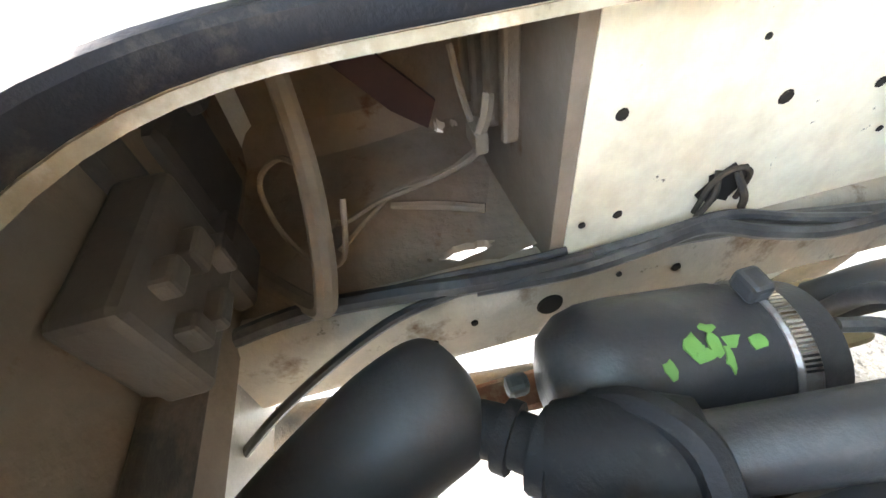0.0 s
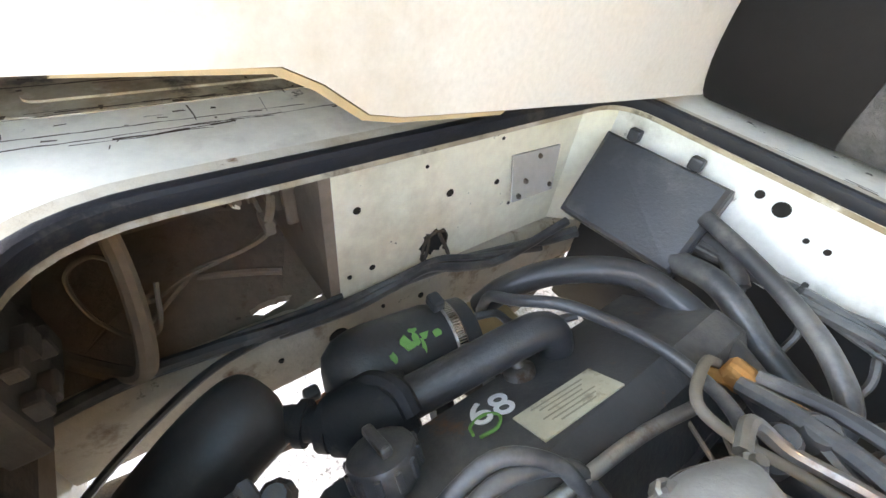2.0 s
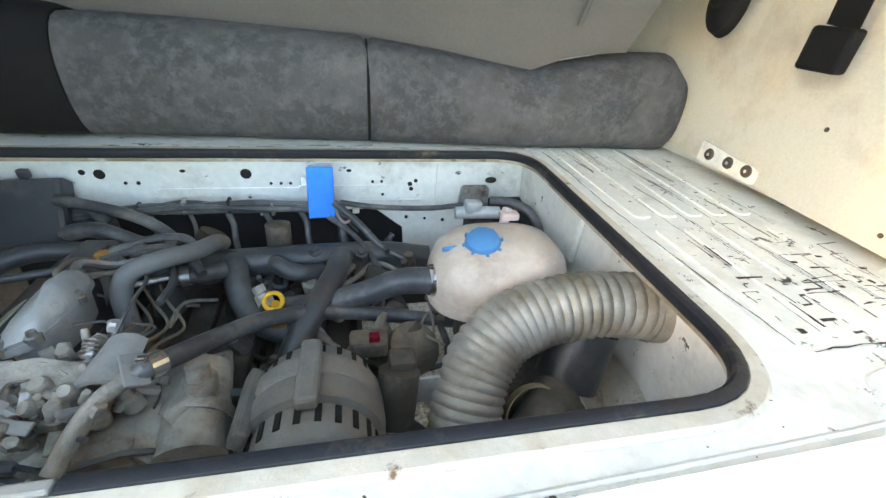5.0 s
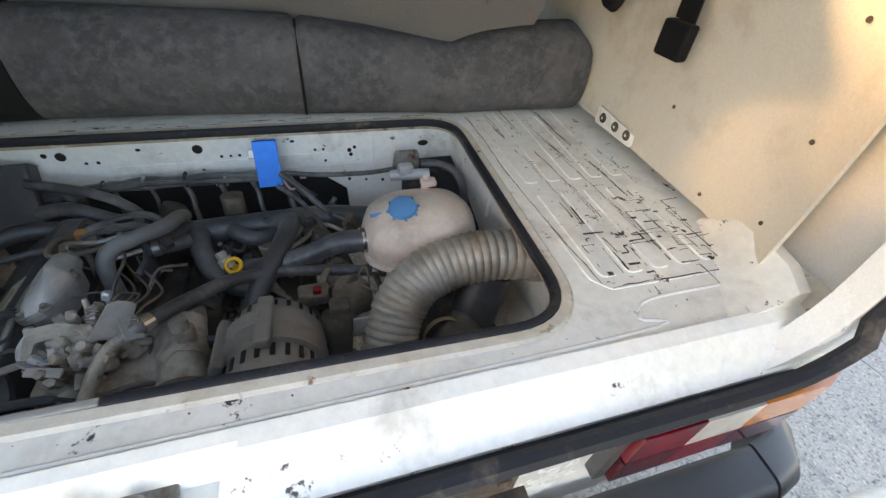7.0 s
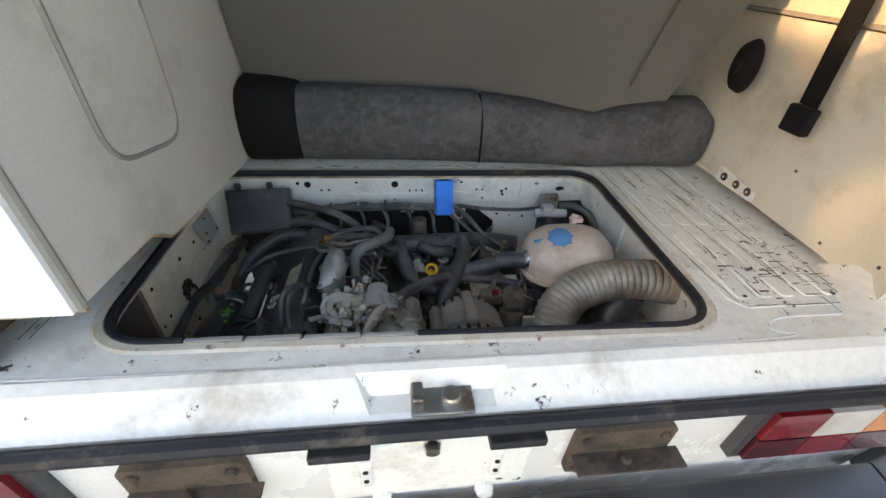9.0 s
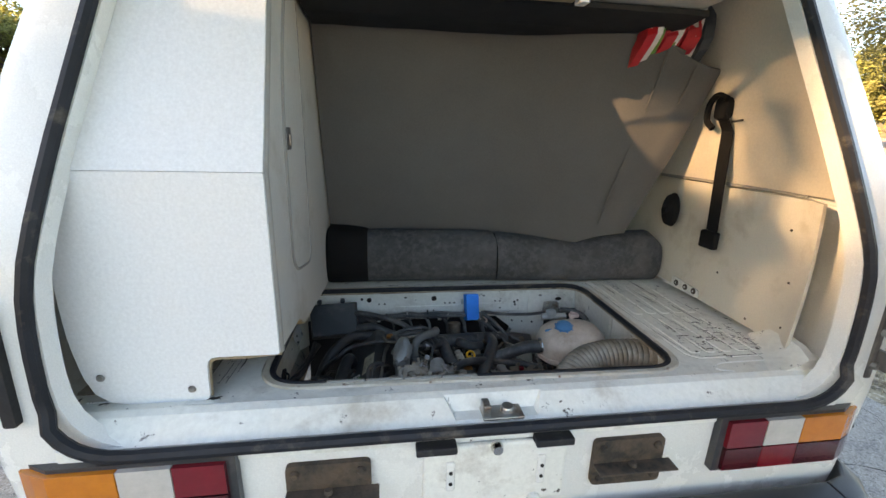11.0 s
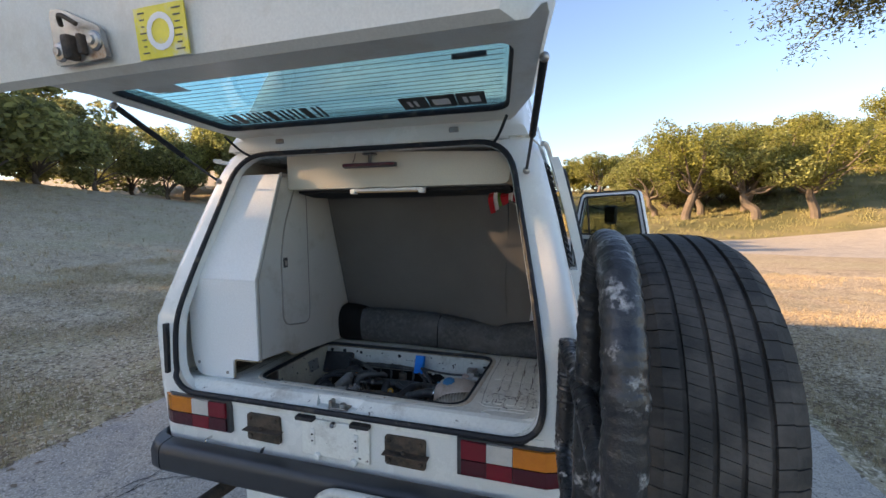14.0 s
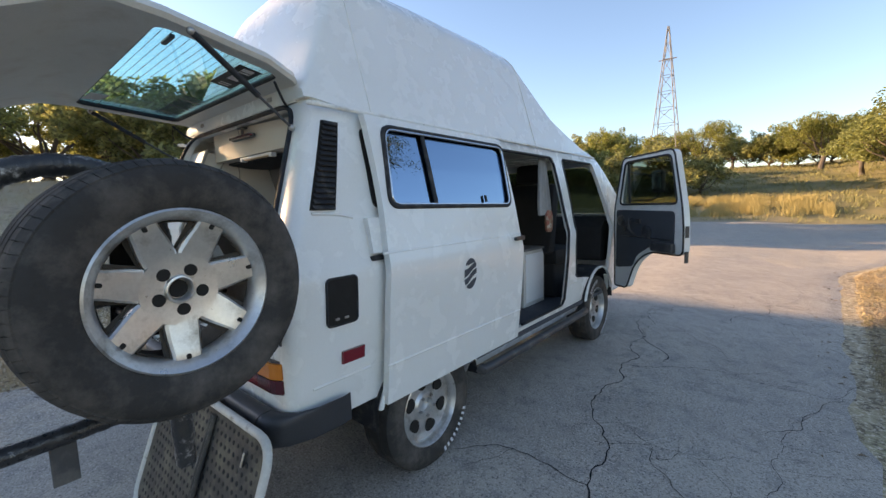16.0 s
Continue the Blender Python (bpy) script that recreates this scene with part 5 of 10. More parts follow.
outl = [(0.470 + (0.019 + rr.uniform(-0.006, 0.006)) * math.cos(a), 0.672 + (0.019 + rr.uniform(-0.006, 0.006)) * math.sin(a)) for a in (2 * math.pi * k / 18 for k in range(18))]
prism(bm, outl, LX - 0.001, LX + 0.002, "x")
part("torn_hole", bm, M["holes"], lp, "torn sooty cable hole")
bm = new_bm()
tube(bm, [(LX + 0.004, 0.452, 0.65), (LX + 0.008, 0.453, 0.685), (LX + 0.008, 0.47, 0.694), (LX + 0.006, 0.487, 0.682), (LX + 0.004, 0.488, 0.655)], 0.0022, 7)
tube(bm, [(LX + 0.002, 0.460, 0.690), (LX + 0.012, 0.455, 0.675), (LX + 0.010, 0.450, 0.650)], 0.0025, 6)
tube(bm, [(LX + 0.002, 0.478, 0.684), (LX + 0.014, 0.482, 0.668), (LX + 0.010, 0.492, 0.648)], 0.0030, 6)
part("torn_edge", bm, M["rust"], lp, smooth=True)
bm = new_bm()  # plate standing off at its lower edge
PLATE = [(0.575, 0.716, -0.508), (0.650, 0.716, -0.506), (0.668, 0.770, -0.527), (0.580, 0.773, -0.529)]
loft(bm, [[(x + q, y, z) for y, z, x in PLATE] for q in (-0.003, 0.0)])
gp = part("cover_plate", bm, M["zinc"], lp, "grey metal cover plate")
for y, z in ((0.628, 0.764), (0.586, 0.722), (0.645, 0.724), (0.600, 0.738)):
    bm = new_bm()
    lathe(bm, [(0, 0.003), (0.003, 0.003), (0.004, -0.002)], 8, pose(-0.529 + 0.39 * (0.773 - z), y, z, 0, 90, 0))
    part("rivet", bm, M["rust"], gp)

# rear corner cavity: brown dusty sheet metal
XS = [(-0.556, 0.622), (-0.60, 0.620), (-0.70, 0.616), (-0.80, 0.620), (-0.842, 0.650), (-0.868, 0.858)]
bm = new_bm()
loft(bm, [[(x - 0.006 * math.sin(y * 22), y, z + 0.006 * math.sin(y * 17 + x * 20)) for x, z in XS + [(x - 0.010, z - 0.012) for x, z in XS[::-1]]] for y in (0.040, 0.09, 0.14, 0.19, 0.24, 0.29, 0.330)])
holes = []
for cy, cx, ry, rx_, sd in ((0.266, -0.582, 0.027, 0.0090, 2), (0.231, -0.583, 0.003, 0.0022, 5), (0.222, -0.586, 0.0022, 0.0018, 9), (0.288, -0.790, 0.009, 0.012, 3), (0.308, -0.790, 0.005, 0.007, 4)):
    q = random.Random(sd)
    hb = new_bm()
    prism(hb, [(cx + rx_ * q.uniform(0.6, 1.3) * math.sin(a), cy + ry * q.uniform(0.85, 1.1) * math.cos(a)) for a in (2 * math.pi * k / 26 for k in range(26))], 0.5, 0.8, "z")
    holes.append(hb)
part("corner_cavity", carve(bm, holes), M["cavity"], van, "brown dusty sheet metal of the rear corner with rust holes")
bm = new_bm()
prism(bm, [(-0.536, 0.612), (-0.82, 0.610), (-0.872, 0.66), (-0.872, 0.856), (-0.536, 0.856)], 0.328, 0.341, "y")
prism(bm, [(-0.56, 0.612), (-0.82, 0.610), (-0.872, 0.66), (-0.872, 0.856), (-0.56, 0.856)], 0.030, 0.040, "y")
for k in range(4):
    x = -0.62 - 0.045 * k
    box(bm, (x, 0.322, 0.78 - 0.01 * k), (0.014, 0.016, 0.16), 0.004)
pieces("cavity_wall", bm, M["cavity"], van, "ribbed brown cavity wall")
bm = new_bm()
prism(bm, [(0.160, 0.768), (0.205, 0.768), (0.284, 0.678), (0.271, 0.645), (0.232, 0.677)], -0.764, -0.756, "x", bevel=0.001)
part("maroon_brace", bm, M["maroon"], van, "dark maroon strap in the corner cavity")
bm = new_bm()
box(bm, (-0.614, 0.292, 0.716), (0.030, 0.012, 0.020), 0.003, None)
tube(bm, [(-0.622, 0.290, 0.724), (-0.635, 0.286, 0.748), (-0.655, 0.285, 0.775)], 0.003, 6)
tube(bm, [(-0.605, 0.292, 0.724), (-0.600, 0.296, 0.742), (-0.606, 0.300, 0.755)], 0.005, 6)
pieces("hanging_clip", bm, M["dusty_hose"], van, "dusty clip hanging on a wire", smooth=True)
bm = new_bm()
tube(bm, [(-0.690, 0.150, 0.855), (-0.625, 0.158, 0.795), (-0.580, 0.161, 0.747), (-0.540, 0.159, 0.715), (-0.518, 0.152, 0.685), (-0.530, 0.138, 0.652), (-0.565, 0.110, 0.632), (-0.61, 0.07, 0.628)], 0.0085, 9)
part("overflow_hose", bm, M["dusty_hose"], van, "dusty grey hose in the corner", smooth=True)
for pts, r in (([(-0.575, 0.163, 0.745), (-0.60, 0.14, 0.745), (-0.619, 0.112, 0.715), (-0.600, 0.115, 0.680), (-0.565, 0.140, 0.668), (-0.550, 0.165, 0.680), (-0.57, 0.178, 0.72)], 0.0024), ([(-0.614, 0.300, 0.712), (-0.620, 0.285, 0.690), (-0.634, 0.255, 0.668), (-0.644, 0.213, 0.654), (-0.640, 0.19, 0.640), (-0.610, 0.15, 0.630)], 0.0034), ([(-0.618, 0.292, 0.700), (-0.640, 0.262, 0.664), (-0.630, 0.200, 0.660), (-0.600, 0.170, 0.672), (-0.57, 0.165, 0.70)], 0.0026)):
    bm = new_bm()
    tube(bm, pts, r, 6)
    part("thin_cable", bm, M["dusty_hose"], van, smooth=True)
bm = new_bm()  # dark lump of brackets at the very corner
for c, s in (((-0.66, 0.055, 0.72), (0.10, 0.03, 0.12)), ((-0.60, 0.060, 0.66), (0.07, 0.035, 0.07)), ((-0.72, 0.07, 0.79), (0.09, 0.03, 0.08)), ((-0.57, 0.055, 0.76), (0.05, 0.02, 0.10))):
    box(bm, c, s, 0.012)
pieces("corner_bracket", bm, M["dusty_plastic"], van)

for pts in ([(-0.668, 0.208, 0.618), (-0.650, 0.255, 0.620), (-0.628, 0.300, 0.620)], [(-0.600, 0.085, 0.620), (-0.640, 0.120, 0.619), (-0.668, 0.160, 0.618)]):
    bm = new_bm()  # pressed ribs of the cavity floor
    tube(bm, pts, 0.0055, 8)
    part("pressed_rib", bm, M["cavity"], van, smooth=True)
bm = new_bm()
box(bm, (-0.40, 0.066, 0.693), (0.25, 0.010, 0.046), 0.003)
part("rusty_strip", bm, M["rust"], van, "rusty steel strip inside the rear panel")
back = new_bm()
box(back, (-0.505, 0.078, 0.742), (0.105, 0.034, 0.080), 0.006)
lampback = part("lamp_back", back, M["dusty_plastic"], van, "black plastic back of the rear lamp")
for x, z, w, h in ((-0.485, 0.765, 0.020, 0.014), (-0.515, 0.752, 0.024, 0.018), (-0.535, 0.728, 0.018, 0.022), (-0.495, 0.722, 0.026, 0.012), (-0.470, 0.738, 0.014, 0.02)):
    bm = new_bm()
    box(bm, (x, 0.099, z), (w, 0.014, h), 0.003)
    part("bulb_holder", bm, M["dusty_plastic"], lampback)

# chassis rails
for s, x0 in ((-1, -0.560), (1, 0.57)):
    bm = new_bm()
    prof = rounded([(x0 - 0.006, 0.530), (x0 + 0.030, 0.524), (x0 + 0.042, 0.534), (x0 + 0.036, 0.612), (x0 + 0.022, 0.624), (x0 - 0.006, 0.618)] if s < 0 else [(x0 - 0.042, 0.534), (x0 - 0.030, 0.524), (x0 + 0.040, 0.530), (x0 + 0.040, 0.628), (x0 - 0.022, 0.628), (x0 - 0.036, 0.612)], 0.008, 3)
    rings = []
    for y, dz in ((0.045, 0.006), (0.10, 0.006), (0.22, 0.003), (0.36, 0.002), (0.55, -0.004), (0.80, -0.02), (1.2, -0.05)):
        rings.append([(x, y, z + dz) for x, z in prof])
    loft(bm, rings)
    rail = part("chassis_rail", bm, M["rail"], van, "dusty pressed steel chassis rail", smooth=True)
    if s < 0:
        bm = new_bm()
        for y, z, r in ((0.327, 0.584, 0.0115), (0.255, 0.588, 0.0030), (0.215, 0.572, 0.0045), (0.45, 0.590, 0.004), (0.39, 0.604, 0.0025)):
            lathe(bm, [(0, 0.002), (r, 0.002), (r * 1.12, 0)], 16, Matrix.Translation((x0 + 0.0385, y, z)) @ Matrix.Rotation(radians(85), 4, "Y"))
        pieces("hole", bm, M["holes"], rail)
for pts, r in (
    ([(-0.540, 0.05, 0.628), (-0.545, 0.12, 0.634), (-0.536, 0.20, 0.637), (-0.527, 0.26, 0.637), (-0.525, 0.34, 0.632), (-0.520, 0.42, 0.640), (-0.516, 0.50, 0.634), (-0.50, 0.60, 0.63), (-0.46, 0.68, 0.66)], 0.0085),
    ([(-0.525, 0.26, 0.632), (-0.516, 0.34, 0.634), (-0.512, 0.40, 0.646), (-0.512, 0.45, 0.652), (-0.500, 0.50, 0.640), (-0.485, 0.56, 0.640), (-0.47, 0.66, 0.68)], 0.0065),
    ([(-0.522, 0.36, 0.640), (-0.516, 0.42, 0.654), (-0.515, 0.47, 0.656), (-0.50, 0.53, 0.646), (-0.47, 0.62, 0.645)], 0.0045),
    ([(-0.46, -0.01, 0.52), (-0.490, 0.08, 0.585), (-0.515, 0.17, 0.624), (-0.524, 0.23, 0.634), (-0.526, 0.30, 0.636)], 0.0045),
    ([(-0.535, 0.05, 0.575), (-0.545, 0.15, 0.626), (-0.540, 0.22, 0.640), (-0.535, 0.30, 0.640), (-0.53, 0.34, 0.645)], 0.0035),
):
    bm = new_bm()
    tube(bm, pts, r, 8)
    part("wiring_loom", bm, M["hose"], van, "dusty black taped wiring loom", smooth=True)

# front bulkhead
bm = new_bm()
prism(bm, [(-0.53, 0.722), (-0.34, 0.722), (-0.34, 0.714), (0.20, 0.718), (0.26, 0.67), (0.27, 0.50), (0.62, 0.50), (0.62, 0.848), (-0.53, 0.848)], 0.745, 0.755, "y")
fw = part("bulkhead", bm, M["paint_worn"], van, "white painted bulkhead with holes")
bm = new_bm()
for x, z, rx_, rz in ((-0.041, 0.832, 0.010, 0.010), (-0.275, 0.832, 0.009, 0.009), (-0.300, 0.836, 0.005, 0.005), (0.438, 0.815, 0.013, 0.007), (-0.145, 0.838, 0.005, 0.003), (0.145, 0.838, 0.005, 0.003), (-0.24, 0.815, 0.003, 0.003), (-0.22, 0.815, 0.0035, 0.0035), (0.0, 0.812, 0.003, 0.003), (0.018, 0.812, 0.003, 0.003), (0.035, 0.812, 0.003, 0.003), (0.19, 0.814, 0.003, 0.003), (0.208, 0.814, 0.003, 0.003), (0.265, 0.808, 0.005, 0.005), (0.277, 0.815, 0.004, 0.004), (0.268, 0.797, 0.0045, 0.0045), (0.26, 0.73, 0.004, 0.004), (0.30, 0.725, 0.003, 0.003), (0.21, 0.785, 0.003, 0.003), (0.34, 0.72, 0.004, 0.004)):
    prism(bm, [(1.03 * x + rx_ * math.cos(a), z - 0.034 + rz * math.sin(a)) for a in (2 * math.pi * k / 14 for k in range(14))], 0.7435, 0.7455, "y")
pieces("hole", bm, M["holes"], fw)
bm = new_bm()
for x0, x1, z0, z1 in ((-0.20, 0.05, 0.800, 0.803), (0.12, 0.30, 0.770, 0.773), (0.05, 0.23, 0.803, 0.806)):
    box(bm, ((x0 + x1) / 2, 0.744, (z0 + z1) / 2 - 0.034), (x1 - x0, 0.004, 0.004), 0.001)
box(bm, (0.330, 0.744, 0.77), (0.003, 0.004, 0.09), 0.001)
for x in (-0.42, -0.25, -0.02, 0.16):
    box(bm, (x, 0.739, 0.719), (0.014, 0.014, 0.012), 0.002)
pieces("pressed_edge", bm, M["paint_worn"], fw)
# near-black sheet put in for the unlit hollow behind the bulkhead
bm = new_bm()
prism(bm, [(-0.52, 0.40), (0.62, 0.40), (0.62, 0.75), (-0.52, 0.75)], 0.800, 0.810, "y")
part("inner_bulkhead", bm, M["dark"], van, "black sheet standing in for the shade behind the bulkhead")
bm = new_bm()  # right side of the bay, white and pressed
loft(bm, [[(x, y, z) for x, y in ((0.520 + a, 0.745), (0.528 + a, 0.60), (0.545 + a, 0.45), (0.555 + a, 0.30), (0.52 + a, 0.14), (0.50 + a, 0.06), (0.51 + a, 0.055), (0.532 + a, 0.14), (0.567 + a, 0.30), (0.557 + a, 0.45), (0.540 + a, 0.60), (0.532 + a, 0.749))] for z, a in ((0.50, 0.0), (0.60, 0.02), (0.70, 0.01), (0.80, 0.0), (0.856, -0.004))])
rp = part("bay_side_panel", bm, M["paint_worn"], van, "white engine bay side panel", smooth=True)
bm = new_bm()
box(bm, (0.537, 0.53, 0.77), (0.012, 0.06, 0.10), 0.005)
box(bm, (0.545, 0.36, 0.79), (0.012, 0.05, 0.08), 0.005)
pieces("pressing", bm, M["paint_worn"], rp)
bm = new_bm()
prism(bm, [(-0.62, 0.62), (0.62, 0.62), (0.62, 0.856), (-0.62, 0.856)], 0.052, 0.060, "y")
part("bay_rear_wall", bm, M["cavity"], van, "dusty inside of the rear panel")

# ---- engine ----
engine = thing("engine", "grimy slanted diesel engine with hoses in the open bay", "engine")
bm = new_bm()
box(bm, (-0.17, 0.42, 0.50), (0.36, 0.40, 0.28), 0.02, pose(0, 0, 0))
box(bm, (0.06, 0.46, 0.50), (0.20, 0.30, 0.24), 0.03)
block = part("engine_block", bm, M["grime"], engine, "oily dark engine block")
bm = new_bm()
for k in range(7):
    box(bm, (-0.30 + 0.07 * k, 0.40, 0.645), (0.04, 0.34, 0.02), 0.006)
pieces("block_rib", bm, M["grime"], block)

VC = Matrix.Translation((-0.266, 0.42, 0.679)) @ Matrix.Rotation(radians(-36), 4, "Y")
bm = new_bm()
rings = []
for y, w, h in ((-0.205, 0.058, 0.015), (-0.20, 0.066, 0.040), (-0.185, 0.068, 0.050), (0.18, 0.068, 0.050), (0.195, 0.066, 0.040), (0.20, 0.055, 0.015)):
    rings.append([(-w, y, -0.04), (-w, y, h * 0.6), (-w * 0.72, y, h), (w * 0.72, y, h), (w, y, h * 0.6), (w, y, -0.04)])
vs = loft(bm, rings)
put(bm, vs, VC)
vc = part("valve_cover", bm, M["blackmetal"], engine, "black painted valve cover with chalk marks")
bm = new_bm()
box(bm, (0, 0, -0.04), (0.14, 0.43, 0.014), 0.004, VC)
part("cover_flange", bm, M["blackmetal"], vc)
bm = new_bm()
box(bm, (0.028, -0.006, 0.0512), (0.036, 0.084, 0.0015), 0.0, VC @ Matrix.Rotation(radians(-4), 4, "Z"))
lab = part("label_plate", bm, M["label"], vc, "faded pale label")
bm = new_bm()
for k in range(6):
    box(bm, (0.016 + 0.0048 * k, -0.006, 0.0524), (0.0011, 0.054 - 0.009 * (k % 3), 0.0004), 0.0, VC @ Matrix.Rotation(radians(-6), 4, "Z"))
pieces("print_bar", bm, M["print"], lab)


def lettering(text, size, m, material, parent, name):
    """Text as a thin mesh."""
    cu = bpy.data.curves.new(name, "FONT")
    cu.body, cu.size, cu.extrude, cu.align_x, cu.align_y = text, size, 0.0005, "CENTER", "CENTER"
    cu.offset = 0.0003
    tmp = new("tmp", cu)
    dg = bpy.context.evaluated_depsgraph_get()
    dg.update()
    me = bpy.data.meshes.new_from_object(tmp.evaluated_get(dg))
    bpy.data.objects.remove(tmp)
    bpy.data.curves.remove(cu)
    me.transform(m)
    me.materials.clear()
    me.materials.append(material)
    ob = new(name, me)
    ob.parent = parent
    return ob


lettering("68", 0.040, VC @ Matrix.Translation((-0.016, -0.052, 0.0512)) @ Matrix.Rotation(radians(76), 4, "Z"), M["white"], vc, "chalk_number")
bm = new_bm()
tube(bm, [VC @ Vector(p) for p in ((0.002, -0.078, 0.051), (0.004, -0.062, 0.051), (-0.006, -0.052, 0.051), (-0.016, -0.060, 0.051), (-0.014, -0.075, 0.051), (-0.004, -0.080, 0.051))], 0.0014, 6)
part("green_mark", bm, M["greenpaint"], vc)
bm = new_bm()
lathe(bm, [(0.0, 0.0), (0.024, 0.0), (0.024, 0.010), (0.018, 0.014), (0.009, 0.014), (0.009, 0.030), (0.004, 0.032), (0.004, 0.044), (0, 0.044)], 16, VC @ pose(-0.034, -0.002, 0.050) @ Matrix.Scale(0.62, 4))
part("cover_stud", bm, M["steel"], vc, smooth=True)
bm = new_bm()  # ribbed oil filler cap
prof = [(0.0, 0.034), (0.016, 0.034), (0.032, 0.028), (0.034, 0.024), (0.034, 0.004), (0.027, 0.0), (0.027, -0.02)]
vs = lathe(bm, prof, 24, VC @ pose(-0.016, -0.146, 0.056) @ Matrix.Scale(0.74, 4))
cap = part("oil_filler_cap", bm, M["plastic"], engine, "black ribbed oil filler cap", smooth=True)
bm = new_bm()
box(bm, (0.0, 0.0, 0.038), (0.050, 0.012, 0.012), 0.004, VC @ pose(-0.016, -0.146, 0.056) @ Matrix.Scale(0.74, 4))
for k in range(12):
    a = 2 * math.pi * k / 12
    box(bm, (0.0345, 0, 0.014), (0.005, 0.006, 0.020), 0.001, VC @ pose(-0.016, -0.146, 0.056) @ Matrix.Scale(0.74, 4) @ Matrix.Rotation(a, 4, "Z"))
pieces("grip_rib", bm, M["plastic"], cap)

# intake side: bulb, elbow, canister, pipes
bm = new_bm()
tube(bm, [(-0.331, 0.018, 0.600), (-0.364, 0.070, 0.620), (-0.396, 0.126, 0.642), (-0.418, 0.178, 0.663), (-0.430, 0.212, 0.668), (-0.436, 0.232, 0.670)], lambda s: 0.0405 * max(0.02, 1 - max(0, (s - 0.72) / 0.28) ** 2.4) ** 0.5, 24, 8)
part("intake_resonator", bm, M["satin"], engine, "large smooth black intake bulb", smooth=True)
bm = new_bm()
tube(bm, [(-0.420, 0.205, 0.664), (-0.405, 0.234, 0.668), (-0.388, 0.256, 0.672), (-0.376, 0.270, 0.676)], 0.0155, 14)
tube(bm, [(-0.401, 0.240, 0.669), (-0.396, 0.246, 0.670)], 0.020, 14, 0)
tube(bm, [(-0.388, 0.256, 0.672), (-0.382, 0.263, 0.674)], 0.023, 14, 0)
part("intake_neck", bm, M["rubber"], engine, smooth=True)
bm = new_bm()
tube(bm, [(-0.384, 0.262, 0.672), (-0.374, 0.283, 0.678), (-0.366, 0.305, 0.684), (-0.360, 0.326, 0.690)], lambda s: 0.026 + 0.006 * math.sin(3.1 * s), 18)
tube(bm, [(-0.396, 0.288, 0.686), (-0.384, 0.302, 0.706), (-0.362, 0.312, 0.716), (-0.342, 0.314, 0.706)], 0.009, 8)
box(bm, (-0.336, 0.300, 0.684), (0.030, 0.038, 0.020), 0.007)
part("intake_elbow", bm, M["rubber"], engine, "moulded black intake elbow", smooth=True)
bm = new_bm()
tube(bm, [(-0.364, 0.310, 0.686), (-0.357, 0.345, 0.697), (-0.349, 0.385, 0.712), (-0.342, 0.420, 0.725), (-0.336, 0.446, 0.731), (-0.329, 0.460, 0.722), (-0.323, 0.466, 0.700), (-0.318, 0.468, 0.670)], lambda s: 0.0190 - 0.003 * s, 16, 8)
part("intake_pipe", bm, M["plastic"], engine, "smooth black intake pipe", smooth=True)
bm = new_bm()
CAN = Matrix.Translation((-0.418, 0.352, 0.652)) @ Matrix.Rotation(radians(-90), 4, "X") @ Matrix.Rotation(radians(8), 4, "Y")
lathe(bm, [(0, -0.080), (0.014, -0.079), (0.028, -0.075), (0.040, -0.062), (0.045, -0.048), (0.0468, -0.030), (0.0468, 0.035), (0.044, 0.044), (0.042, 0.078), (0, 0.078)], 36, CAN)
can = part("intake_canister", bm, M["plastic"], engine, "black intake canister with a green paint mark", smooth=True)
bm = new_bm()
lathe(bm, [(0.0450, 0.047), (0.0465, 0.049), (0.0465, 0.058), (0.0450, 0.060), (0.0425, 0.060), (0.0425, 0.047)], 40, CAN, closed=True)
clampc = part("hose_clamp", bm, M["steel"], can)
for k in range(26):  # worm-drive teeth along the band
    a = 0.9 + 0.055 * k
    bm = new_bm()
    box(bm, (0.0468, 0, 0.0535), (0.0012, 0.0014, 0.0085), 0.0, CAN @ Matrix.Rotation(-a, 4, "Z"))
    part("clamp_tooth", bm, M["chrome"], clampc)
rr = random.Random(3)
for k in range(9):  # splash of green paint, wrapped on the barrel
    bm = new_bm()
    a0, z0 = -1.35 + rr.gauss(0, 0.12), 0.006 + rr.gauss(0, 0.010)
    w, h = rr.uniform(0.05, 0.14), rr.uniform(0.0025, 0.006)
    ring = []
    for j in range(9):
        u = 2 * math.pi * j / 9
        q = rr.uniform(0.55, 1.3)
        ring.append((a0 + w * q * math.cos(u), z0 + h * q * math.sin(u)))
    loft(bm, [[CAN @ Vector((rad * math.cos(a), rad * math.sin(a), z)) for a, z in ring] for rad in (0.0460, 0.0474 + 0.0001 * k)])
    part("green_mark", bm, M["greenpaint"], can, "splash of green paint")
bm = new_bm()
tube(bm, [(-0.400, 0.430, 0.690), (-0.392, 0.452, 0.690), (-0.375, 0.462, 0.684), (-0.355, 0.478, 0.695), (-0.335, 0.505, 0.715)], 0.0045, 8)
part("breather_hose", bm, M["hose"], engine, smooth=True)
bm = new_bm()
box(bm, (-0.430, 0.398, 0.702), (0.018, 0.014, 0.014), 0.003)
box(bm, (-0.436, 0.262, 0.640), (0.014, 0.016, 0.014), 0.004)
box(bm, (-0.400, 0.270, 0.628), (0.016, 0.014, 0.014), 0.004)
pieces("canister_lug", bm, M["blackmetal"], can)
bm = new_bm()
box(bm, (-0.475, 0.34, 0.520), (0.035, 0.30, 0.018), 0.006)
part("rusty_brace", bm, M["redrust"], engine, "red-brown rusty brace below the rail")
bm = new_bm()
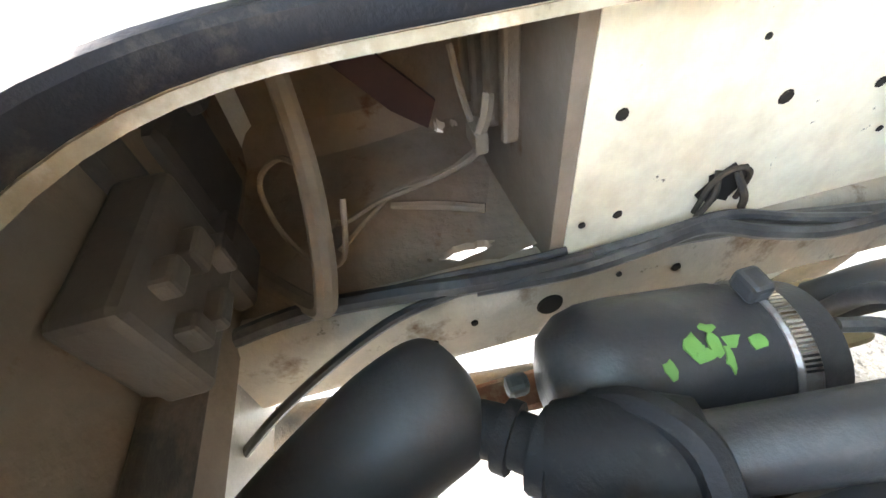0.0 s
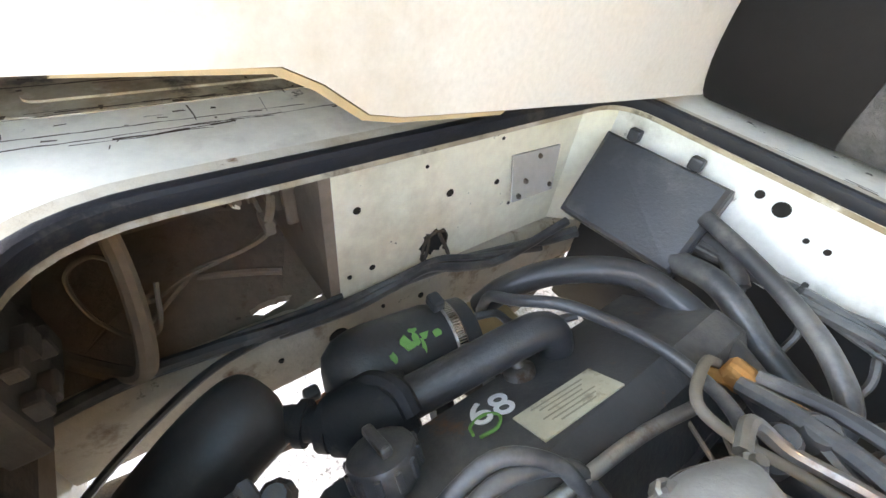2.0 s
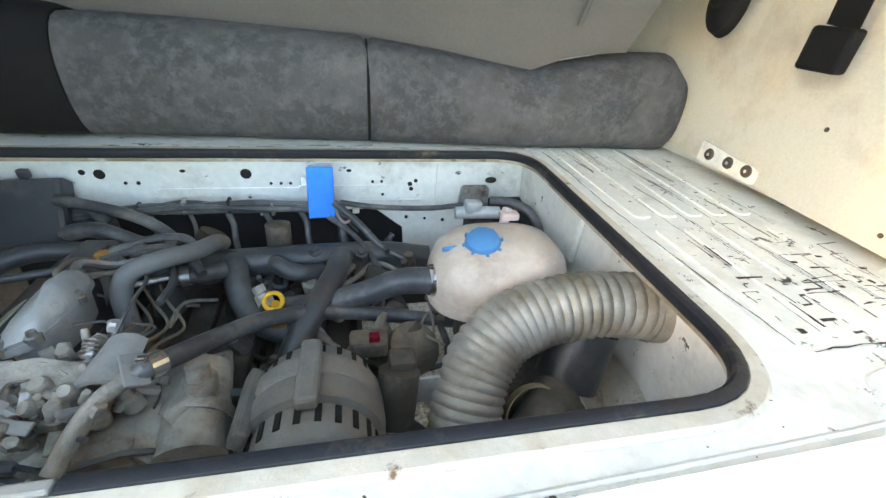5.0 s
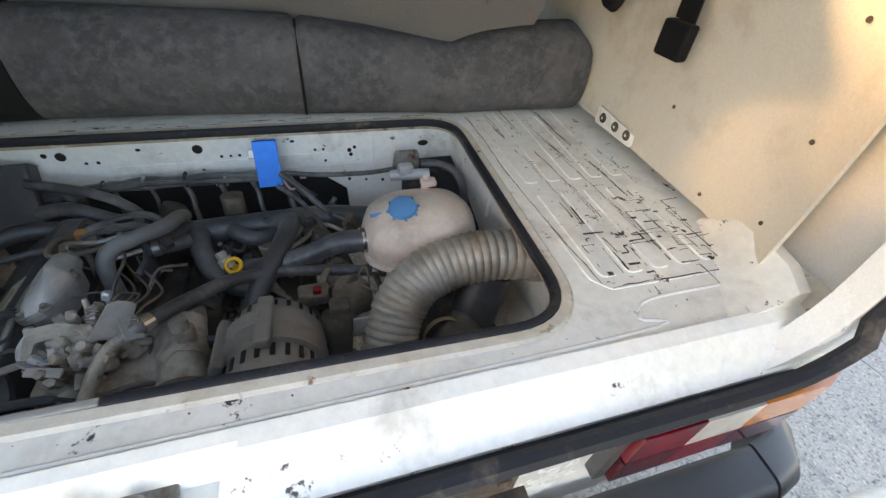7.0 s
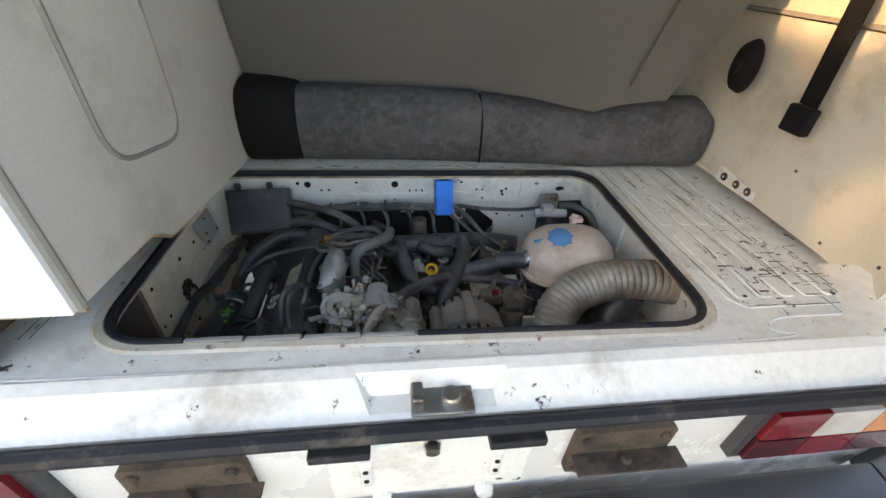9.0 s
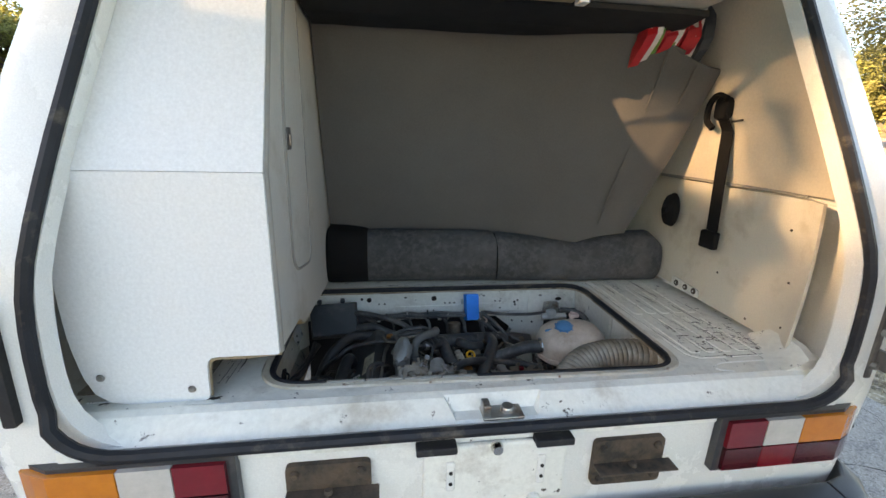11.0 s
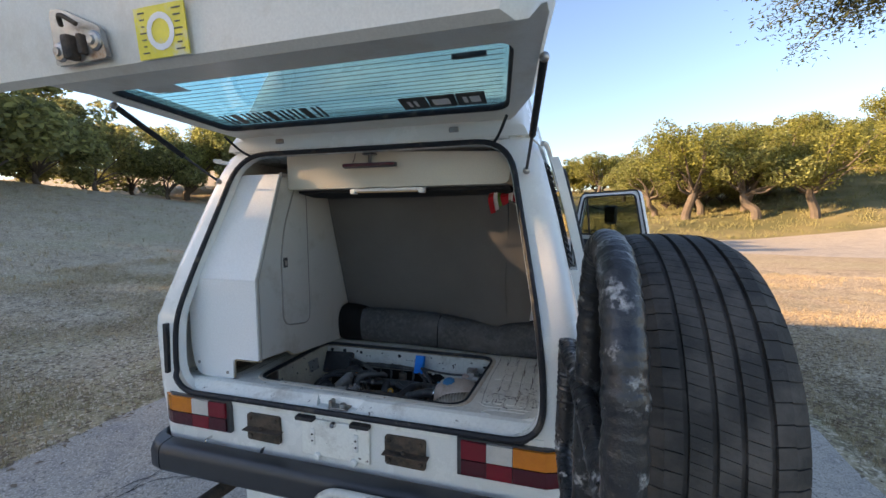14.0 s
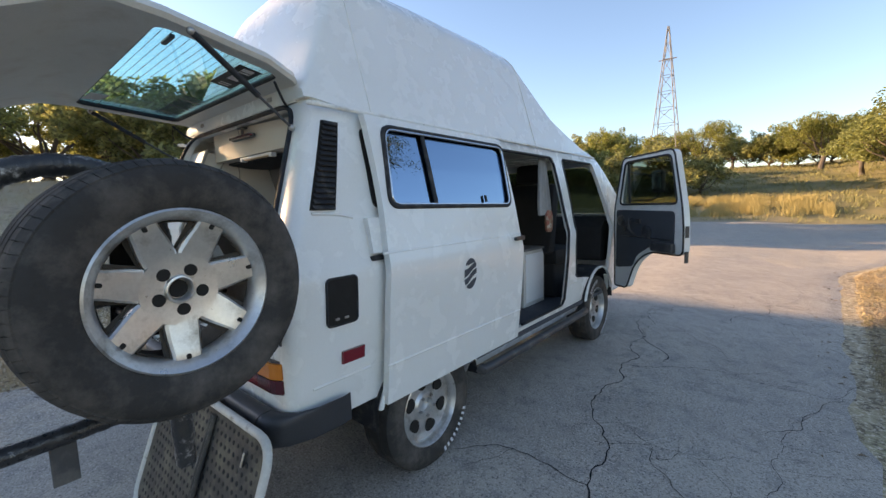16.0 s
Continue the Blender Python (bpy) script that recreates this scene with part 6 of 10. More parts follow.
box(bm, (-0.440, 0.50, 0.600), (0.06, 0.07, 0.012), 0.005, pose(0, 0, 0))
part("heat_shield", bm, M["wood"], engine, "tan corroded shield")

# big coolant hoses over the cover
for pts, r, nm, mm in (
    ([(-0.43, 0.47, 0.65), (-0.413, 0.487, 0.690), (-0.385, 0.525, 0.722), (-0.34, 0.575, 0.737), (-0.295, 0.600, 0.730), (-0.24, 0.595, 0.726), (-0.195, 0.572, 0.728), (-0.15, 0.560, 0.722)], 0.0150, "coolant_hose", "hose"),
    ([(-0.42, 0.46, 0.66), (-0.405, 0.450, 0.705), (-0.370, 0.440, 0.742), (-0.329, 0.462, 0.763), (-0.276, 0.500, 0.754), (-0.239, 0.508, 0.754), (-0.200, 0.495, 0.762), (-0.174, 0.472, 0.760), (-0.160, 0.440, 0.740)], 0.0058, "fuel_hose", "hose"),
    ([(-0.225, 0.545, 0.745), (-0.231, 0.515, 0.764), (-0.218, 0.462, 0.778), (-0.189, 0.466, 0.771), (-0.155, 0.488, 0.762), (-0.115, 0.505, 0.757)], 0.0042, "vacuum_hose", "dusty_hose"),
    ([(-0.33, 0.690, 0.775), (-0.28, 0.675, 0.772), (-0.22, 0.655, 0.765), (-0.17, 0.63, 0.755), (-0.135, 0.605, 0.735), (-0.13, 0.58, 0.705)], 0.0095, "coolant_hose", "hose"),
    ([(-0.33, 0.67, 0.72), (-0.27, 0.655, 0.735), (-0.20, 0.64, 0.71), (-0.13, 0.62, 0.70)], 0.014, "coolant_hose", "hose"),
    ([(-0.055, 0.275, 0.785), (-0.048, 0.281, 0.786), (0.0, 0.345, 0.762), (0.045, 0.396, 0.737), (0.12, 0.425, 0.714), (0.21, 0.430, 0.693), (0.30, 0.425, 0.676)], 0.0110, "coolant_hose", "hose"),
    ([(0.275, 0.440, 0.748), (0.22, 0.452, 0.742), (0.17, 0.448, 0.728), (0.11, 0.445, 0.715), (0.05, 0.46, 0.70)], lambda s: 0.0215 - 0.005 * s, "tank_hose", "hose"),
    ([(0.43, 0.675, 0.765), (0.47, 0.665, 0.765), (0.505, 0.64, 0.755), (0.515, 0.60, 0.73), (0.50, 0.56, 0.70), (0.47, 0.52, 0.68)], 0.0095, "vent_hose", "hose"),
    ([(0.37, 0.672, 0.758), (0.30, 0.668, 0.755), (0.20, 0.664, 0.762), (0.13, 0.66, 0.775)], 0.0055, "vent_hose", "hose"),
    ([(0.12, 0.66, 0.775), (0.16, 0.63, 0.75), (0.20, 0.60, 0.715), (0.25, 0.565, 0.700)], 0.0065, "wiring_loom", "hose"),
    ([(0.11, 0.65, 0.75), (0.15, 0.62, 0.73), (0.18, 0.58, 0.71), (0.20, 0.54, 0.69)], 0.0050, "wiring_loom", "hose"),
    ([(-0.262, 0.255, 0.700), (-0.268, 0.275, 0.745), (-0.268, 0.318, 0.776), (-0.246, 0.350, 0.772), (-0.226, 0.362, 0.755)], 0.0055, "fuel_hose", "hose"),
    ([(-0.240, 0.235, 0.700), (-0.248, 0.255, 0.740), (-0.258, 0.310, 0.770), (-0.240, 0.360, 0.764), (-0.215, 0.375, 0.745)], 0.0055, "fuel_hose", "hose"),
    ([(-0.235, 0.265, 0.705), (-0.238, 0.300, 0.735), (-0.232, 0.350, 0.755), (-0.226, 0.42, 0.762), (-0.215, 0.48, 0.755)], 0.0050, "fuel_hose", "steel"),
    ([(0.05, 0.19, 0.66), (0.03, 0.24, 0.70), (0.0, 0.27, 0.70), (-0.03, 0.30, 0.70)], 0.012, "oil_hose", "hose"),
):
    bm = new_bm()
    tube(bm, pts, r, 12)
    part(nm, bm, M[mm], engine, "dusty black rubber hose", smooth=True)
for p, q, r in (((-0.052, 0.278, 0.787), (-0.043, 0.290, 0.783), 0.0130), ((0.272, 0.428, 0.681), (0.284, 0.427, 0.679), 0.0130), ((0.262, 0.441, 0.750), (0.274, 0.440, 0.748), 0.0240), ((-0.17, 0.585, 0.723), (-0.155, 0.578, 0.720), 0.0185)):
    bm = new_bm()
    cyl(bm, p, q, r, 18)
    box(bm, (p[0], p[1], p[2] + r), (0.010, 0.007, 0.007), 0.002)
    part("hose_clamp", bm, M["chrome"], engine, "bright hose clamp")

# intake manifold with bent runners
bm = new_bm()
tube(bm, [(-0.15, 0.575, 0.700), (-0.06, 0.572, 0.708), (0.06, 0.585, 0.704), (0.20, 0.605, 0.692), (0.29, 0.602, 0.680)], 0.025, 18)
mani = part("intake_manifold", bm, M["blackmetal"], engine, "dusty black intake manifold", smooth=True)
for pts, r in (
    ([(-0.045, 0.575, 0.708), (-0.036, 0.545, 0.720), (-0.028, 0.515, 0.708), (-0.014, 0.485, 0.685), (0.015, 0.460, 0.668), (0.055, 0.445, 0.658)], 0.0195),
    ([(0.132, 0.595, 0.698), (0.130, 0.550, 0.724), (0.122, 0.490, 0.736), (0.096, 0.430, 0.724), (0.068, 0.385, 0.695), (0.045, 0.350, 0.64)], 0.0185),
    ([(0.020, 0.585, 0.704), (0.030, 0.550, 0.716), (0.062, 0.535, 0.708), (0.100, 0.548, 0.700)], 0.0150),
):
    bm = new_bm()
    tube(bm, pts, r, 16, 8)
    part("runner", bm, M["blackmetal"], mani, smooth=True)
bm = new_bm()  # coolant outlet with its branch
cyl(bm, (-0.128, 0.505, 0.67), (-0.129, 0.525, 0.742), 0.021, 18)
lathe(bm, [(0, 0.016), (0.012, 0.014), (0.019, 0.008), (0.0235, 0.0), (0.0235, -0.010)], 18, pose(-0.129, 0.526, 0.745, -15))
tube(bm, [(-0.125, 0.515, 0.728), (-0.105, 0.505, 0.735), (-0.070, 0.510, 0.735), (-0.045, 0.525, 0.730)], 0.0135, 12)
part("coolant_outlet", bm, M["blackmetal"], engine, smooth=True)
bm = new_bm()
cyl(bm, (-0.098, 0.505, 0.735), (-0.086, 0.507, 0.735), 0.0155, 14)
cyl(bm, (-0.165, 0.470, 0.745), (-0.110, 0.495, 0.742), 0.0045, 8)
pieces("hose_clamp", bm, M["steel"], engine, smooth=True)
for x, y in ((0.0, 0.565), (0.165, 0.552), (-0.10, 0.570), (0.085, 0.566)):
    bm = new_bm()
    lathe(bm, [(0, 0.010), (0.006, 0.010), (0.008, 0.005), (0.012, 0.004), (0.012, -0.01)], 8, pose(x, y + 0.012, 0.722, 20))
    part("bolt", bm, M["blackmetal"], mani)
bm = new_bm()
tube(bm, [(-0.10, 0.61, 0.65), (-0.10, 0.625, 0.705), (-0.085, 0.635, 0.735)], 0.022, 14)
tube(bm, [(0.02, 0.625, 0.66), (0.02, 0.635, 0.715), (0.02, 0.640, 0.745)], 0.022, 14)
tube(bm, [(0.18, 0.50, 0.66), (0.185, 0.52, 0.70), (0.19, 0.525, 0.715)], 0.018, 14)
pieces("water_pipe", bm, M["grime"], engine, smooth=True)

# fuel pump cluster: castings, levers, springs, unions
pump = part("injection_pump", (lambda b: (box(b, (-0.130, 0.290, 0.690), (0.120, 0.120, 0.085), 0.014), box(b, (-0.110, 0.255, 0.712), (0.10, 0.07, 0.05), 0.014), cyl(b, (-0.075, 0.235, 0.700), (-0.050, 0.300, 0.710), 0.032, 18), b)[3])(new_bm()), M["cast"], engine, "dusty cast aluminium injection pump", smooth=True)
bm = new_bm()
flange = rounded([(-0.201, 0.318), (-0.164, 0.322), (-0.146, 0.372), (-0.155, 0.426), (-0.184, 0.445), (-0.203, 0.400)], 0.012, 4)
mid = Vector((-0.176, 0.378))


def dome_z(x, y):
    return 0.791 + 0.30 * (x + 0.176) + 0.02 * (y - 0.378)


loft(bm, [[(mid.x + (x - mid.x) * s, mid.y + (y - mid.y) * s, dome_z(x, y) + h) for x, y in flange] for s, h in ((0.80, -0.045), (0.86, -0.010), (1.0, -0.009), (1.0, 0.0), (0.985, 0.0005), (0.98, -0.003), (0.955, -0.003), (0.955, 0.004), (0.90, 0.007), (0.82, 0.014), (0.66, 0.021), (0.42, 0.025), (0.15, 0.026))])
dome = part("pump_dome", bm, M["dull_alu"], pump, "domed bright aluminium cover", smooth=True)
for x, y in ((-0.195, 0.325), (-0.167, 0.328), (-0.150, 0.382), (-0.178, 0.438), (-0.199, 0.385)):
    bm = new_bm()
    lathe(bm, [(0, 0.009), (0.004, 0.009), (0.005, 0.004), (0.0075, 0.003), (0.0075, -0.006)], 8, pose(x, y, dome_z(x, y) + 0.001))
    part("screw", bm, M["steel"], dome)
bm = new_bm()
tube(bm, [(-0.185, 0.440, 0.792), (-0.190, 0.468, 0.790), (-0.165, 0.488, 0.772), (-0.125, 0.505, 0.770), (-0.09, 0.52, 0.765)], 0.0055, 8)
part("boost_pipe", bm, M["steel"], dome, smooth=True)


def spring(c, axis_m, r, length, turns, wire):
    bm = new_bm()
    pts = [axis_m @ Vector((r * math.cos(2 * math.pi * turns * t), r * math.sin(2 * math.pi * turns * t), length * t)) for t in (k / (turns * 8) for k in range(turns * 8 + 1))]
    tube(bm, [Vector(c) + p for p in pts], wire, 5, 0)
    return bm


for c, rx_, ry_, r, L, w in (((-0.118, 0.300, 0.772), -50, 10, 0.0065, 0.030, 0.0013), ((-0.150, 0.262, 0.758), 60, -30, 0.006, 0.028, 0.0012), ((-0.085, 0.322, 0.765), 80, 60, 0.006, 0.03, 0.0012)):
    part("return_spring", spring(c, pose(0, 0, 0, rx_, ry_, 0), r, L, 7, w), M["steel"], pump, smooth=True)
bm = new_bm()  # curved throttle lever plate
prism(bm, rounded([(-0.045, 0.000), (-0.040, 0.020), (-0.010, 0.026), (0.030, 0.018), (0.052, 0.022), (0.054, -0.006), (0.022, -0.012), (0.0, 0.002), (-0.030, -0.002), (-0.034, -0.030), (-0.044, -0.028)], 0.005, 2), -0.003, 0.003, "z", Matrix.Translation((-0.142, 0.283, 0.780)) @ Matrix.Rotation(radians(24), 4, "X") @ Matrix.Rotation(radians(12), 4, "Y") @ Matrix.Scale(0.82, 4))
part("throttle_lever", bm, M["cast"], pump, "pale curved throttle lever")
bm = new_bm()
tube(bm, [(-0.148, 0.300, 0.784), (-0.178, 0.299, 0.780), (-0.187, 0.280, 0.774), (-0.180, 0.262, 0.766), (-0.162, 0.258, 0.760), (-0.158, 0.262, 0.748)], 0.0052, 5, 4)
part("hook_lever", bm, M["alu"], pump, "pale hooked stop lever")
part("return_spring", spring((-0.148, 0.268, 0.764), pose(0, 0, 0, -70, 0, -40), 0.0075, 0.034, 9, 0.0014), M["cast"], pump, smooth=True)
bm = new_bm()
tube(bm, [(-0.060, 0.590, 0.740), (-0.058, 0.555, 0.762), (-0.066, 0.505, 0.780), (-0.095, 0.466, 0.792), (-0.124, 0.444, 0.790), (-0.137, 0.430, 0.768), (-0.134, 0.415, 0.715)], 0.0125, 12)
part("boost_hose", bm, M["grey_hose"], pump, "grey boost hose", smooth=True)
bm = new_bm()
cyl(bm, (-0.020, 0.232, 0.700), (-0.030, 0.330, 0.722), 0.034, 20)
lathe(bm, [(0.036, -0.006), (0.038, -0.006), (0.038, 0.006), (0.036, 0.006)], 20, pose(-0.024, 0.275, 0.710, -78), closed=True)
part("drive_housing", bm, M["cast"], pump, "dusty brown drive housing", smooth=True)
bm = new_bm()  # folded bright cover
rings = []
for k in range(7):
    a = math.pi * (0.10 + 0.13 * k)
    rings.append([(-0.088 + 0.026 * math.cos(a), 0.262, 0.775 + 0.020 * math.sin(a)), (-0.082 + 0.020 * math.cos(a), 0.318, 0.784 + 0.016 * math.sin(a)), (-0.082 + 0.018 * math.cos(a), 0.318, 0.782 + 0.013 * math.sin(a)), (-0.088 + 0.024 * math.cos(a), 0.262, 0.773 + 0.017 * math.sin(a))])
loft(bm, rings)
part("linkage_cover", bm, M["dull_alu"], pump, "bright folded linkage cover", smooth=True)
rr = random.Random(11)
for k in range(150):  # bosses, lugs and small castings
    a = rr.uniform(0, 2 * math.pi)
    x, y = -0.125 + 0.070 * math.cos(a) * rr.uniform(0.2, 1), 0.285 + 0.062 * math.sin(a) * rr.uniform(0.2, 1)
    z = 0.750 + rr.uniform(-0.010, 0.026) - 0.16 * abs(x + 0.125)
    bm = new_bm()
    m = pose(x, y, z, rr.uniform(-40, 40), rr.uniform(-40, 40), rr.uniform(0, 180))
    if k % 3 == 0:
        box(bm, (0, 0, 0), (rr.uniform(0.010, 0.032), rr.uniform(0.004, 0.014), rr.uniform(0.004, 0.016)), 0.0015, m)
        part("casting", bm, (M["cast"], M["alu"], M["grime"])[rr.choice((0, 0, 0, 1, 2))], pump)
    elif k % 3 == 1:
        r, h = rr.uniform(0.0035, 0.008), rr.uniform(0.008, 0.020)
        lathe(bm, [(0, h), (r * 0.8, h), (r, h * 0.85), (r, h * 0.4), (r * 0.7, h * 0.35), (r * 0.7, -0.02)], 6, m)
        part("union_nut", bm, M["alu"] if k % 2 else M["cast"], pump)
    else:
        r, h = rr.uniform(0.003, 0.009), rr.uniform(0.010, 0.026)
        lathe(bm, [(0, h), (r * 0.75, h), (r, h - 0.003), (r, h * 0.3), (r * 1.25, h * 0.25), (r * 1.25, -0.01), (0, -0.01)], 14, m)
        part("boss", bm, M["cast"], pump, smooth=True)
for c, s, rot in (((-0.165, 0.252, 0.764), (0.010, 0.050, 0.005), (15, 10, 60)), ((-0.190, 0.266, 0.762), (0.048, 0.010, 0.005), (0, 12, 30)), ((-0.150, 0.240, 0.772), (0.044, 0.012, 0.004), (20, 0, -15)), ((-0.060, 0.275, 0.790), (0.022, 0.040, 0.004), (10, 25, 30)), ((-0.100, 0.250, 0.770), (0.034, 0.010, 0.006), (0, 30, 45))):
    bm = new_bm()
    box(bm, (0, 0, 0), s, 0.0015, pose(*c, *rot))
    part("lever", bm, M["dull_alu"], pump)
for k in range(4):  # steel injector lines
    bm = new_bm()
    x = -0.150 + 0.018 * k
    tube(bm, [(x, 0.300, 0.745), (x + 0.02, 0.345, 0.752), (x + 0.03, 0.40, 0.742 - 0.004 * k), (x - 0.01, 0.46, 0.730), (x - 0.06, 0.50 + 0.02 * k, 0.715)], 0.0021, 6)
    part("injector_line", bm, M["dusty_hose"], pump, "thin steel injector pipe", smooth=True)
bm = new_bm()
tube(bm, [(-0.110, 0.205, 0.745), (-0.095, 0.240, 0.768), (-0.075, 0.262, 0.782), (-0.050, 0.279, 0.787)], 0.0085, 10)
part("metal_elbow", bm, M["cast"], pump, smooth=True)
bm = new_bm()
cyl(bm, (-0.015, 0.275, 0.70), (-0.015, 0.290, 0.755), 0.017, 14)
cyl(bm, (-0.015, 0.288, 0.750), (-0.015, 0.293, 0.770), 0.012, 12)
cyl(bm, (-0.04, 0.255, 0.735), (-0.02, 0.275, 0.740), 0.010, 10)
part("stop_solenoid", bm, M["cast"], pump, smooth=True)
bm = new_bm()
tube(bm, [(-0.15, 0.225, 0.735), (-0.11, 0.212, 0.740), (-0.06, 0.225, 0.735), (-0.03, 0.24, 0.70)], 0.003, 6)
tube(bm, [(-0.10, 0.33, 0.785), (-0.09, 0.36, 0.805), (-0.10, 0.42, 0.79), (-0.12, 0.47, 0.775), (-0.10, 0.53, 0.75)], 0.0022, 6)
tube(bm, [(-0.085, 0.40, 0.77), (-0.08, 0.44, 0.775), (-0.11, 0.50, 0.765), (-0.16, 0.53, 0.76)], 0.005, 6)
pieces("thin_cable", bm, M["hose"], engine, smooth=True)
for c, r in (((-0.165, 0.505, 0.750), 0.012), ((-0.150, 0.54, 0.745), 0.015), ((-0.11, 0.555, 0.745), 0.013)):
    bm = new_bm()
    lathe(bm, [(0, 0.03), (r * 0.7, 0.03), (r, 0.022), (r, 0.0), (r * 1.4, -0.004), (r * 1.4, -0.03)], 12, pose(*c, 25, -10))
    part("vacuum_valve", bm, M["blackmetal"], engine, smooth=True)
bm = new_bm()
box(bm, (-0.209, 0.547, 0.746), (0.024, 0.020, 0.024), 0.006)
cyl(bm, (-0.245, 0.53, 0.735), (-0.165, 0.56, 0.745), 0.0055, 8)
part("rusty_union", bm, M["orangerust"], engine, "orange rusty hose union")
bm = new_bm()
tube(bm, [(-0.205, 0.535, 0.750), (-0.165, 0.53, 0.765), (-0.12, 0.525, 0.772), (-0.085, 0.51, 0.77), (-0.06, 0.48, 0.755)], 0.0075, 8)
tube(bm, [(-0.20, 0.55, 0.755), (-0.15, 0.555, 0.770), (-0.10, 0.55, 0.775), (-0.07, 0.525, 0.765)], 0.0065, 8)
pieces("vacuum_hose", bm, M["hose"], engine, smooth=True)

rr = random.Random(37)
for k in range(9):  # fine wires and lines among the pump castings
    x, y = -0.125 + rr.uniform(-0.07, 0.07), 0.275 + rr.uniform(-0.05, 0.05)
    bm = new_bm()
    pts = [(x, y, 0.755)]
    for j in range(4):
        px, py, pz = pts[-1]
        pts.append((px + rr.uniform(-0.03, 0.03), py + rr.uniform(-0.02, 0.035), min(0.795, max(0.74, pz + rr.uniform(-0.015, 0.02)))))
    tube(bm, pts, rr.choice((0.0014, 0.002, 0.0026)), 6, 5)
    part("fine_line", bm, rr.choice((M["steel"], M["hose"], M["hose"])), pump, smooth=True)

# timing cover at the back
bm = new_bm()
TCV = Matrix.Translation((-0.225, 0.180, 0.722)) @ Matrix.Rotation(radians(10), 4, "Z") @ Matrix.Rotation(radians(5), 4, "Y")
rings = []
for x, h in ((-0.125, 0.0), (-0.115, 0.016), (-0.06, 0.024), (0.05, 0.020), (0.10, 0.004), (0.115, -0.012), (0.12, -0.03)):
    rings.append([(x, -0.035, -0.10), (x, -0.035, h - 0.012), (x, -0.028, h - 0.002), (x, 0.012, h), (x, 0.030, h - 0.004), (x, 0.036, h - 0.014), (x, 0.036, -0.10)])
vs = loft(bm, rings)
put(bm, vs, TCV)
tcov = part("timing_cover", bm, M["grey_cover"], engine, "black moulded timing belt cover")
bm = new_bm()
tube(bm, [TCV @ Vector(p) for p in ((-0.12, 0.034, 0.006), (-0.05, 0.036, 0.026), (0.05, 0.036, 0.022), (0.11, 0.036, 0.0))], 0.006, 6)
pieces("moulded_rib", bm, M["grey_cover"], tcov)
for k, x in enumerate((-0.10, -0.02, 0.085)):
    bm = new_bm()
    lathe(bm, [(0, 0.012), (0.007, 0.012), (0.009, 0.004), (0.013, 0.0)], 10, TCV @ pose(x, 0.045, 0.006))
    part("clip", bm, M["blackmetal"], tcov)
bm = new_bm()
for k in range(2):
    tube(bm, [(-0.145 + 0.02 * k, 0.205, 0.745), (-0.150 + 0.02 * k, 0.165, 0.715), (-0.16 + 0.02 * k, 0.14, 0.67)], 0.0028, 6)
pieces("cable_tie", bm, M["steel"], engine, smooth=True)
bm = new_bm()
tube(bm, [(-0.22, 0.215, 0.70), (-0.205, 0.235, 0.735), (-0.215, 0.26, 0.745), (-0.235, 0.25, 0.73), (-0.235, 0.22, 0.70)], 0.010, 8)
part("lifting_eye", bm, M["blackmetal"], engine, smooth=True)

# alternator
ALT = Matrix.Translation((0.100, 0.258, 0.690)) @ Matrix.Rotation(radians(-98), 4, "X") @ Matrix.Scale(1.14, 4)
bm = new_bm()
lathe(bm, [(0, -0.072), (0.030, -0.072), (0.052, -0.064), (0.060, -0.052), (0.060, -0.030), (0.067, -0.028), (0.069, -0.004), (0.067, 0.002), (0.069, 0.006), (0.069, 0.026), (0.062, 0.030), (0.060, 0.052), (0.050, 0.066), (0.030, 0.070), (0, 0.070)], 40, ALT)
alt = part("alternator", bm, M["casing"], engine, "dusty grey alternator with cooling slots", smooth=True)
for row, rr_, zz in ((0, 0.0605, -0.041), (1, 0.0605, 0.041)):
    for k in range(22):
        a = 2 * math.pi * k / 22
        bm = new_bm()
        box(bm, (rr_ - 0.0004, 0, zz), (0.002, 0.0058, 0.019), 0.0, ALT @ Matrix.Rotation(a, 4, "Z"))
        part("slot", bm, M["holes"], alt)
for a in (0.5, 2.6, 4.7, 3.7):
    bm = new_bm()
    box(bm, (0.070, 0, 0.0), (0.014, 0.020, 0.085), 0.004, ALT @ Matrix.Rotation(a, 4, "Z"))
    part("lug", bm, M["casing"], alt)
bm = new_bm()
cyl(bm, (0.19, 0.27, 0.66), (0.20, 0.30, 0.72), 0.026, 14)
box(bm, (0.205, 0.315, 0.715), (0.035, 0.03, 0.03), 0.006)
part("regulator", bm, M["grime"], alt, smooth=True)
bm = new_bm()
box(bm, (0.165, 0.355, 0.715), (0.05, 0.03, 0.03), 0.006)
part("connector", bm, M["grime"], engine)
bm = new_bm()
box(bm, (0.172, 0.345, 0.735), (0.014, 0.012, 0.010), 0.002)
part("red_connector", bm, M["red"], engine, "small red connector")
bm = new_bm()
cyl(bm, (0.20, 0.40, 0.62), (0.23, 0.36, 0.695), 0.038, 20)
part("dark_canister", bm, M["grime"], engine, smooth=True)
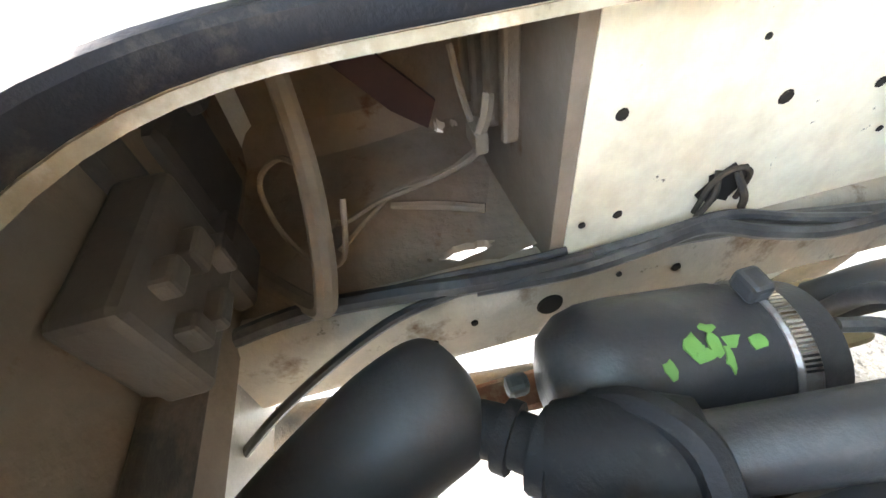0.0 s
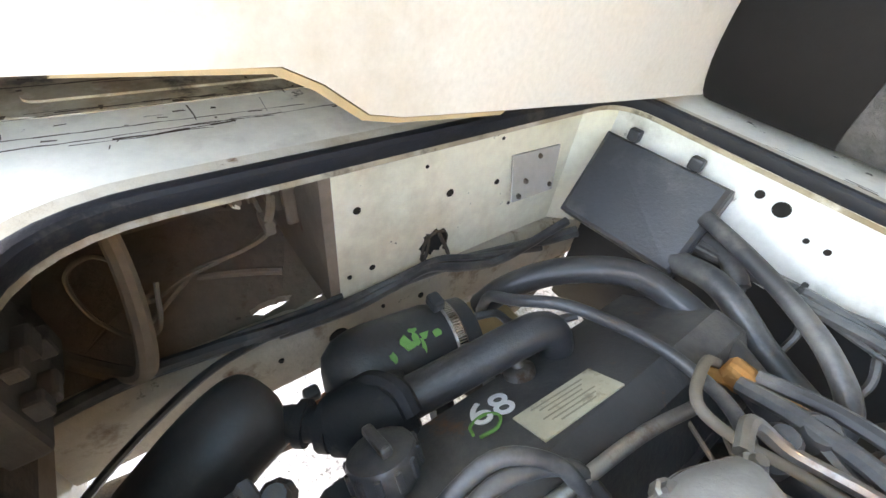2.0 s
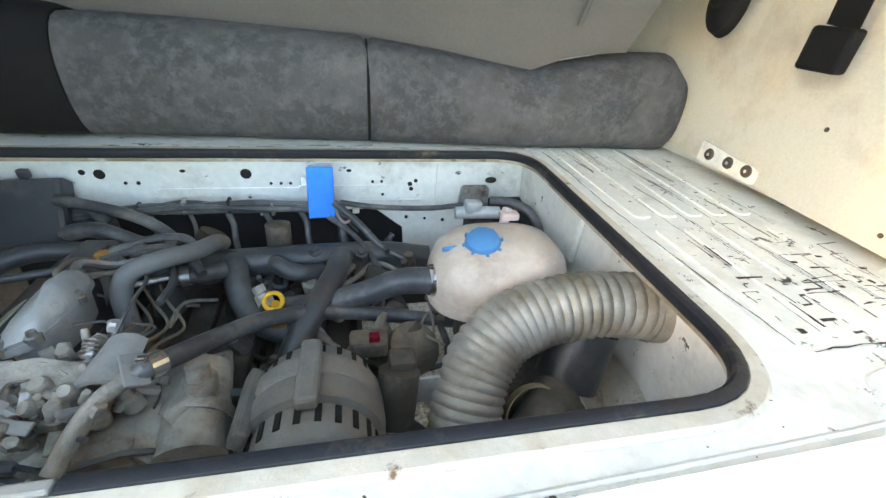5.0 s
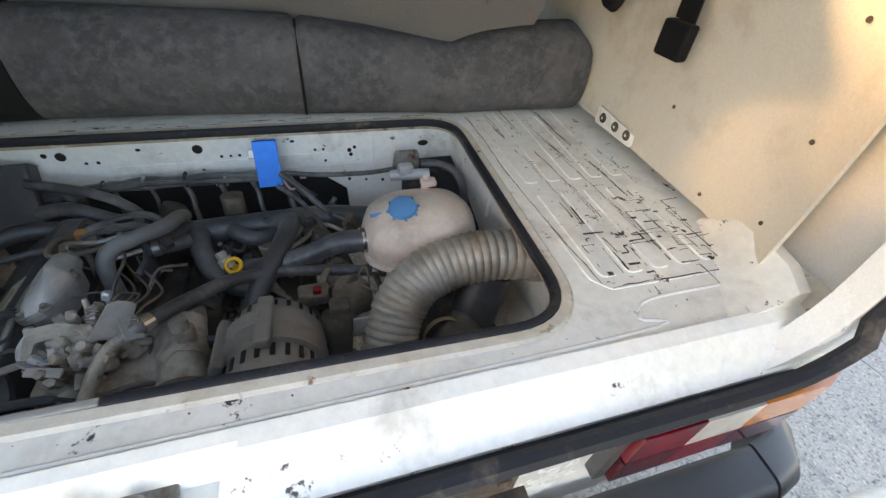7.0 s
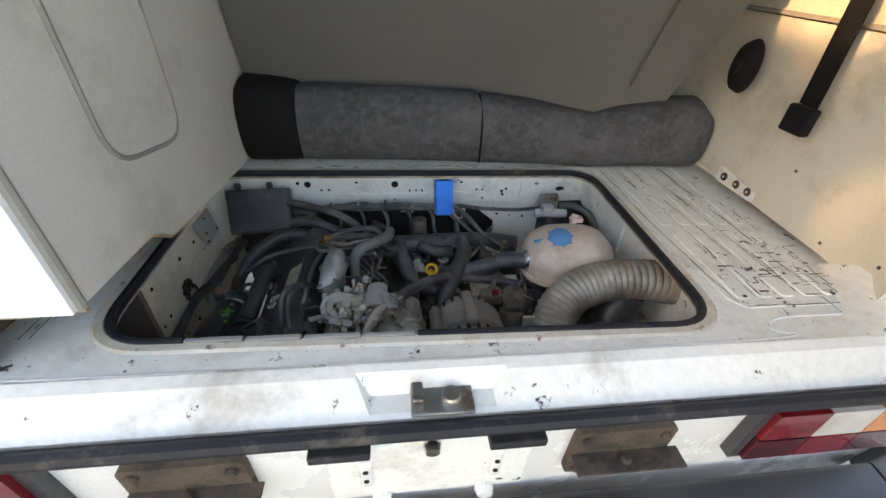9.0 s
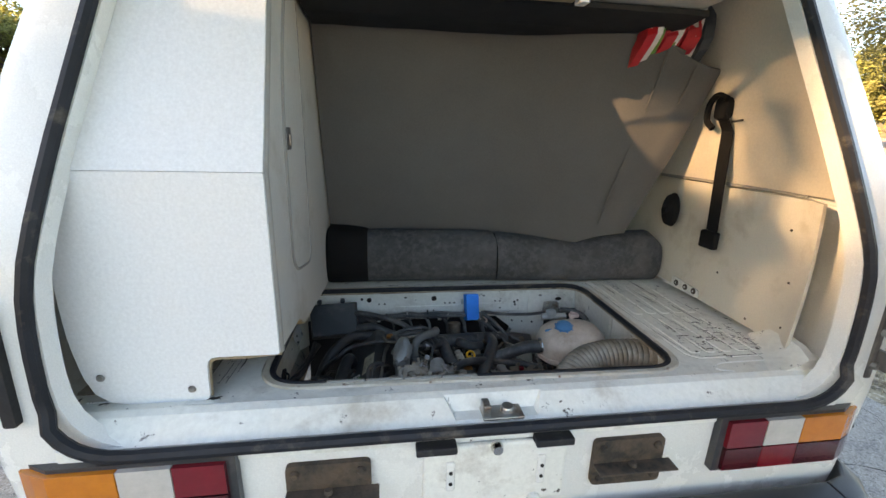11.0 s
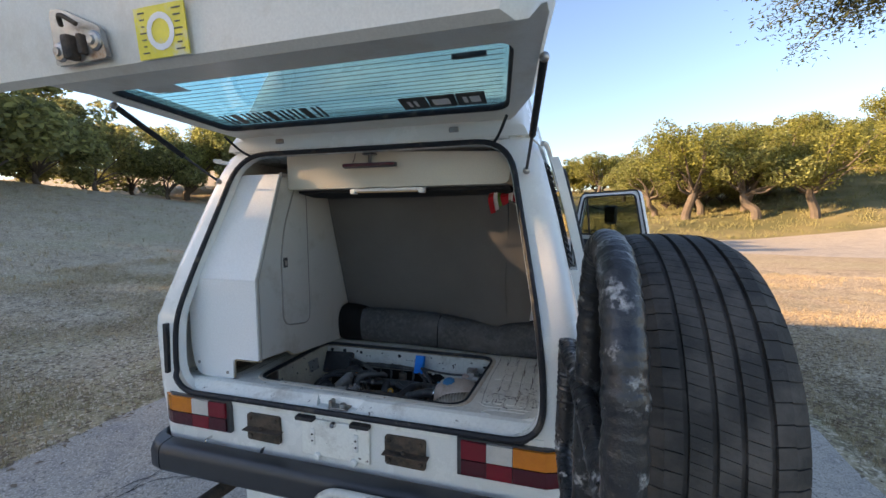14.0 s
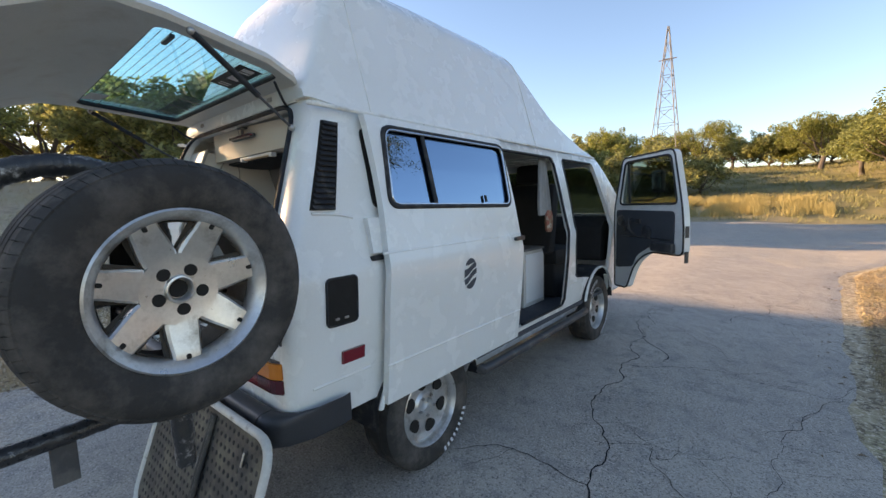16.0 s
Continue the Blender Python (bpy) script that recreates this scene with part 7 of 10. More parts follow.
# dipstick
bm = new_bm()
lathe(bm, [(0.0120 + 0.0033 * math.cos(a), 0.0033 * math.sin(a)) for a in (2 * math.pi * k / 10 for k in range(10))], 24, Matrix.Translation((0.038, 0.433, 0.735)) @ Matrix.Rotation(radians(38), 4, "X"), closed=True)
cyl(bm, (0.038, 0.442, 0.722), (0.037, 0.450, 0.706), 0.0065, 10)
dip = part("dipstick", bm, M["yellow"], engine, "yellow ring dipstick handle", smooth=True)
bm = new_bm()
cyl(bm, (0.037, 0.449, 0.708), (0.034, 0.475, 0.60), 0.007, 10)
part("dipstick_tube", bm, M["blackmetal"], dip)

# filler: random dark plumbing below the visible layer
rr = random.Random(21)
for k in range(26):
    x, y, z = rr.uniform(-0.40, 0.45), rr.uniform(0.14, 0.64), rr.uniform(0.56, 0.665)
    pts = [Vector((x, y, z))]
    for j in range(4):
        pts.append(pts[-1] + Vector((rr.uniform(-0.07, 0.07), rr.uniform(-0.07, 0.07), rr.uniform(-0.03, 0.03))))
    bm = new_bm()
    tube(bm, [(min(0.48, max(-0.43, p.x)), min(0.66, max(0.12, p.y)), min(0.69, p.z)) for p in pts], rr.choice((0.004, 0.006, 0.009, 0.013)), 7, 5)
    part("small_hose", bm, rr.choice((M["hose"], M["grime"], M["dusty_hose"], M["blackmetal"])), engine, smooth=True)
for k in range(22):
    x, y = rr.uniform(-0.36, 0.42), rr.uniform(0.16, 0.62)
    bm = new_bm()
    if k % 2:
        box(bm, (0, 0, 0), (rr.uniform(0.015, 0.05), rr.uniform(0.015, 0.05), rr.uniform(0.02, 0.05)), 0.004, pose(x, y, rr.uniform(0.60, 0.66), rr.uniform(-20, 20), rr.uniform(-20, 20), rr.uniform(0, 90)))
    else:
        r = rr.uniform(0.008, 0.018)
        lathe(bm, [(0, 0.03), (r, 0.03), (r * 1.1, 0.02), (r, 0.01), (r * 1.4, 0.008), (r * 1.4, -0.02)], 10, pose(x, y, rr.uniform(0.61, 0.67), rr.uniform(-30, 30), rr.uniform(-30, 30), 0))
    part("small_fitting", bm, rr.choice((M["grime"], M["blackmetal"], M["grime"], M["alu"])), engine)
for k in range(46):  # second, smaller layer of fittings and lines
    x, y = rr.uniform(-0.10, 0.26), rr.uniform(0.32, 0.63)
    z = rr.uniform(0.655, 0.705)
    bm = new_bm()
    kind = k % 4
    if kind == 0:
        box(bm, (0, 0, 0), (rr.uniform(0.010, 0.03), rr.uniform(0.008, 0.022), rr.uniform(0.010, 0.03)), 0.002, pose(x, y, z, rr.uniform(-30, 30), rr.uniform(-30, 30), rr.uniform(0, 90)))
        part("small_bracket", bm, rr.choice((M["grime"], M["rust"], M["cast"], M["orangerust"])), engine)
    elif kind == 1:
        r = rr.uniform(0.005, 0.012)
        lathe(bm, [(0, 0.022), (r, 0.022), (r * 1.1, 0.016), (r, 0.010), (r * 1.4, 0.008), (r * 1.4, -0.02)], 8, pose(x, y, z, rr.uniform(-30, 30), rr.uniform(-30, 30), 0))
        part("small_fitting", bm, rr.choice((M["grime"], M["blackmetal"], M["cast"])), engine)
    else:
        pts = [Vector((x, y, z))]
        for j in range(4):
            pts.append(pts[-1] + Vector((rr.uniform(-0.05, 0.05), rr.uniform(-0.05, 0.05), rr.uniform(-0.02, 0.02))))
        tube(bm, [(min(0.28, max(-0.12, p.x)), min(0.65, max(0.30, p.y)), min(0.72, p.z)) for p in pts], rr.choice((0.002, 0.003, 0.0045, 0.007)), 6, 5)
        part("small_hose", bm, rr.choice((M["hose"], M["dusty_hose"], M["hose"], M["cast"])), engine, smooth=True)
bm = new_bm()
box(bm, (0.36, 0.25, 0.60), (0.16, 0.16, 0.05), 0.02)
cyl(bm, (0.33, 0.20, 0.63), (0.42, 0.28, 0.66), 0.035, 16)
part("starter_housing", bm, M["grime"], engine, smooth=True)
bm = new_bm()
lathe(bm, [(0.040, -0.006), (0.042, -0.006), (0.042, 0.006), (0.040, 0.006)], 24, Matrix.Translation((0.375, 0.255, 0.655)) @ Matrix.Rotation(radians(60), 4, "X"), closed=True)
part("metal_band", bm, M["wood"], engine)
bm = new_bm()
box(bm, (0.235, 0.29, 0.69), (0.05, 0.004, 0.045), 0.001, pose(0, 0, 0))
part("mesh_shield", bm, M["alu"], engine)
bm = new_bm()
cyl(bm, (0.44, 0.30, 0.66), (0.47, 0.33, 0.735), 0.045, 20)
part("black_filter", bm, M["plastic"], engine, smooth=True)

# ---- separate things in the bay ----
bm = new_bm()
PLATE = [(-0.490, 0.704, 0.804), (-0.326, 0.716, 0.806), (-0.316, 0.652, 0.710), (-0.474, 0.632, 0.712)]
top = [Vector(p) for p in PLATE]
nrm = (top[1] - top[0]).cross(top[3] - top[0]).normalized()
if nrm.z < 0:
    nrm = -nrm
cen = sum(top, Vector()) / 4
loft(bm, [[p - nrm * 0.035 for p in top], [p - nrm * 0.006 for p in top], [p + (cen - p) * 0.03 for p in top], [p + (cen - p) * 0.09 + nrm * 0.004 for p in top]])
rbox = tagged(part("relay_box", bm, M["plastic"]), "black plastic relay box with a flat lid", "relay box")
for dx in (0.035, 0.115):
    bm = new_bm()
    c = top[0] + (top[1] - top[0]).normalized() * dx
    box(bm, (c.x, c.y + 0.004, c.z + 0.006), (0.016, 0.012, 0.016), 0.003)
    part("clip", bm, M["plastic"], rbox)
bm = new_bm()
tube(bm, [(-0.33, 0.71, 0.74), (-0.29, 0.70, 0.745), (-0.26, 0.68, 0.73)], 0.012, 10)
part("cable_sleeve", bm, M["hose"], rbox, smooth=True)

bm = new_bm()
BLU = Matrix.Translation((0.094, 0.704, 0.776)) @ Matrix.Rotation(radians(-22), 4, "X") @ Matrix.Rotation(radians(6), 4, "Z")
box(bm, (0, 0, 0), (0.048, 0.038, 0.096), 0.002, BLU)
brel = tagged(part("blue_relay", bm, M["blue"]), "bright blue plastic relay on the bulkhead", "relay")
bm = new_bm()
box(bm, (-0.020, 0.014, 0.02), (0.03, 0.003, 0.018), 0.001, BLU)
part("mounting_tab", bm, M["steel"], brel)
bm = new_bm()
for k in range(5):
    x = 0.008 + 0.008 * k
    tube(bm, [BLU @ Vector((x * 0.5, 0.0, -0.034)), BLU @ Vector((x, -0.004, -0.048)), (0.111 + x, 0.687, 0.726), (0.126 + 1.5 * x, 0.67, 0.705)], 0.0024, 6)
pieces("relay_wire", bm, M["hose"], brel, smooth=True)
bm = new_bm()
tube(bm, [(0.121, 0.694, 0.753), (0.124, 0.682, 0.736), (0.136, 0.672, 0.726), (0.148, 0.674, 0.733), (0.138, 0.684, 0.748)], 0.003, 6)
part("pale_wire", bm, M["pink"], brel, smooth=True)

rr = random.Random(8)
loom = thing("bulkhead_loom", "bundle of dusty black cables along the bulkhead", "cables")
for k in range(9):
    bm = new_bm()
    pts = []
    for j in range(9):
        t = j / 8
        pts.append((-0.32 + 0.46 * t, 0.706 - 0.006 * (k % 3) + rr.uniform(-0.003, 0.003), 0.732 + 0.006 * (k // 3) + 0.014 * math.sin(t * 3.1) + rr.uniform(-0.004, 0.004)))
    tube(bm, pts, rr.choice((0.003, 0.004, 0.0055)), 6)
    part("cable", bm, M["hose"], loom, smooth=True)
for k in range(7):
    x = -0.27 + 0.065 * k
    bm = new_bm()
    tube(bm, [(x, 0.702, 0.736), (x + 0.01, 0.685, 0.720), (x + 0.012, 0.670, 0.695), (x + 0.02, 0.65, 0.67)], rr.choice((0.004, 0.006, 0.009)), 7)
    part("branch", bm, M["hose"], loom, smooth=True)
for k in range(5):
    bm = new_bm()
    box(bm, (-0.22 + 0.075 * k, 0.702, 0.746 + 0.008 * math.sin(k)), (0.006, 0.022, 0.026), 0.002)
    part("tie", bm, M["steel"] if k % 2 else M["rubber"], loom)

tank = thing("expansion_tank", "yellowed coolant expansion tank with a blue cap", "coolant tank")
TK = Matrix.Translation((0.372, 0.452, 0.758))
bm = new_bm()
rings = []
for z, s in ((-0.060, 0.80), (-0.052, 0.93), (-0.030, 1.0), (-0.004, 1.02), (0.006, 1.0), (0.030, 0.93), (0.048, 0.76), (0.058, 0.46), (0.061, 0.2)):
    rings.append([TK @ Vector((0.108 * s * math.copysign(abs(math.cos(a)) ** 0.75, math.cos(a)), 0.078 * s * math.copysign(abs(math.sin(a)) ** 0.75, math.sin(a)), z)) for a in (2 * math.pi * k / 32 for k in range(32))])
loft(bm, rings)
part("tank_body", bm, M["tank"], tank, smooth=True)
bm = new_bm()
rings = []
for z, s in ((-0.008, 1.035), (0.0, 1.05), (0.004, 1.035)):
    rings.append([TK @ Vector((0.108 * s * math.copysign(abs(math.cos(a)) ** 0.75, math.cos(a)), 0.078 * s * math.copysign(abs(math.sin(a)) ** 0.75, math.sin(a)), z - 0.035)) for a in (2 * math.pi * k / 32 for k in range(32))])
loft(bm, rings)
part("tank_seam", bm, M["tank"], tank, smooth=True)
CP = Matrix.Translation((0.337, 0.438, 0.806)) @ Matrix.Rotation(radians(14), 4, "X") @ Matrix.Rotation(radians(-8), 4, "Y")
bm = new_bm()
lathe(bm, [(0, 0.022), (0.014, 0.022), (0.024, 0.018), (0.027, 0.010), (0.028, -0.010), (0.024, -0.012), (0.024, -0.03), (0, -0.03)], 28, CP)
capb = part("tank_cap", bm, M["bluecap"], tank, "faded blue screw cap", smooth=True)
bm = new_bm()
for k in range(8):
    box(bm, (0.0275, 0, 0.002), (0.006, 0.005, 0.022), 0.001, CP @ Matrix.Rotation(2 * math.pi * k / 8, 4, "Z"))
box(bm, (-0.042, 0.003, 0.004), (0.036, 0.006, 0.006), 0.002, CP)
pieces("cap_rib", bm, M["bluecap"], capb)
bm = new_bm()
cyl(bm, (0.300, 0.440, 0.752), (0.262, 0.440, 0.749), 0.019, 14)
part("outlet", bm, M["tank"], tank, smooth=True)
bm = new_bm()
cyl(bm, (0.39, 0.50, 0.80), (0.40, 0.515, 0.83), 0.008, 10)
box(bm, (0.40, 0.505, 0.822), (0.03, 0.02, 0.012), 0.003)
part("vent_stub", bm, M["pink"], tank)

bracket = thing("cable_guide", "dull metal bracket with a cable fitting on the bulkhead", "bracket")
bm = new_bm()
prism(bm, rounded([(0.362, 0.738), (0.428, 0.738), (0.424, 0.796), (0.368, 0.796)], 0.008, 3), 0.676, 0.686, "y")
plate2 = part("plate", bm, M["steel"], bracket)
bm = new_bm()
cyl(bm, (0.355, 0.665, 0.745), (0.445, 0.655, 0.748), 0.013, 14)
box(bm, (0.39, 0.662, 0.758), (0.035, 0.025, 0.03), 0.006)
part("fitting", bm, M["alu"], bracket, smooth=True)
for x in (0.378, 0.415):
    bm = new_bm()
    lathe(bm, [(0, 0.008), (0.006, 0.008), (0.008, 0)], 8, pose(x, 0.676, 0.782, 90))
    part("bolt", bm, M["steel"], plate2)

# ribbed air duct
duct = thing("air_duct", "dusty ribbed flexible air duct", "duct")
bm = new_bm()
path = spline([(0.560, 0.318, 0.772), (0.48, 0.328, 0.775), (0.41, 0.332, 0.768), (0.35, 0.325, 0.750), (0.305, 0.300, 0.718), (0.280, 0.262, 0.675), (0.270, 0.225, 0.625), (0.27, 0.19, 0.55)], 26)
count = len(path)
tube(bm, path, lambda s: 0.0445 + 0.0007 * math.sin(s * 37) + 0.0019 * (1 if int(s * count) % 5 in (0, 1) else (0.3 if int(s * count) % 5 in (2, 4) else -0.6)), 22, 0)
part("duct_hose", bm, M["duct"], duct, smooth=True)
bm = new_bm()
cyl(bm, (0.566, 0.317, 0.772), (0.542, 0.321, 0.773), 0.050, 24)
part("end_collar", bm, M["duct"], duct, "grey duct collar at the side wall", smooth=True)
bm = new_bm()
cyl(bm, (0.270, 0.220, 0.612), (0.270, 0.212, 0.596), 0.050, 24)
part("hose_clamp", bm, M["steel"], duct)

# ---- inside the van ----
bm = new_bm()
prism(bm, [(-0.885, 1.02), (0.885, 1.02), (0.885, 3.70), (-0.885, 3.70)], 0.44, 0.47, "z")
part("floor", bm, M["grey"], van, "grey cabin floor")
bm = new_bm()
prism(bm, [(-0.885, 0.47), (0.885, 0.47), (0.885, 0.856), (-0.885, 0.856)], 1.00, 1.02, "y")
part("bed_box_front", bm, M["laminate"], van)
# trim boards on the right wall
bm = new_bm()
rings = []
for k in range(9):
    z = 0.879 + (1.26 - 0.879) * k / 8
    f = 0.815 + 0.012 * math.sin(math.pi * k / 8)
    rings.append([(f - 0.050, 0.115, z), (f - 0.026, 0.16, z), (f - 0.006, 0.26, z), (f + 0.006, 0.45, z), (f + 0.030, 0.70, z), (f + 0.042, 1.0, z), (f + 0.052, 1.0, z), (f + 0.040, 0.70, z), (f + 0.016, 0.45, z), (f + 0.004, 0.26, z), (f - 0.016, 0.16, z), (f - 0.040, 0.115, z)])
loft(bm, rings)
wall = part("lower_trim", bm, M["trim"], van, "cream textured wall board", smooth=True)
bm = new_bm()
rings = []
for k in range(9):
    z = 1.268 + (1.80 - 1.268) * k / 8
    f = side_x(z) - 0.056
    yr = body_at(z)[2] + 0.055
    rings.append([(f - 0.045, yr, z), (f - 0.012, yr + 0.06, z), (f, yr + 0.15, z), (f, 1.6, z), (f + 0.012, 1.6, z), (f + 0.012, yr + 0.15, z), (f, yr + 0.06, z), (f - 0.033, yr, z)])
loft(bm, rings)
part("upper_trim", bm, M["headliner"], van, "cream upper wall lining", smooth=True)
bm = new_bm()
tube(bm, [(0.815, 0.20, 1.264), (0.826, 0.30, 1.266), (0.832, 0.6, 1.268), (0.834, 1.0, 1.268)], 0.005, 6)
part("trim_joint", bm, M["edging"], van, smooth=True)
bm = new_bm()
prism(bm, rounded([(0.47, 0.884), (0.60, 0.884), (0.60, 0.922), (0.47, 0.910)], 0.006, 2), 0.812, 0.816, "x")
hp = part("hinge_plate", bm, M["paint_worn"], van, "white hinge plate with three holes")
for y in (0.49, 0.53, 0.575):
    bm = new_bm()
    lathe(bm, [(0.003, 0.003), (0.009, 0.003), (0.011, 0)], 12, pose(0.812, y, 0.902, 0, -90, 0))
    part("eyelet", bm, M["rust"], hp)
bm = new_bm()
for y, z in ((0.273, 0.903), (0.20, 1.18), (0.17, 1.05), (0.40, 1.00), (0.16, 0.93)):
    lathe(bm, [(0, 0.0015), (0.0028, 0.0015), (0.0036, 0)], 10, pose(0.815 - 0.012 - 0.10 * max(0, 0.26 - y), y, z, 0, -90, 0))
pieces("trim_screw", bm, M["rust"], wall)
bm = new_bm()
loft(bm, [[(x0 - w, y, 0.8762), (x0 - w * 0.55, y, 0.8762 + 0.25 * h), (x0 - w * 0.2, y, 0.8762 + 0.65 * h), (x0, y, 0.8762 + h), (x0 + 0.02, y, 0.8762 + h), (x0 + 0.02, y, 0.8762)] for y, x0, w, h in ((0.055, 0.770, 0.10, 0.030), (0.09, 0.780, 0.085, 0.045), (0.14, 0.790, 0.060, 0.050), (0.19, 0.798, 0.034, 0.046), (0.225, 0.802, 0.016, 0.022), (0.25, 0.804, 0.008, 0.006))])
part("corner_gusset", bm, M["deck"], deck, "chipped white corner gusset", smooth=True)

# seat belt on the right wall
belt = thing("seat_belt", "black seat belt hanging on the cream wall", "seat belt")
bm = new_bm()
rings = []
for t, (y, z) in enumerate(((0.462, 1.470), (0.460, 1.42), (0.456, 1.33), (0.450, 1.23), (0.444, 1.12))):
    x = 0.792 if t else 0.762
    rings.append([(x, y - 0.022, z), (x, y + 0.022, z + 0.004), (x + 0.0025, y + 0.022, z + 0.004), (x + 0.0025, y - 0.022, z)])
loft(bm, rings)
part("webbing", bm, M["vinyl"], belt)
bm = new_bm()
box(bm, (0.788, 0.442, 1.095), (0.022, 0.060, 0.055), 0.005, None)
part("buckle", bm, M["vinyl"], belt)
bm = new_bm()
lathe(bm, [(0, 0.03), (0.022, 0.028), (0.040, 0.018), (0.046, 0.0)], 24, Matrix.Translation((0.818, 0.668, 1.150)) @ pose(0, 0, 0, 0, -90, 0) @ Matrix.Diagonal((1.35, 0.85, 1, 1)))
lathe(bm, [(0, 0.036), (0.012, 0.036), (0.018, 0.028)], 16, pose(0.818, 0.668, 1.150, 0, -90, 0))
part("belt_reel", bm, M["vinyl"], belt, smooth=True)
bm = new_bm()
box(bm, (0.772, 0.466, 1.486), (0.034, 0.050, 0.066), 0.014)
tube(bm, [(0.752, 0.438, 1.512), (0.748, 0.470, 1.522), (0.752, 0.500, 1.500), (0.755, 0.505, 1.455), (0.758, 0.480, 1.430)], 0.009, 8)
part("belt_guide", bm, M["vinyl"], belt, smooth=True)
bm = new_bm()
cyl(bm, (0.795, 0.452, 1.450), (0.775, 0.395, 1.452), 0.003, 6)
part("coat_hook", bm, M["plastic"], belt)

# side cabinet
cab = thing("side_cabinet", "white and pale grey side cabinet in the rear corner", "cabinet")
SIDE = [(0.104, 0.962), (0.104, 1.318), (0.288, 1.792), (0.62, 1.83), (1.10, 1.83), (1.10, 0.852), (0.78, 0.862), (0.60, 0.882), (0.44, 0.900), (0.350, 0.911), (0.326, 0.917), (0.300, 0.938), (0.280, 0.949)]
bm = new_bm()
prism(bm, SIDE, -0.448, -0.430, "x")
side = part("side_panel", bm, M["laminate"], cab, "pale beige laminate side panel")
bm = new_bm()  # rounded access door with a grooved edge
dout = rounded([(0.262, 1.08), (0.462, 1.045), (0.462, 1.72), (0.385, 1.745), (0.292, 1.54), (0.262, 1.40)], 0.055, 5)
prism(bm, dout, -0.4305, -0.4265, "x")
acc = part("access_door", bm, M["laminate"], side, "pale rounded access door")
bm = new_bm()
tube(bm, [(-0.429, y, z) for y, z in border(dout, 0.004)], 0.0045, 6, 0, closed=True)
part("edge_trim", bm, M["edging"], acc, smooth=True)
bm = new_bm()
box(bm, (-0.4255, 0.285, 1.375), (0.006, 0.030, 0.048), 0.003)
lk = part("latch", bm, M["plastic"], acc, "dark recessed latch")
bm = new_bm()
box(bm, (-0.422, 0.285, 1.372), (0.005, 0.014, 0.024), 0.002)
part("latch_button", bm, M["steel"], lk)
bm = new_bm()
tube(bm, [(-0.430, 0.100, 0.962), (-0.430, 0.100, 1.318), (-0.430, 0.285, 1.796)], 0.007, 8, 0)
part("edge_strip", bm, M["edging"], side, "grey rounded edge strip")
bm = new_bm()
prism(bm, rounded([(-0.430, 0.962), (-0.566, 0.962), (-0.570, 0.868), (-0.775, 0.868), (-0.800, 1.00), (-0.80, 1.318), (-0.430, 1.318)], [0.004, 0.02, 0.01, 0.06, 0.05, 0.004, 0.004], 3), 0.086, 0.102, "y")
part("rear_lower_panel", bm, M["cabwhite"], cab, "white lower rear panel with a notch")
bm = new_bm()
loft(bm, [[(-0.430, 0.086, 1.319), (-0.800, 0.086, 1.319), (-0.800, 0.102, 1.319), (-0.430, 0.102, 1.319)], [(-0.430, 0.270, 1.790), (-0.672, 0.270, 1.790), (-0.672, 0.288, 1.790), (-0.430, 0.288, 1.790)]])
part("rear_upper_panel", bm, M["cabwhite"], cab, "white sloping upper rear panel")
bm = new_bm()
prism(bm, [(-0.43, 0.28), (-0.675, 0.28), (-0.70, 0.6), (-0.70, 1.10), (-0.43, 1.10)], 1.776, 1.790, "z")
part("top_panel", bm, M["cabwhite"], cab)
bm = new_bm()
prism(bm, [(-0.448, 0.103), (-0.800, 0.103), (-0.835, 0.30), (-0.835, 1.10), (-0.448, 1.10)], 0.966, 0.978, "z")
part("floor_panel", bm, M["plywood"], cab, "bare plywood cabinet floor")
for x, y, z in ((-0.60, 0.085, 0.895), (-0.69, 0.20, 1.62), (-0.757, 0.084, 0.93)):
    bm = new_bm()
    lathe(bm, [(0, 0.003), (0.006, 0.003), (0.008, 0)], 10, pose(x, y, z, 90))
    part("screw_cap", bm, M["steel"], cab)
bm = new_bm()
tube(bm, [(-0.430, 0.106, 0.955), (-0.50, 0.10, 0.953), (-0.556, 0.098, 0.953), (-0.568, 0.097, 0.93), (-0.571, 0.096, 0.872)], 0.0045, 6)
part("raw_edge", bm, M["plywood"], cab, "raw plywood edge", smooth=True)
bm = new_bm()
loft(bm, [[(-0.447, y - 0.0006, z - 0.0006), (-0.4305, y - 0.0006, z - 0.0006), (-0.4305, y - 0.005, z - 0.003), (-0.447, y - 0.005, z - 0.003)] for y, z in ((0.44, 0.900), (0.350, 0.911), (0.326, 0.917), (0.300, 0.938), (0.280, 0.949), (0.20, 0.957))])
part("panel_edge", bm, M["wood"], cab, "raw wooden edge of the side panel")

# overhead locker with lamp and brake light
locker = thing("overhead_locker", "cream overhead locker under the roof edge", "locker")
bm = new_bm()
prism(bm, rounded([(-0.425, 1.720), (0.625, 1.722), (0.635, 1.85), (-0.425, 1.90)], [0.004, 0.03, 0.03, 0.004], 4), 0.325, 0.80, "y")
part("locker_body", bm, M["headliner"], locker)
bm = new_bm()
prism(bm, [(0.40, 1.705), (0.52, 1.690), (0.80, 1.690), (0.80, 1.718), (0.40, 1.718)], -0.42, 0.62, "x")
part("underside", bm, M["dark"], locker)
striplamp = thing("strip_lamp", "slim white strip lamp under the locker", "lamp")
bm = new_bm()
box(bm, (0.082, 0.345, 1.711), (0.355, 0.030, 0.014), 0.004)
part("lamp_body", bm, M["white"], striplamp)
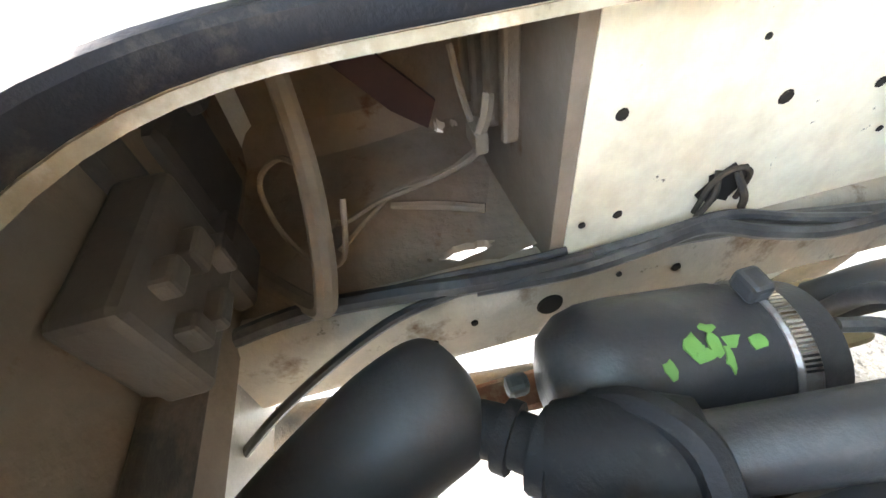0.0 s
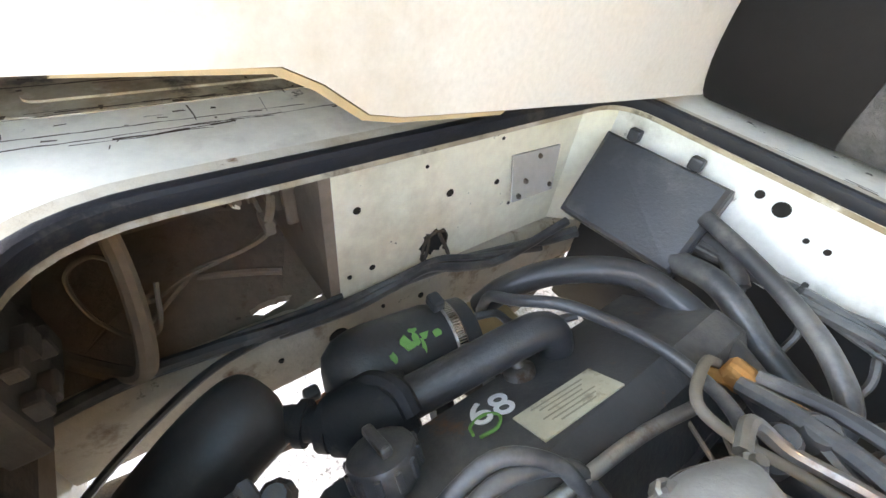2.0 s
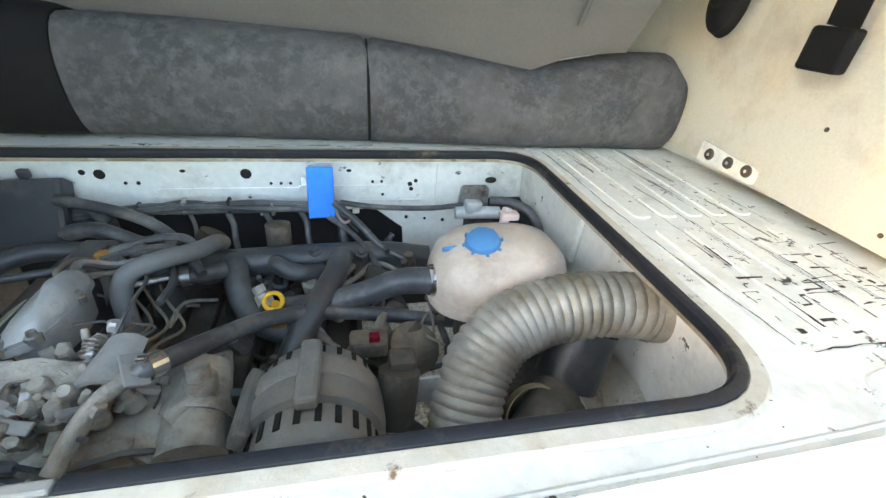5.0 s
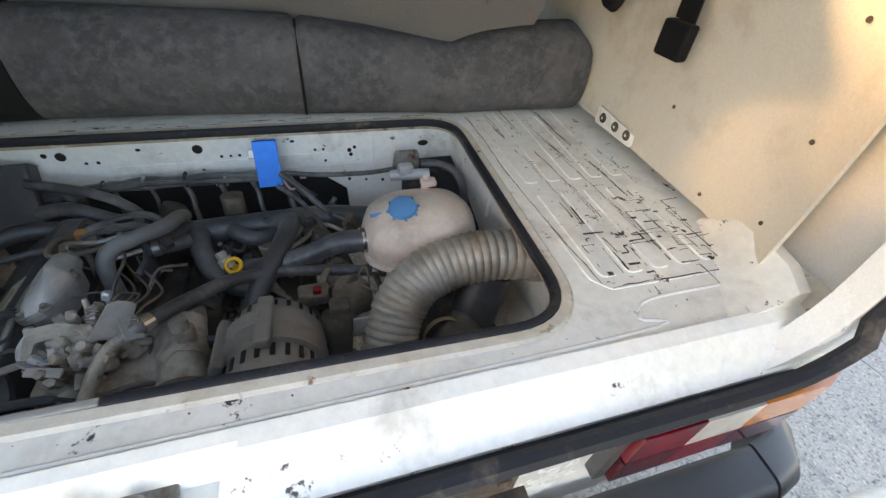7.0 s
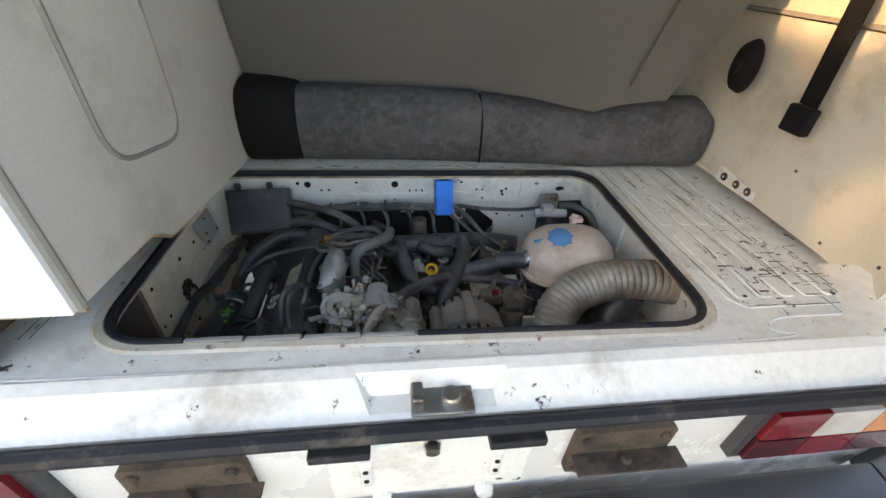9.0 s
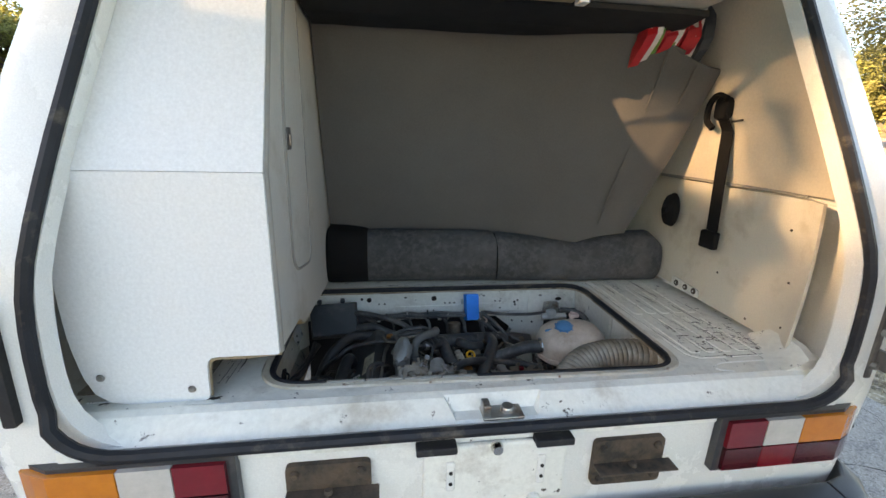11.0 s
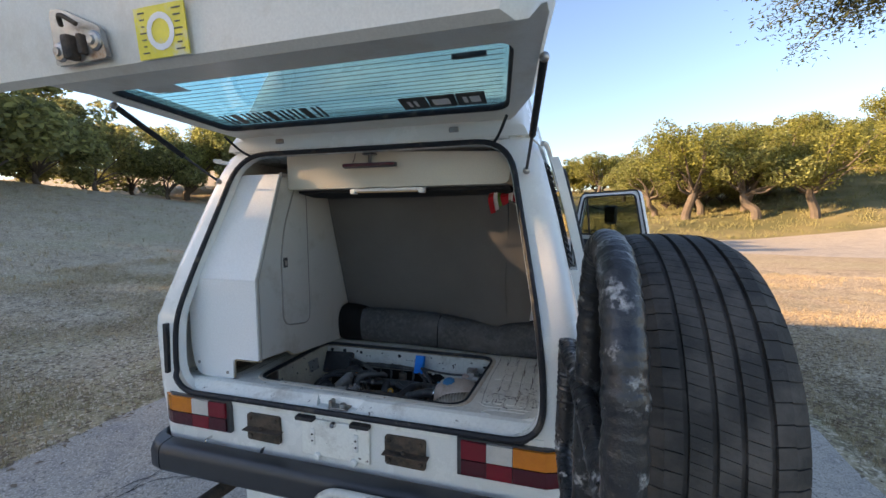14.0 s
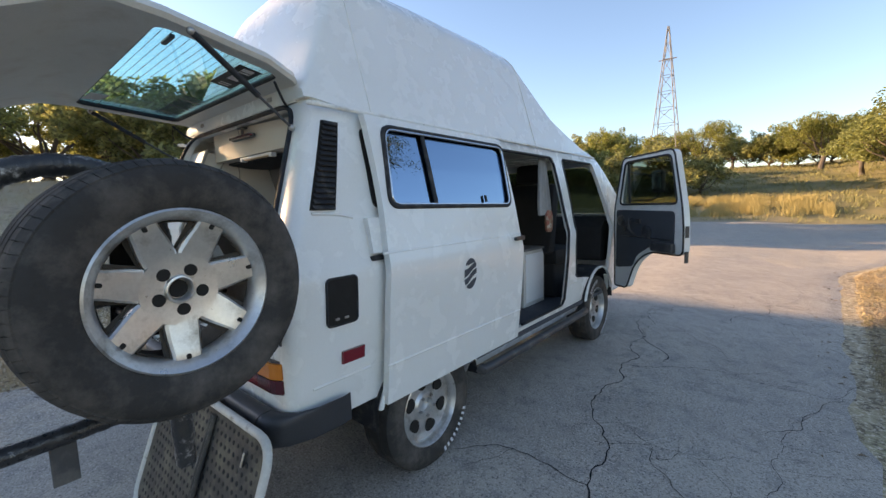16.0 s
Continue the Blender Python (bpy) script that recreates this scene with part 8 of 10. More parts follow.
for x in (-0.085, 0.245):
    bm = new_bm()
    box(bm, (x, 0.345, 1.705), (0.026, 0.034, 0.024), 0.004)
    part("end_cap", bm, M["white"], striplamp)
bm = new_bm()
box(bm, (0.08, 0.345, 1.701), (0.29, 0.022, 0.006), 0.002)
part("diffuser", bm, M["wood"], striplamp)
brake = thing("high_brake_lamp", "red high-level brake lamp on a stalk", "brake lamp")
bm = new_bm()
box(bm, (0.018, 0.288, 1.817), (0.250, 0.022, 0.016), 0.006)
part("lamp_bar", bm, M["darkred"], brake)
bm = new_bm()
box(bm, (0.018, 0.302, 1.816), (0.256, 0.018, 0.020), 0.005)
cyl(bm, (0.02, 0.298, 1.82), (0.02, 0.300, 1.868), 0.008, 10)
box(bm, (0.02, 0.300, 1.864), (0.055, 0.035, 0.008), 0.002)
part("stalk", bm, M["plastic"], brake)
bm = new_bm()
tube(bm, [(-0.075, 0.30, 1.82), (-0.07, 0.32, 1.84), (-0.055, 0.31, 1.87)], 0.0015, 5)
part("lamp_cable", bm, M["plastic"], brake)

# bed backrest: a thick slumped cushion
bed = thing("bed_backrest", "dark grey cloth bed backrest tilted up", "bed")


def cushion_ends(t):
    """Top and bottom of the cushion, which slumps forward at its right-hand end."""
    x = -0.425 + 1.190 * t
    sag = 0.075 * ramp01(t, 0.45, 1.0) + 0.045 * ramp01(t, 0.80, 1.0) + 0.006 * math.sin(t * 21) + 0.01 * math.sin(t * 7)
    lean = ramp01(t, 0.40, 1.0)
    top = Vector((x, 0.655 - 0.165 * lean, 1.725 - sag))
    bot = Vector((x - 0.085 * ramp01(t, 0.72, 1), 0.890 - 0.16 * lean, 0.96 + 0.09 * ramp01(t, 0.6, 1.0)))
    return top, bot


bm = new_bm()
rings = []
N = 30
for j in range(N + 1):
    t = j / N
    end = 0.30 + 0.70 * min(1, 18 * t, 10 * (1 - t) + 0.10)
    top, bot = cushion_ends(t)
    ring = []
    d = (bot - top).normalized()
    n = Vector((0, d.z, -d.y))
    if n.y > 0:
        n = -n
    for k in range(11):
        u = k / 10
        bulge = 0.014 * math.sin(math.pi * u) + 0.005 * math.sin(9 * u + 5 * t) + 0.004 * math.sin(31 * t + 3 * u) + 0.010 * math.sin(60 * t + 2 * u) * ramp01(t, 0.80, 0.95) * (1 - u)
        ring.append(top + (bot - top) * u + n * bulge * end)
    for k in range(11):
        u = 1 - k / 10
        edge = math.sin(math.pi * min(1, max(0, u))) ** 0.3
        ring.append(top + (bot - top) * u - n * 0.10 * end * (0.35 + 0.65 * edge))
    rings.append(ring)
loft(bm, rings)
cushion = part("cushion", bm, M["felt"], bed, smooth=True)
bm = new_bm()
tube(bm, [cushion_ends(k / 10)[0] + Vector((0, 0.004, 0.004)) for k in range(1, 10)], 0.006, 6)
part("piping", bm, M["felt"], cushion, smooth=True)
for t in (0.86, 0.93):
    bm = new_bm()
    top, bot = cushion_ends(t)
    tube(bm, [top + (bot - top) * u + Vector((0.004 * math.sin(9 * u), -0.008 - 0.010 * math.sin(math.pi * u), 0)) for u in ((0.02, 0.3, 0.6, 0.9) if t < 0.9 else (0.02, 0.08, 0.14, 0.20))], 0.004, 6)
    part("seam", bm, M["felt"], cushion, smooth=True)

# rolled mat on the deck
roll = thing("rolled_mat", "rolled dark grey felt mat with a black vinyl flap", "mat", at=(0, 0.010, -0.027))


def mat_ring(x, ry, rz, cy, cz, ph=0.0, squash=0.0):
    out = []
    for k in range(28):
        a = 2 * math.pi * k / 28
        c, s = math.cos(a), math.sin(a)
        y = ry * math.copysign(abs(c) ** 0.82, c)
        z = rz * math.copysign(abs(s) ** 0.82, s) + squash * c
        out.append((x, cy + y, cz + z + 0.002 * math.sin(5 * a + ph)))
    return out


bm = new_bm()
rings = []
for x, ry, rz, dy, sq in ((-0.30, 0.075, 0.098, 0.010, 0), (-0.24, 0.080, 0.100, 0.008, 0), (-0.10, 0.080, 0.098, 0.004, 0), (0.05, 0.078, 0.096, 0.0, 0), (0.178, 0.078, 0.094, -0.005, 0), (0.190, 0.074, 0.089, -0.006, 0), (0.202, 0.078, 0.093, -0.008, 0), (0.32, 0.079, 0.088, -0.014, 0), (0.44, 0.080, 0.080, -0.020, 0.004), (0.52, 0.082, 0.076, -0.024, 0.010), (0.58, 0.086, 0.084, -0.030, 0.004), (0.70, 0.084, 0.096, -0.036, 0), (0.800, 0.080, 0.098, -0.040, 0), (0.842, 0.062, 0.082, -0.040, 0), (0.852, 0.02, 0.04, -0.040, 0)):
    rings.append(mat_ring(x, ry, rz, 0.800 + dy, 0.879 + rz, x * 9, sq))
loft(bm, rings)
part("mat_roll", bm, M["mattress"], roll, smooth=True)
bm = new_bm()
tube(bm, [(0.19, 0.715, 0.90), (0.19, 0.714, 0.96), (0.19, 0.735, 1.03), (0.19, 0.79, 1.062)], 0.0028, 6)
pieces("mat_seam", bm, M["vinyl"], roll, smooth=True)
bm = new_bm()
rings = []
for x, ry, rz, dy in ((-0.43, 0.080, 0.100, 0.015), (-0.42, 0.086, 0.107, 0.012), (-0.36, 0.087, 0.106, 0.010), (-0.305, 0.083, 0.103, 0.010), (-0.285, 0.082, 0.100, 0.010)):
    rings.append(mat_ring(x, ry, rz, 0.800 + dy, 0.879 + rz, x * 9))
loft(bm, rings)
part("vinyl_flap", bm, M["vinyl"], roll, "black vinyl end flap", smooth=True)
bm = new_bm()
tube(bm, [(0.115, 0.727, 0.985), (0.125, 0.724, 0.992), (0.140, 0.726, 0.988), (0.150, 0.728, 0.992), (0.155, 0.729, 0.982)], 0.0012, 5)
part("thread", bm, M["white"], roll)

# printed bag above the backrest
bag = thing("printed_bag", "crumpled plastic bag in red, white and green", "bag")
rr = random.Random(4)
cols = [mat("bag_red", (0.55, 0.02, 0.03), rough=0.35, bump=0.2), mat("bag_white", (0.75, 0.74, 0.72), rough=0.35, bump=0.2), mat("bag_green", (0.14, 0.30, 0.05), rough=0.35, bump=0.2), M["grey"]]
for k in range(16):
    bm = new_bm()
    x = 0.530 + 0.0115 * k
    w = rr.uniform(0.010, 0.018)
    top = 1.71 if x < 0.62 else 1.71 + 0.09 * min(1.0, (x - 0.62) / 0.07)
    pts = [(x + rr.uniform(-0.01, 0.01), 0.57 + rr.uniform(-0.02, 0.02), 1.60), (x + rr.uniform(-0.012, 0.012), 0.510 + rr.uniform(-0.025, 0.02), 1.672), (x + 0.008 + rr.uniform(-0.012, 0.012), 0.525 + rr.uniform(-0.02, 0.02), top + rr.uniform(-0.02, 0.015))]
    loft(bm, [[(p[0] - w, p[1], p[2]), (p[0] + w, p[1] - 0.01, p[2] + 0.006), (p[0] + w, p[1] + 0.05, p[2]), (p[0] - w, p[1] + 0.05, p[2])] for p in spline(pts, 3)])
    part("fold", bm, cols[(0, 1, 2, 0, 1, 0, 2, 1, 0, 3, 1, 0, 0, 1, 3, 3)[k]], bag)

# things seen through the side doors
kit = thing("kitchen_unit", "pale kitchen cupboard behind the side door", "cupboard")
bm = new_bm()
box(bm, (0.35, 2.62, 0.725), (0.46, 0.40, 0.51), 0.008)
part("cupboard_body", bm, M["laminate"], kit)
bm = new_bm()
box(bm, (0.35, 2.62, 0.992), (0.50, 0.44, 0.022), 0.006)
part("worktop", bm, M["galv"], kit)
bm = new_bm()
box(bm, (0.583, 2.62, 0.73), (0.008, 0.34, 0.44), 0.004)
part("cupboard_door", bm, M["cabwhite"], kit)
for s in (1, -1):
    seat = thing("cab_seat", "dark grey front seat with headrest", "seat", "front seats")
    bm = new_bm()
    box(bm, (s * 0.42, 3.16, 0.88), (0.50, 0.50, 0.16), 0.05)
    part("seat_cushion", bm, M["dark"], seat, smooth=True)
    bm = new_bm()
    box(bm, (0, 0, 0), (0.48, 0.14, 0.68), 0.05, pose(s * 0.42, 2.90, 1.25, -10))
    part("seat_back", bm, M["dark"], seat, smooth=True)
    bm = new_bm()
    box(bm, (0, 0, 0), (0.26, 0.10, 0.18), 0.04, pose(s * 0.42, 2.84, 1.68, -8))
    part("headrest", bm, M["dark"], seat, smooth=True)
    bm = new_bm()
    box(bm, (s * 0.42, 3.16, 0.64), (0.42, 0.44, 0.33), 0.02)
    part("seat_base", bm, M["dark"], seat)
curtain = thing("curtain", "gathered pale grey curtain by the door post", "curtain")
bm = new_bm()
rings = []
for z, w in ((1.80, 0.03), (1.65, 0.05), (1.50, 0.07), (1.36, 0.085), (1.30, 0.08)):
    rings.append([(0.70 + 0.014 * math.sin(k * 1.9) + 0.06 * (1.80 - z), 2.55 + w * 1.3 * (k / 12 - 0.5) * 2, z) for k in range(13)] + [(0.68 + 0.014 * math.sin(k * 1.9) + 0.06 * (1.80 - z), 2.55 + w * 1.3 * (k / 12 - 0.5) * 2, z) for k in range(12, -1, -1)])
loft(bm, rings)
part("cloth", bm, mat("curtain_cloth", (0.36, 0.36, 0.35), (0.26, 0.26, 0.26), rough=0.9, s1=9, bump=0.3), curtain, smooth=True)
hang = thing("hanging_bag", "small printed cloth bag hanging by the door", "bag")
bm = new_bm()
rings = [[(0.735 + 0.03 * math.cos(a) * s, 2.60 + 0.055 * math.sin(a) * s, z) for a in (2 * math.pi * k / 14 for k in range(14))] for z, s in ((1.15, 0.5), (1.17, 0.9), (1.24, 1.0), (1.31, 0.9), (1.34, 0.6))]
loft(bm, rings)
part("pouch", bm, mat("printed_cloth", (0.42, 0.10, 0.08), (0.30, 0.30, 0.18), rough=0.9, s1=22, s2=60, bump=0.2, dirt=[((0.55, 0.50, 0.40), 0.35, 30.0, 0.7)]), hang, smooth=True)
dash = thing("dashboard", "black dashboard with a steering wheel", "dashboard")
bm = new_bm()
prism(bm, rounded([(3.72, 0.75), (4.35, 0.75), (4.35, 1.20), (3.95, 1.24), (3.74, 1.12)], 0.05, 4), -0.80, 0.80, "x")
part("dash_body", bm, M["dark"], dash, smooth=True)
bm = new_bm()
lathe(bm, [(0.20 + 0.014 * math.cos(a), 0.014 * math.sin(a)) for a in (2 * math.pi * k / 8 for k in range(8))], 32, pose(-0.40, 3.62, 1.16, 38), closed=True)
part("steering_wheel", bm, M["dark"], dash, smooth=True)
bm = new_bm()
box(bm, (0.0, 3.80, 1.70), (0.24, 0.03, 0.07), 0.015)
tagged(part("rear_view_mirror", bm, M["plastic"], van), "black inside mirror")
bm = new_bm()
prism(bm, rounded([(-0.68, 1.26), (0.68, 1.26), (0.60, 1.79), (-0.60, 1.79)], 0.1), 0, 0.005, "y")
for v in bm.verts:
    v.co.y += body_at(min(1.92, v.co.z))[3] - 0.02
part("windscreen", bm, M["clearglass"], van).visible_shadow = False
bm = new_bm()
prism(bm, [(1.6, 1.835), (2.8, 1.835), (2.8, 1.85), (1.6, 1.85)], -0.70, 0.70, "x")
part("ceiling_lining", bm, M["headliner"], van)

# ---- spare wheel and its carrier ----
carrier = thing("spare_wheel_carrier", "black tape-wrapped tubular swing-out wheel carrier", "carrier")


def bar(name, pts, r=0.027, n=14, material="tape", smooth=7, parent=None, label=""):
    bm = new_bm()
    rr = random.Random(len(name) + int(100 * pts[0][2]))
    ph = rr.uniform(0, 6)
    wraps = 6 * len(pts)
    tube(bm, pts, lambda s: r * (0.97 + 0.09 * ((s * wraps + 0.3 * math.sin(s * 31 + ph)) % 1.0) + 0.04 * math.sin(s * 131 + 2 * ph)), n, smooth * 3)
    return part(name, bm, M[material], parent or carrier, label, smooth=True)


bar("arch_tube", [(0.900, -0.365, 0.62), (0.900, -0.370, 1.00), (0.902, -0.375, 1.30), (0.905, -0.395, 1.42), (0.910, -0.47, 1.515), (0.915, -0.58, 1.540), (0.918, -0.70, 1.505), (0.920, -0.775, 1.41), (0.920, -0.800, 1.28), (0.918, -0.805, 1.05), (0.915, -0.805, 0.60)], 0.029, material="tape_torn", label="arched tube wrapped in torn black tape")
bar("hinge_post", [(0.858, -0.108, 1.225), (0.856, -0.112, 1.08), (0.852, -0.118, 0.90)], 0.026)
bar("upper_arm", [(0.858, -0.108, 1.205), (0.870, -0.22, 1.200), (0.890, -0.40, 1.190), (0.905, -0.60, 1.180), (0.918, -0.80, 1.170)], 0.025)
bar("lower_arm", [(0.852, -0.118, 0.905), (0.862, -0.22, 0.870), (0.880, -0.40, 0.845), (0.900, -0.60, 0.840), (0.915, -0.84, 0.838)], 0.025)
bm = new_bm()
box(bm, (0.905, -0.64, 0.775), (0.010, 0.055, 0.13), 0.003)
part("hanger_tab", bm, M["blackmetal"], carrier)
for z in (1.135, 0.935):
    bm = new_bm()
    box(bm, (0.862, -0.055, z), (0.012, 0.125, 0.045), 0.003)
    part("hinge_arm", bm, M["blackmetal"], carrier)
bm = new_bm()
box(bm, (0.853, 0.010, 1.035), (0.016, 0.035, 0.30), 0.004, None)
hinge = part("hinge_plate", bm, M["blackmetal"], carrier, "black steel hinge plate on the body corner")
for z in (0.92, 1.0, 1.07, 1.15):
    bm = new_bm()
    lathe(bm, [(0, 0.010), (0.008, 0.010), (0.009, 0)], 6, pose(0.853, -0.008, z, 90))
    part("bolt", bm, M["steel"], hinge)
bm = new_bm()
prism(bm, rounded([(-0.52, 1.08), (-0.38, 1.05), (-0.33, 1.20), (-0.40, 1.34), (-0.50, 1.34)], 0.03, 3), 0.925, 0.932, "x")
part("mount_plate", bm, M["dark"], carrier, "black wheel mounting plate")
for k, (y, z) in enumerate(((-0.40, 1.16), (-0.46, 1.26), (-0.50, 1.15))):
    bm = new_bm()
    cyl(bm, (0.93, y, z), (1.06, y, z), 0.007, 8)
    part("stud", bm, M["steel"], carrier)
bm = new_bm()
rr = random.Random(6)
for k in range(4):
    box(bm, (0.93 + 0.03 * k, -0.80, 1.02 + rr.uniform(-0.02, 0.02)), (0.05, 0.03, 0.05), 0.008, None)
pieces("clamp_block", bm, M["tape"], carrier)
spare = thing("mounted_spare", "spare road tyre on a scuffed silver alloy wheel", "wheel")
SP = Matrix.Translation((1.040, -0.394, 1.208)) @ Matrix.Rotation(radians(3.4), 4, "Z") @ Matrix.Rotation(radians(91.4), 4, "Y")
bm = new_bm()
n = 96
PROF = [(0.206, -0.086), (0.217, -0.098), (0.255, -0.112), (0.300, -0.114), (0.320, -0.107), (0.330, -0.094), (0.335, -0.078), (0.3375, -0.050), (0.3385, 0.0), (0.3375, 0.050), (0.335, 0.078), (0.330, 0.094), (0.320, 0.107), (0.300, 0.114), (0.255, 0.112), (0.217, 0.098), (0.206, 0.086)]
rings = [[SP @ Vector((r * math.cos(2 * math.pi * k / n), r * math.sin(2 * math.pi * k / n), h)) for k in range(n)] for r, h in PROF]
loft(bm, rings + [rings[0]], caps=False)
bmesh.ops.remove_doubles(bm, verts=bm.verts, dist=1e-6)
tyre = part("tyre", bm, M["tyre"], spare, "worn road tyre with four tread grooves", smooth=True)
verts, faces = [], []


def tread_blocks(h0, h1, r0, r1, count, slant, gap, phase):
    """One rib of tread blocks, parted by slanting cuts."""
    for k in range(count):
        a0 = 2 * math.pi * (k + phase) / count
        a1 = a0 + 2 * math.pi * (1 - gap) / count
        ring = []
        for h, r, sl in ((h0, r0, 0.0), (h1, r1, slant)):
            for a in (a0 + sl, (a0 + a1) / 2 + sl, a1 + sl):
                ring.append((a, r, h))
        base = len(verts)
        for drop in (0.0, 0.0095):
            for a, r, h in ring:
                verts.append(SP @ Vector(((r - drop) * math.cos(a), (r - drop) * math.sin(a), h)))
        i = base
        faces.extend([(i, i + 1, i + 4, i + 3), (i + 1, i + 2, i + 5, i + 4), (i, i + 6, i + 7, i + 1), (i + 1, i + 7, i + 8, i + 2), (i + 3, i + 4, i + 10, i + 9), (i + 4, i + 5, i + 11, i + 10), (i, i + 3, i + 9, i + 6), (i + 2, i + 8, i + 11, i + 5)])


tread_blocks(-0.104, -0.080, 0.3265, 0.3400, 76, 0.006, 0.10, 0.0)
tread_blocks(-0.080, -0.057, 0.3402, 0.3442, 76, 0.006, 0.07, 0.0)
tread_blocks(-0.049, -0.021, 0.3447, 0.3458, 124, 0.020, 0.055, 0.3)
tread_blocks(-0.013, 0.013, 0.3462, 0.3462, 124, 0.020, 0.055, 0.6)
tread_blocks(0.021, 0.049, 0.3458, 0.3447, 124, 0.020, 0.055, 0.1)
tread_blocks(0.057, 0.080, 0.3442, 0.3402, 76, -0.006, 0.07, 0.2)
tread_blocks(0.080, 0.104, 0.3400, 0.3265, 76, -0.006, 0.10, 0.2)
me = bpy.data.meshes.new("tread")
me.from_pydata(verts, [], faces)
me.materials.append(M["tyre"])
tread = tagged(new("tread", me), "worn tread blocks", kind="stuff")
tread.parent = tyre
bm = new_bm()
for k in range(9):
    box(bm, (0.285, 0, -0.1145), (0.034, 0.020, 0.002), 0.0, SP @ Matrix.Rotation(1.3 + 0.11 * k, 4, "Z"))
# dark brown metal for the spoke backs and the inside of the barrel
M["barrel"] = mat("dark_brown_metal", (0.060, 0.048, 0.036), (0.030, 0.025, 0.020), rough=0.7, metal=0.3, s1=8, s2=60, bump=0.2)
RIM = SP @ Matrix.Diagonal((0.94, 0.94, 1.0, 1.0))
pieces("sidewall_bar", bm, M["rubber"], tyre)
bm = new_bm()
lathe(bm, [(0.225, -0.095), (0.232, -0.100), (0.225, -0.104), (0.212, -0.09), (0.200, -0.05), (0.195, 0.03), (0.200, 0.075), (0.214, 0.092), (0.226, 0.104), (0.232, 0.100), (0.228, 0.092), (0.218, 0.078), (0.206, 0.066), (0.200, 0.03), (0.205, -0.05), (0.216, -0.085)], 72, RIM, closed=True)
rim = part("rim", bm, M["alloy"], spare, "scuffed silver seven-spoke alloy rim", smooth=True)
bm = new_bm()
lathe(bm, [(0.0, 0.030), (0.028, 0.030), (0.030, 0.052), (0.034, 0.057), (0.039, 0.056), (0.042, 0.0475), (0.060, 0.0480), (0.085, 0.0502), (0.103, 0.0525), (0.105, 0.047), (0.105, 0.010), (0.0, 0.010)], 48, RIM)
hub = part("hub", bm, M["alloy"], rim, smooth=True)
bm = new_bm()
lathe(bm, [(0, 0.0335), (0.0265, 0.0335), (0.0265, 0.031)], 24, RIM)
part("hub_bore", bm, M["holes"], hub)
for k in range(5):
    a = 2 * math.pi * k / 5 + 0.08
    bm = new_bm()
    lathe(bm, [(0, 0.0495), (0.0165, 0.0495), (0.0185, 0.0485), (0.0185, 0.043)], 20, RIM @ pose(0.061 * math.cos(a), 0.061 * math.sin(a), 0))
    part("bolt_hole", bm, M["holes"], hub)
for k in range(7):
    a = 2 * math.pi * k / 7 - 0.015
    bm = new_bm()
    rings = []
    for r, w, h, th in ((0.060, 0.036, 0.047, 0.03), (0.085, 0.044, 0.050, 0.03), (0.105, 0.0455, 0.053, 0.028), (0.135, 0.0435, 0.059, 0.026), (0.175, 0.0385, 0.068, 0.024), (0.200, 0.037, 0.074, 0.022), (0.212, 0.037, 0.074, 0.018)):
        rings.append([(r, -w, h - th), (r, -w, h - 0.006), (r, -w * 0.84, h), (r, w * 0.84, h), (r, w, h - 0.006), (r, w, h - th)])
    put(bm, loft(bm, rings), RIM @ Matrix.Rotation(a, 4, "Z"))
    sp = part("spoke", bm, M["alloy"], rim, smooth=True)
    bm = new_bm()
    prism(bm, rounded([(0.186, -0.006), (0.206, -0.006), (0.206, 0.006), (0.186, 0.006)], 0.005, 3), 0.070, 0.0755, "z", RIM @ Matrix.Rotation(a, 4, "Z"))
    part("spoke_slot", bm, M["holes"], sp)
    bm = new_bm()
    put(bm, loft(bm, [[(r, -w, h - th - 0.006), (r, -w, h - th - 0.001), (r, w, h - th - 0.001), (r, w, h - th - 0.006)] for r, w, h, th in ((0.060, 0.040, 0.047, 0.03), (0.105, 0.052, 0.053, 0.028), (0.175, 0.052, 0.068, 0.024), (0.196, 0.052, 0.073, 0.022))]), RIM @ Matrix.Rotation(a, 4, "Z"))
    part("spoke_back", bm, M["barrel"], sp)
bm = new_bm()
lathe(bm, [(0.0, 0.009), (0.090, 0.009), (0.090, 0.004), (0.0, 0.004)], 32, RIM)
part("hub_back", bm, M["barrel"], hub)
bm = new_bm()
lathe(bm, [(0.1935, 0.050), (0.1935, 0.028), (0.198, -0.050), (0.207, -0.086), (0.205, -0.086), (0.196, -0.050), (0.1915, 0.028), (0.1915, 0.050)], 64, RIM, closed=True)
part("rim_barrel", bm, M["barrel"], rim, "dark brown inside of the rim", smooth=True)

# folding perforated tray below the bumper
tray = thing("folding_tray", "black perforated tray in a weathered white tube frame", "tray")
TR = Matrix.Translation((0.515, -0.140, 0.612)) @ Matrix.Rotation(radians(70), 4, "X")
TRO = rounded([(-0.52, 0.0), (0.50, 0.0), (0.50, -0.60), (-0.52, -0.60)], 0.10, 6)
bm = new_bm()
tube(bm, [TR @ Vector((x, y, 0)) for x, y in TRO], 0.016, 10, 0, closed=True)
part("frame_tube", bm, M["whitetube"], tray, smooth=True)
bm = new_bm()
put(bm, prism(bm, border(TRO, -0.012), -0.004, 0.004, "z"), TR)
pan = part("tray_panel", bm, M["tray"], tray)
bm = new_bm()
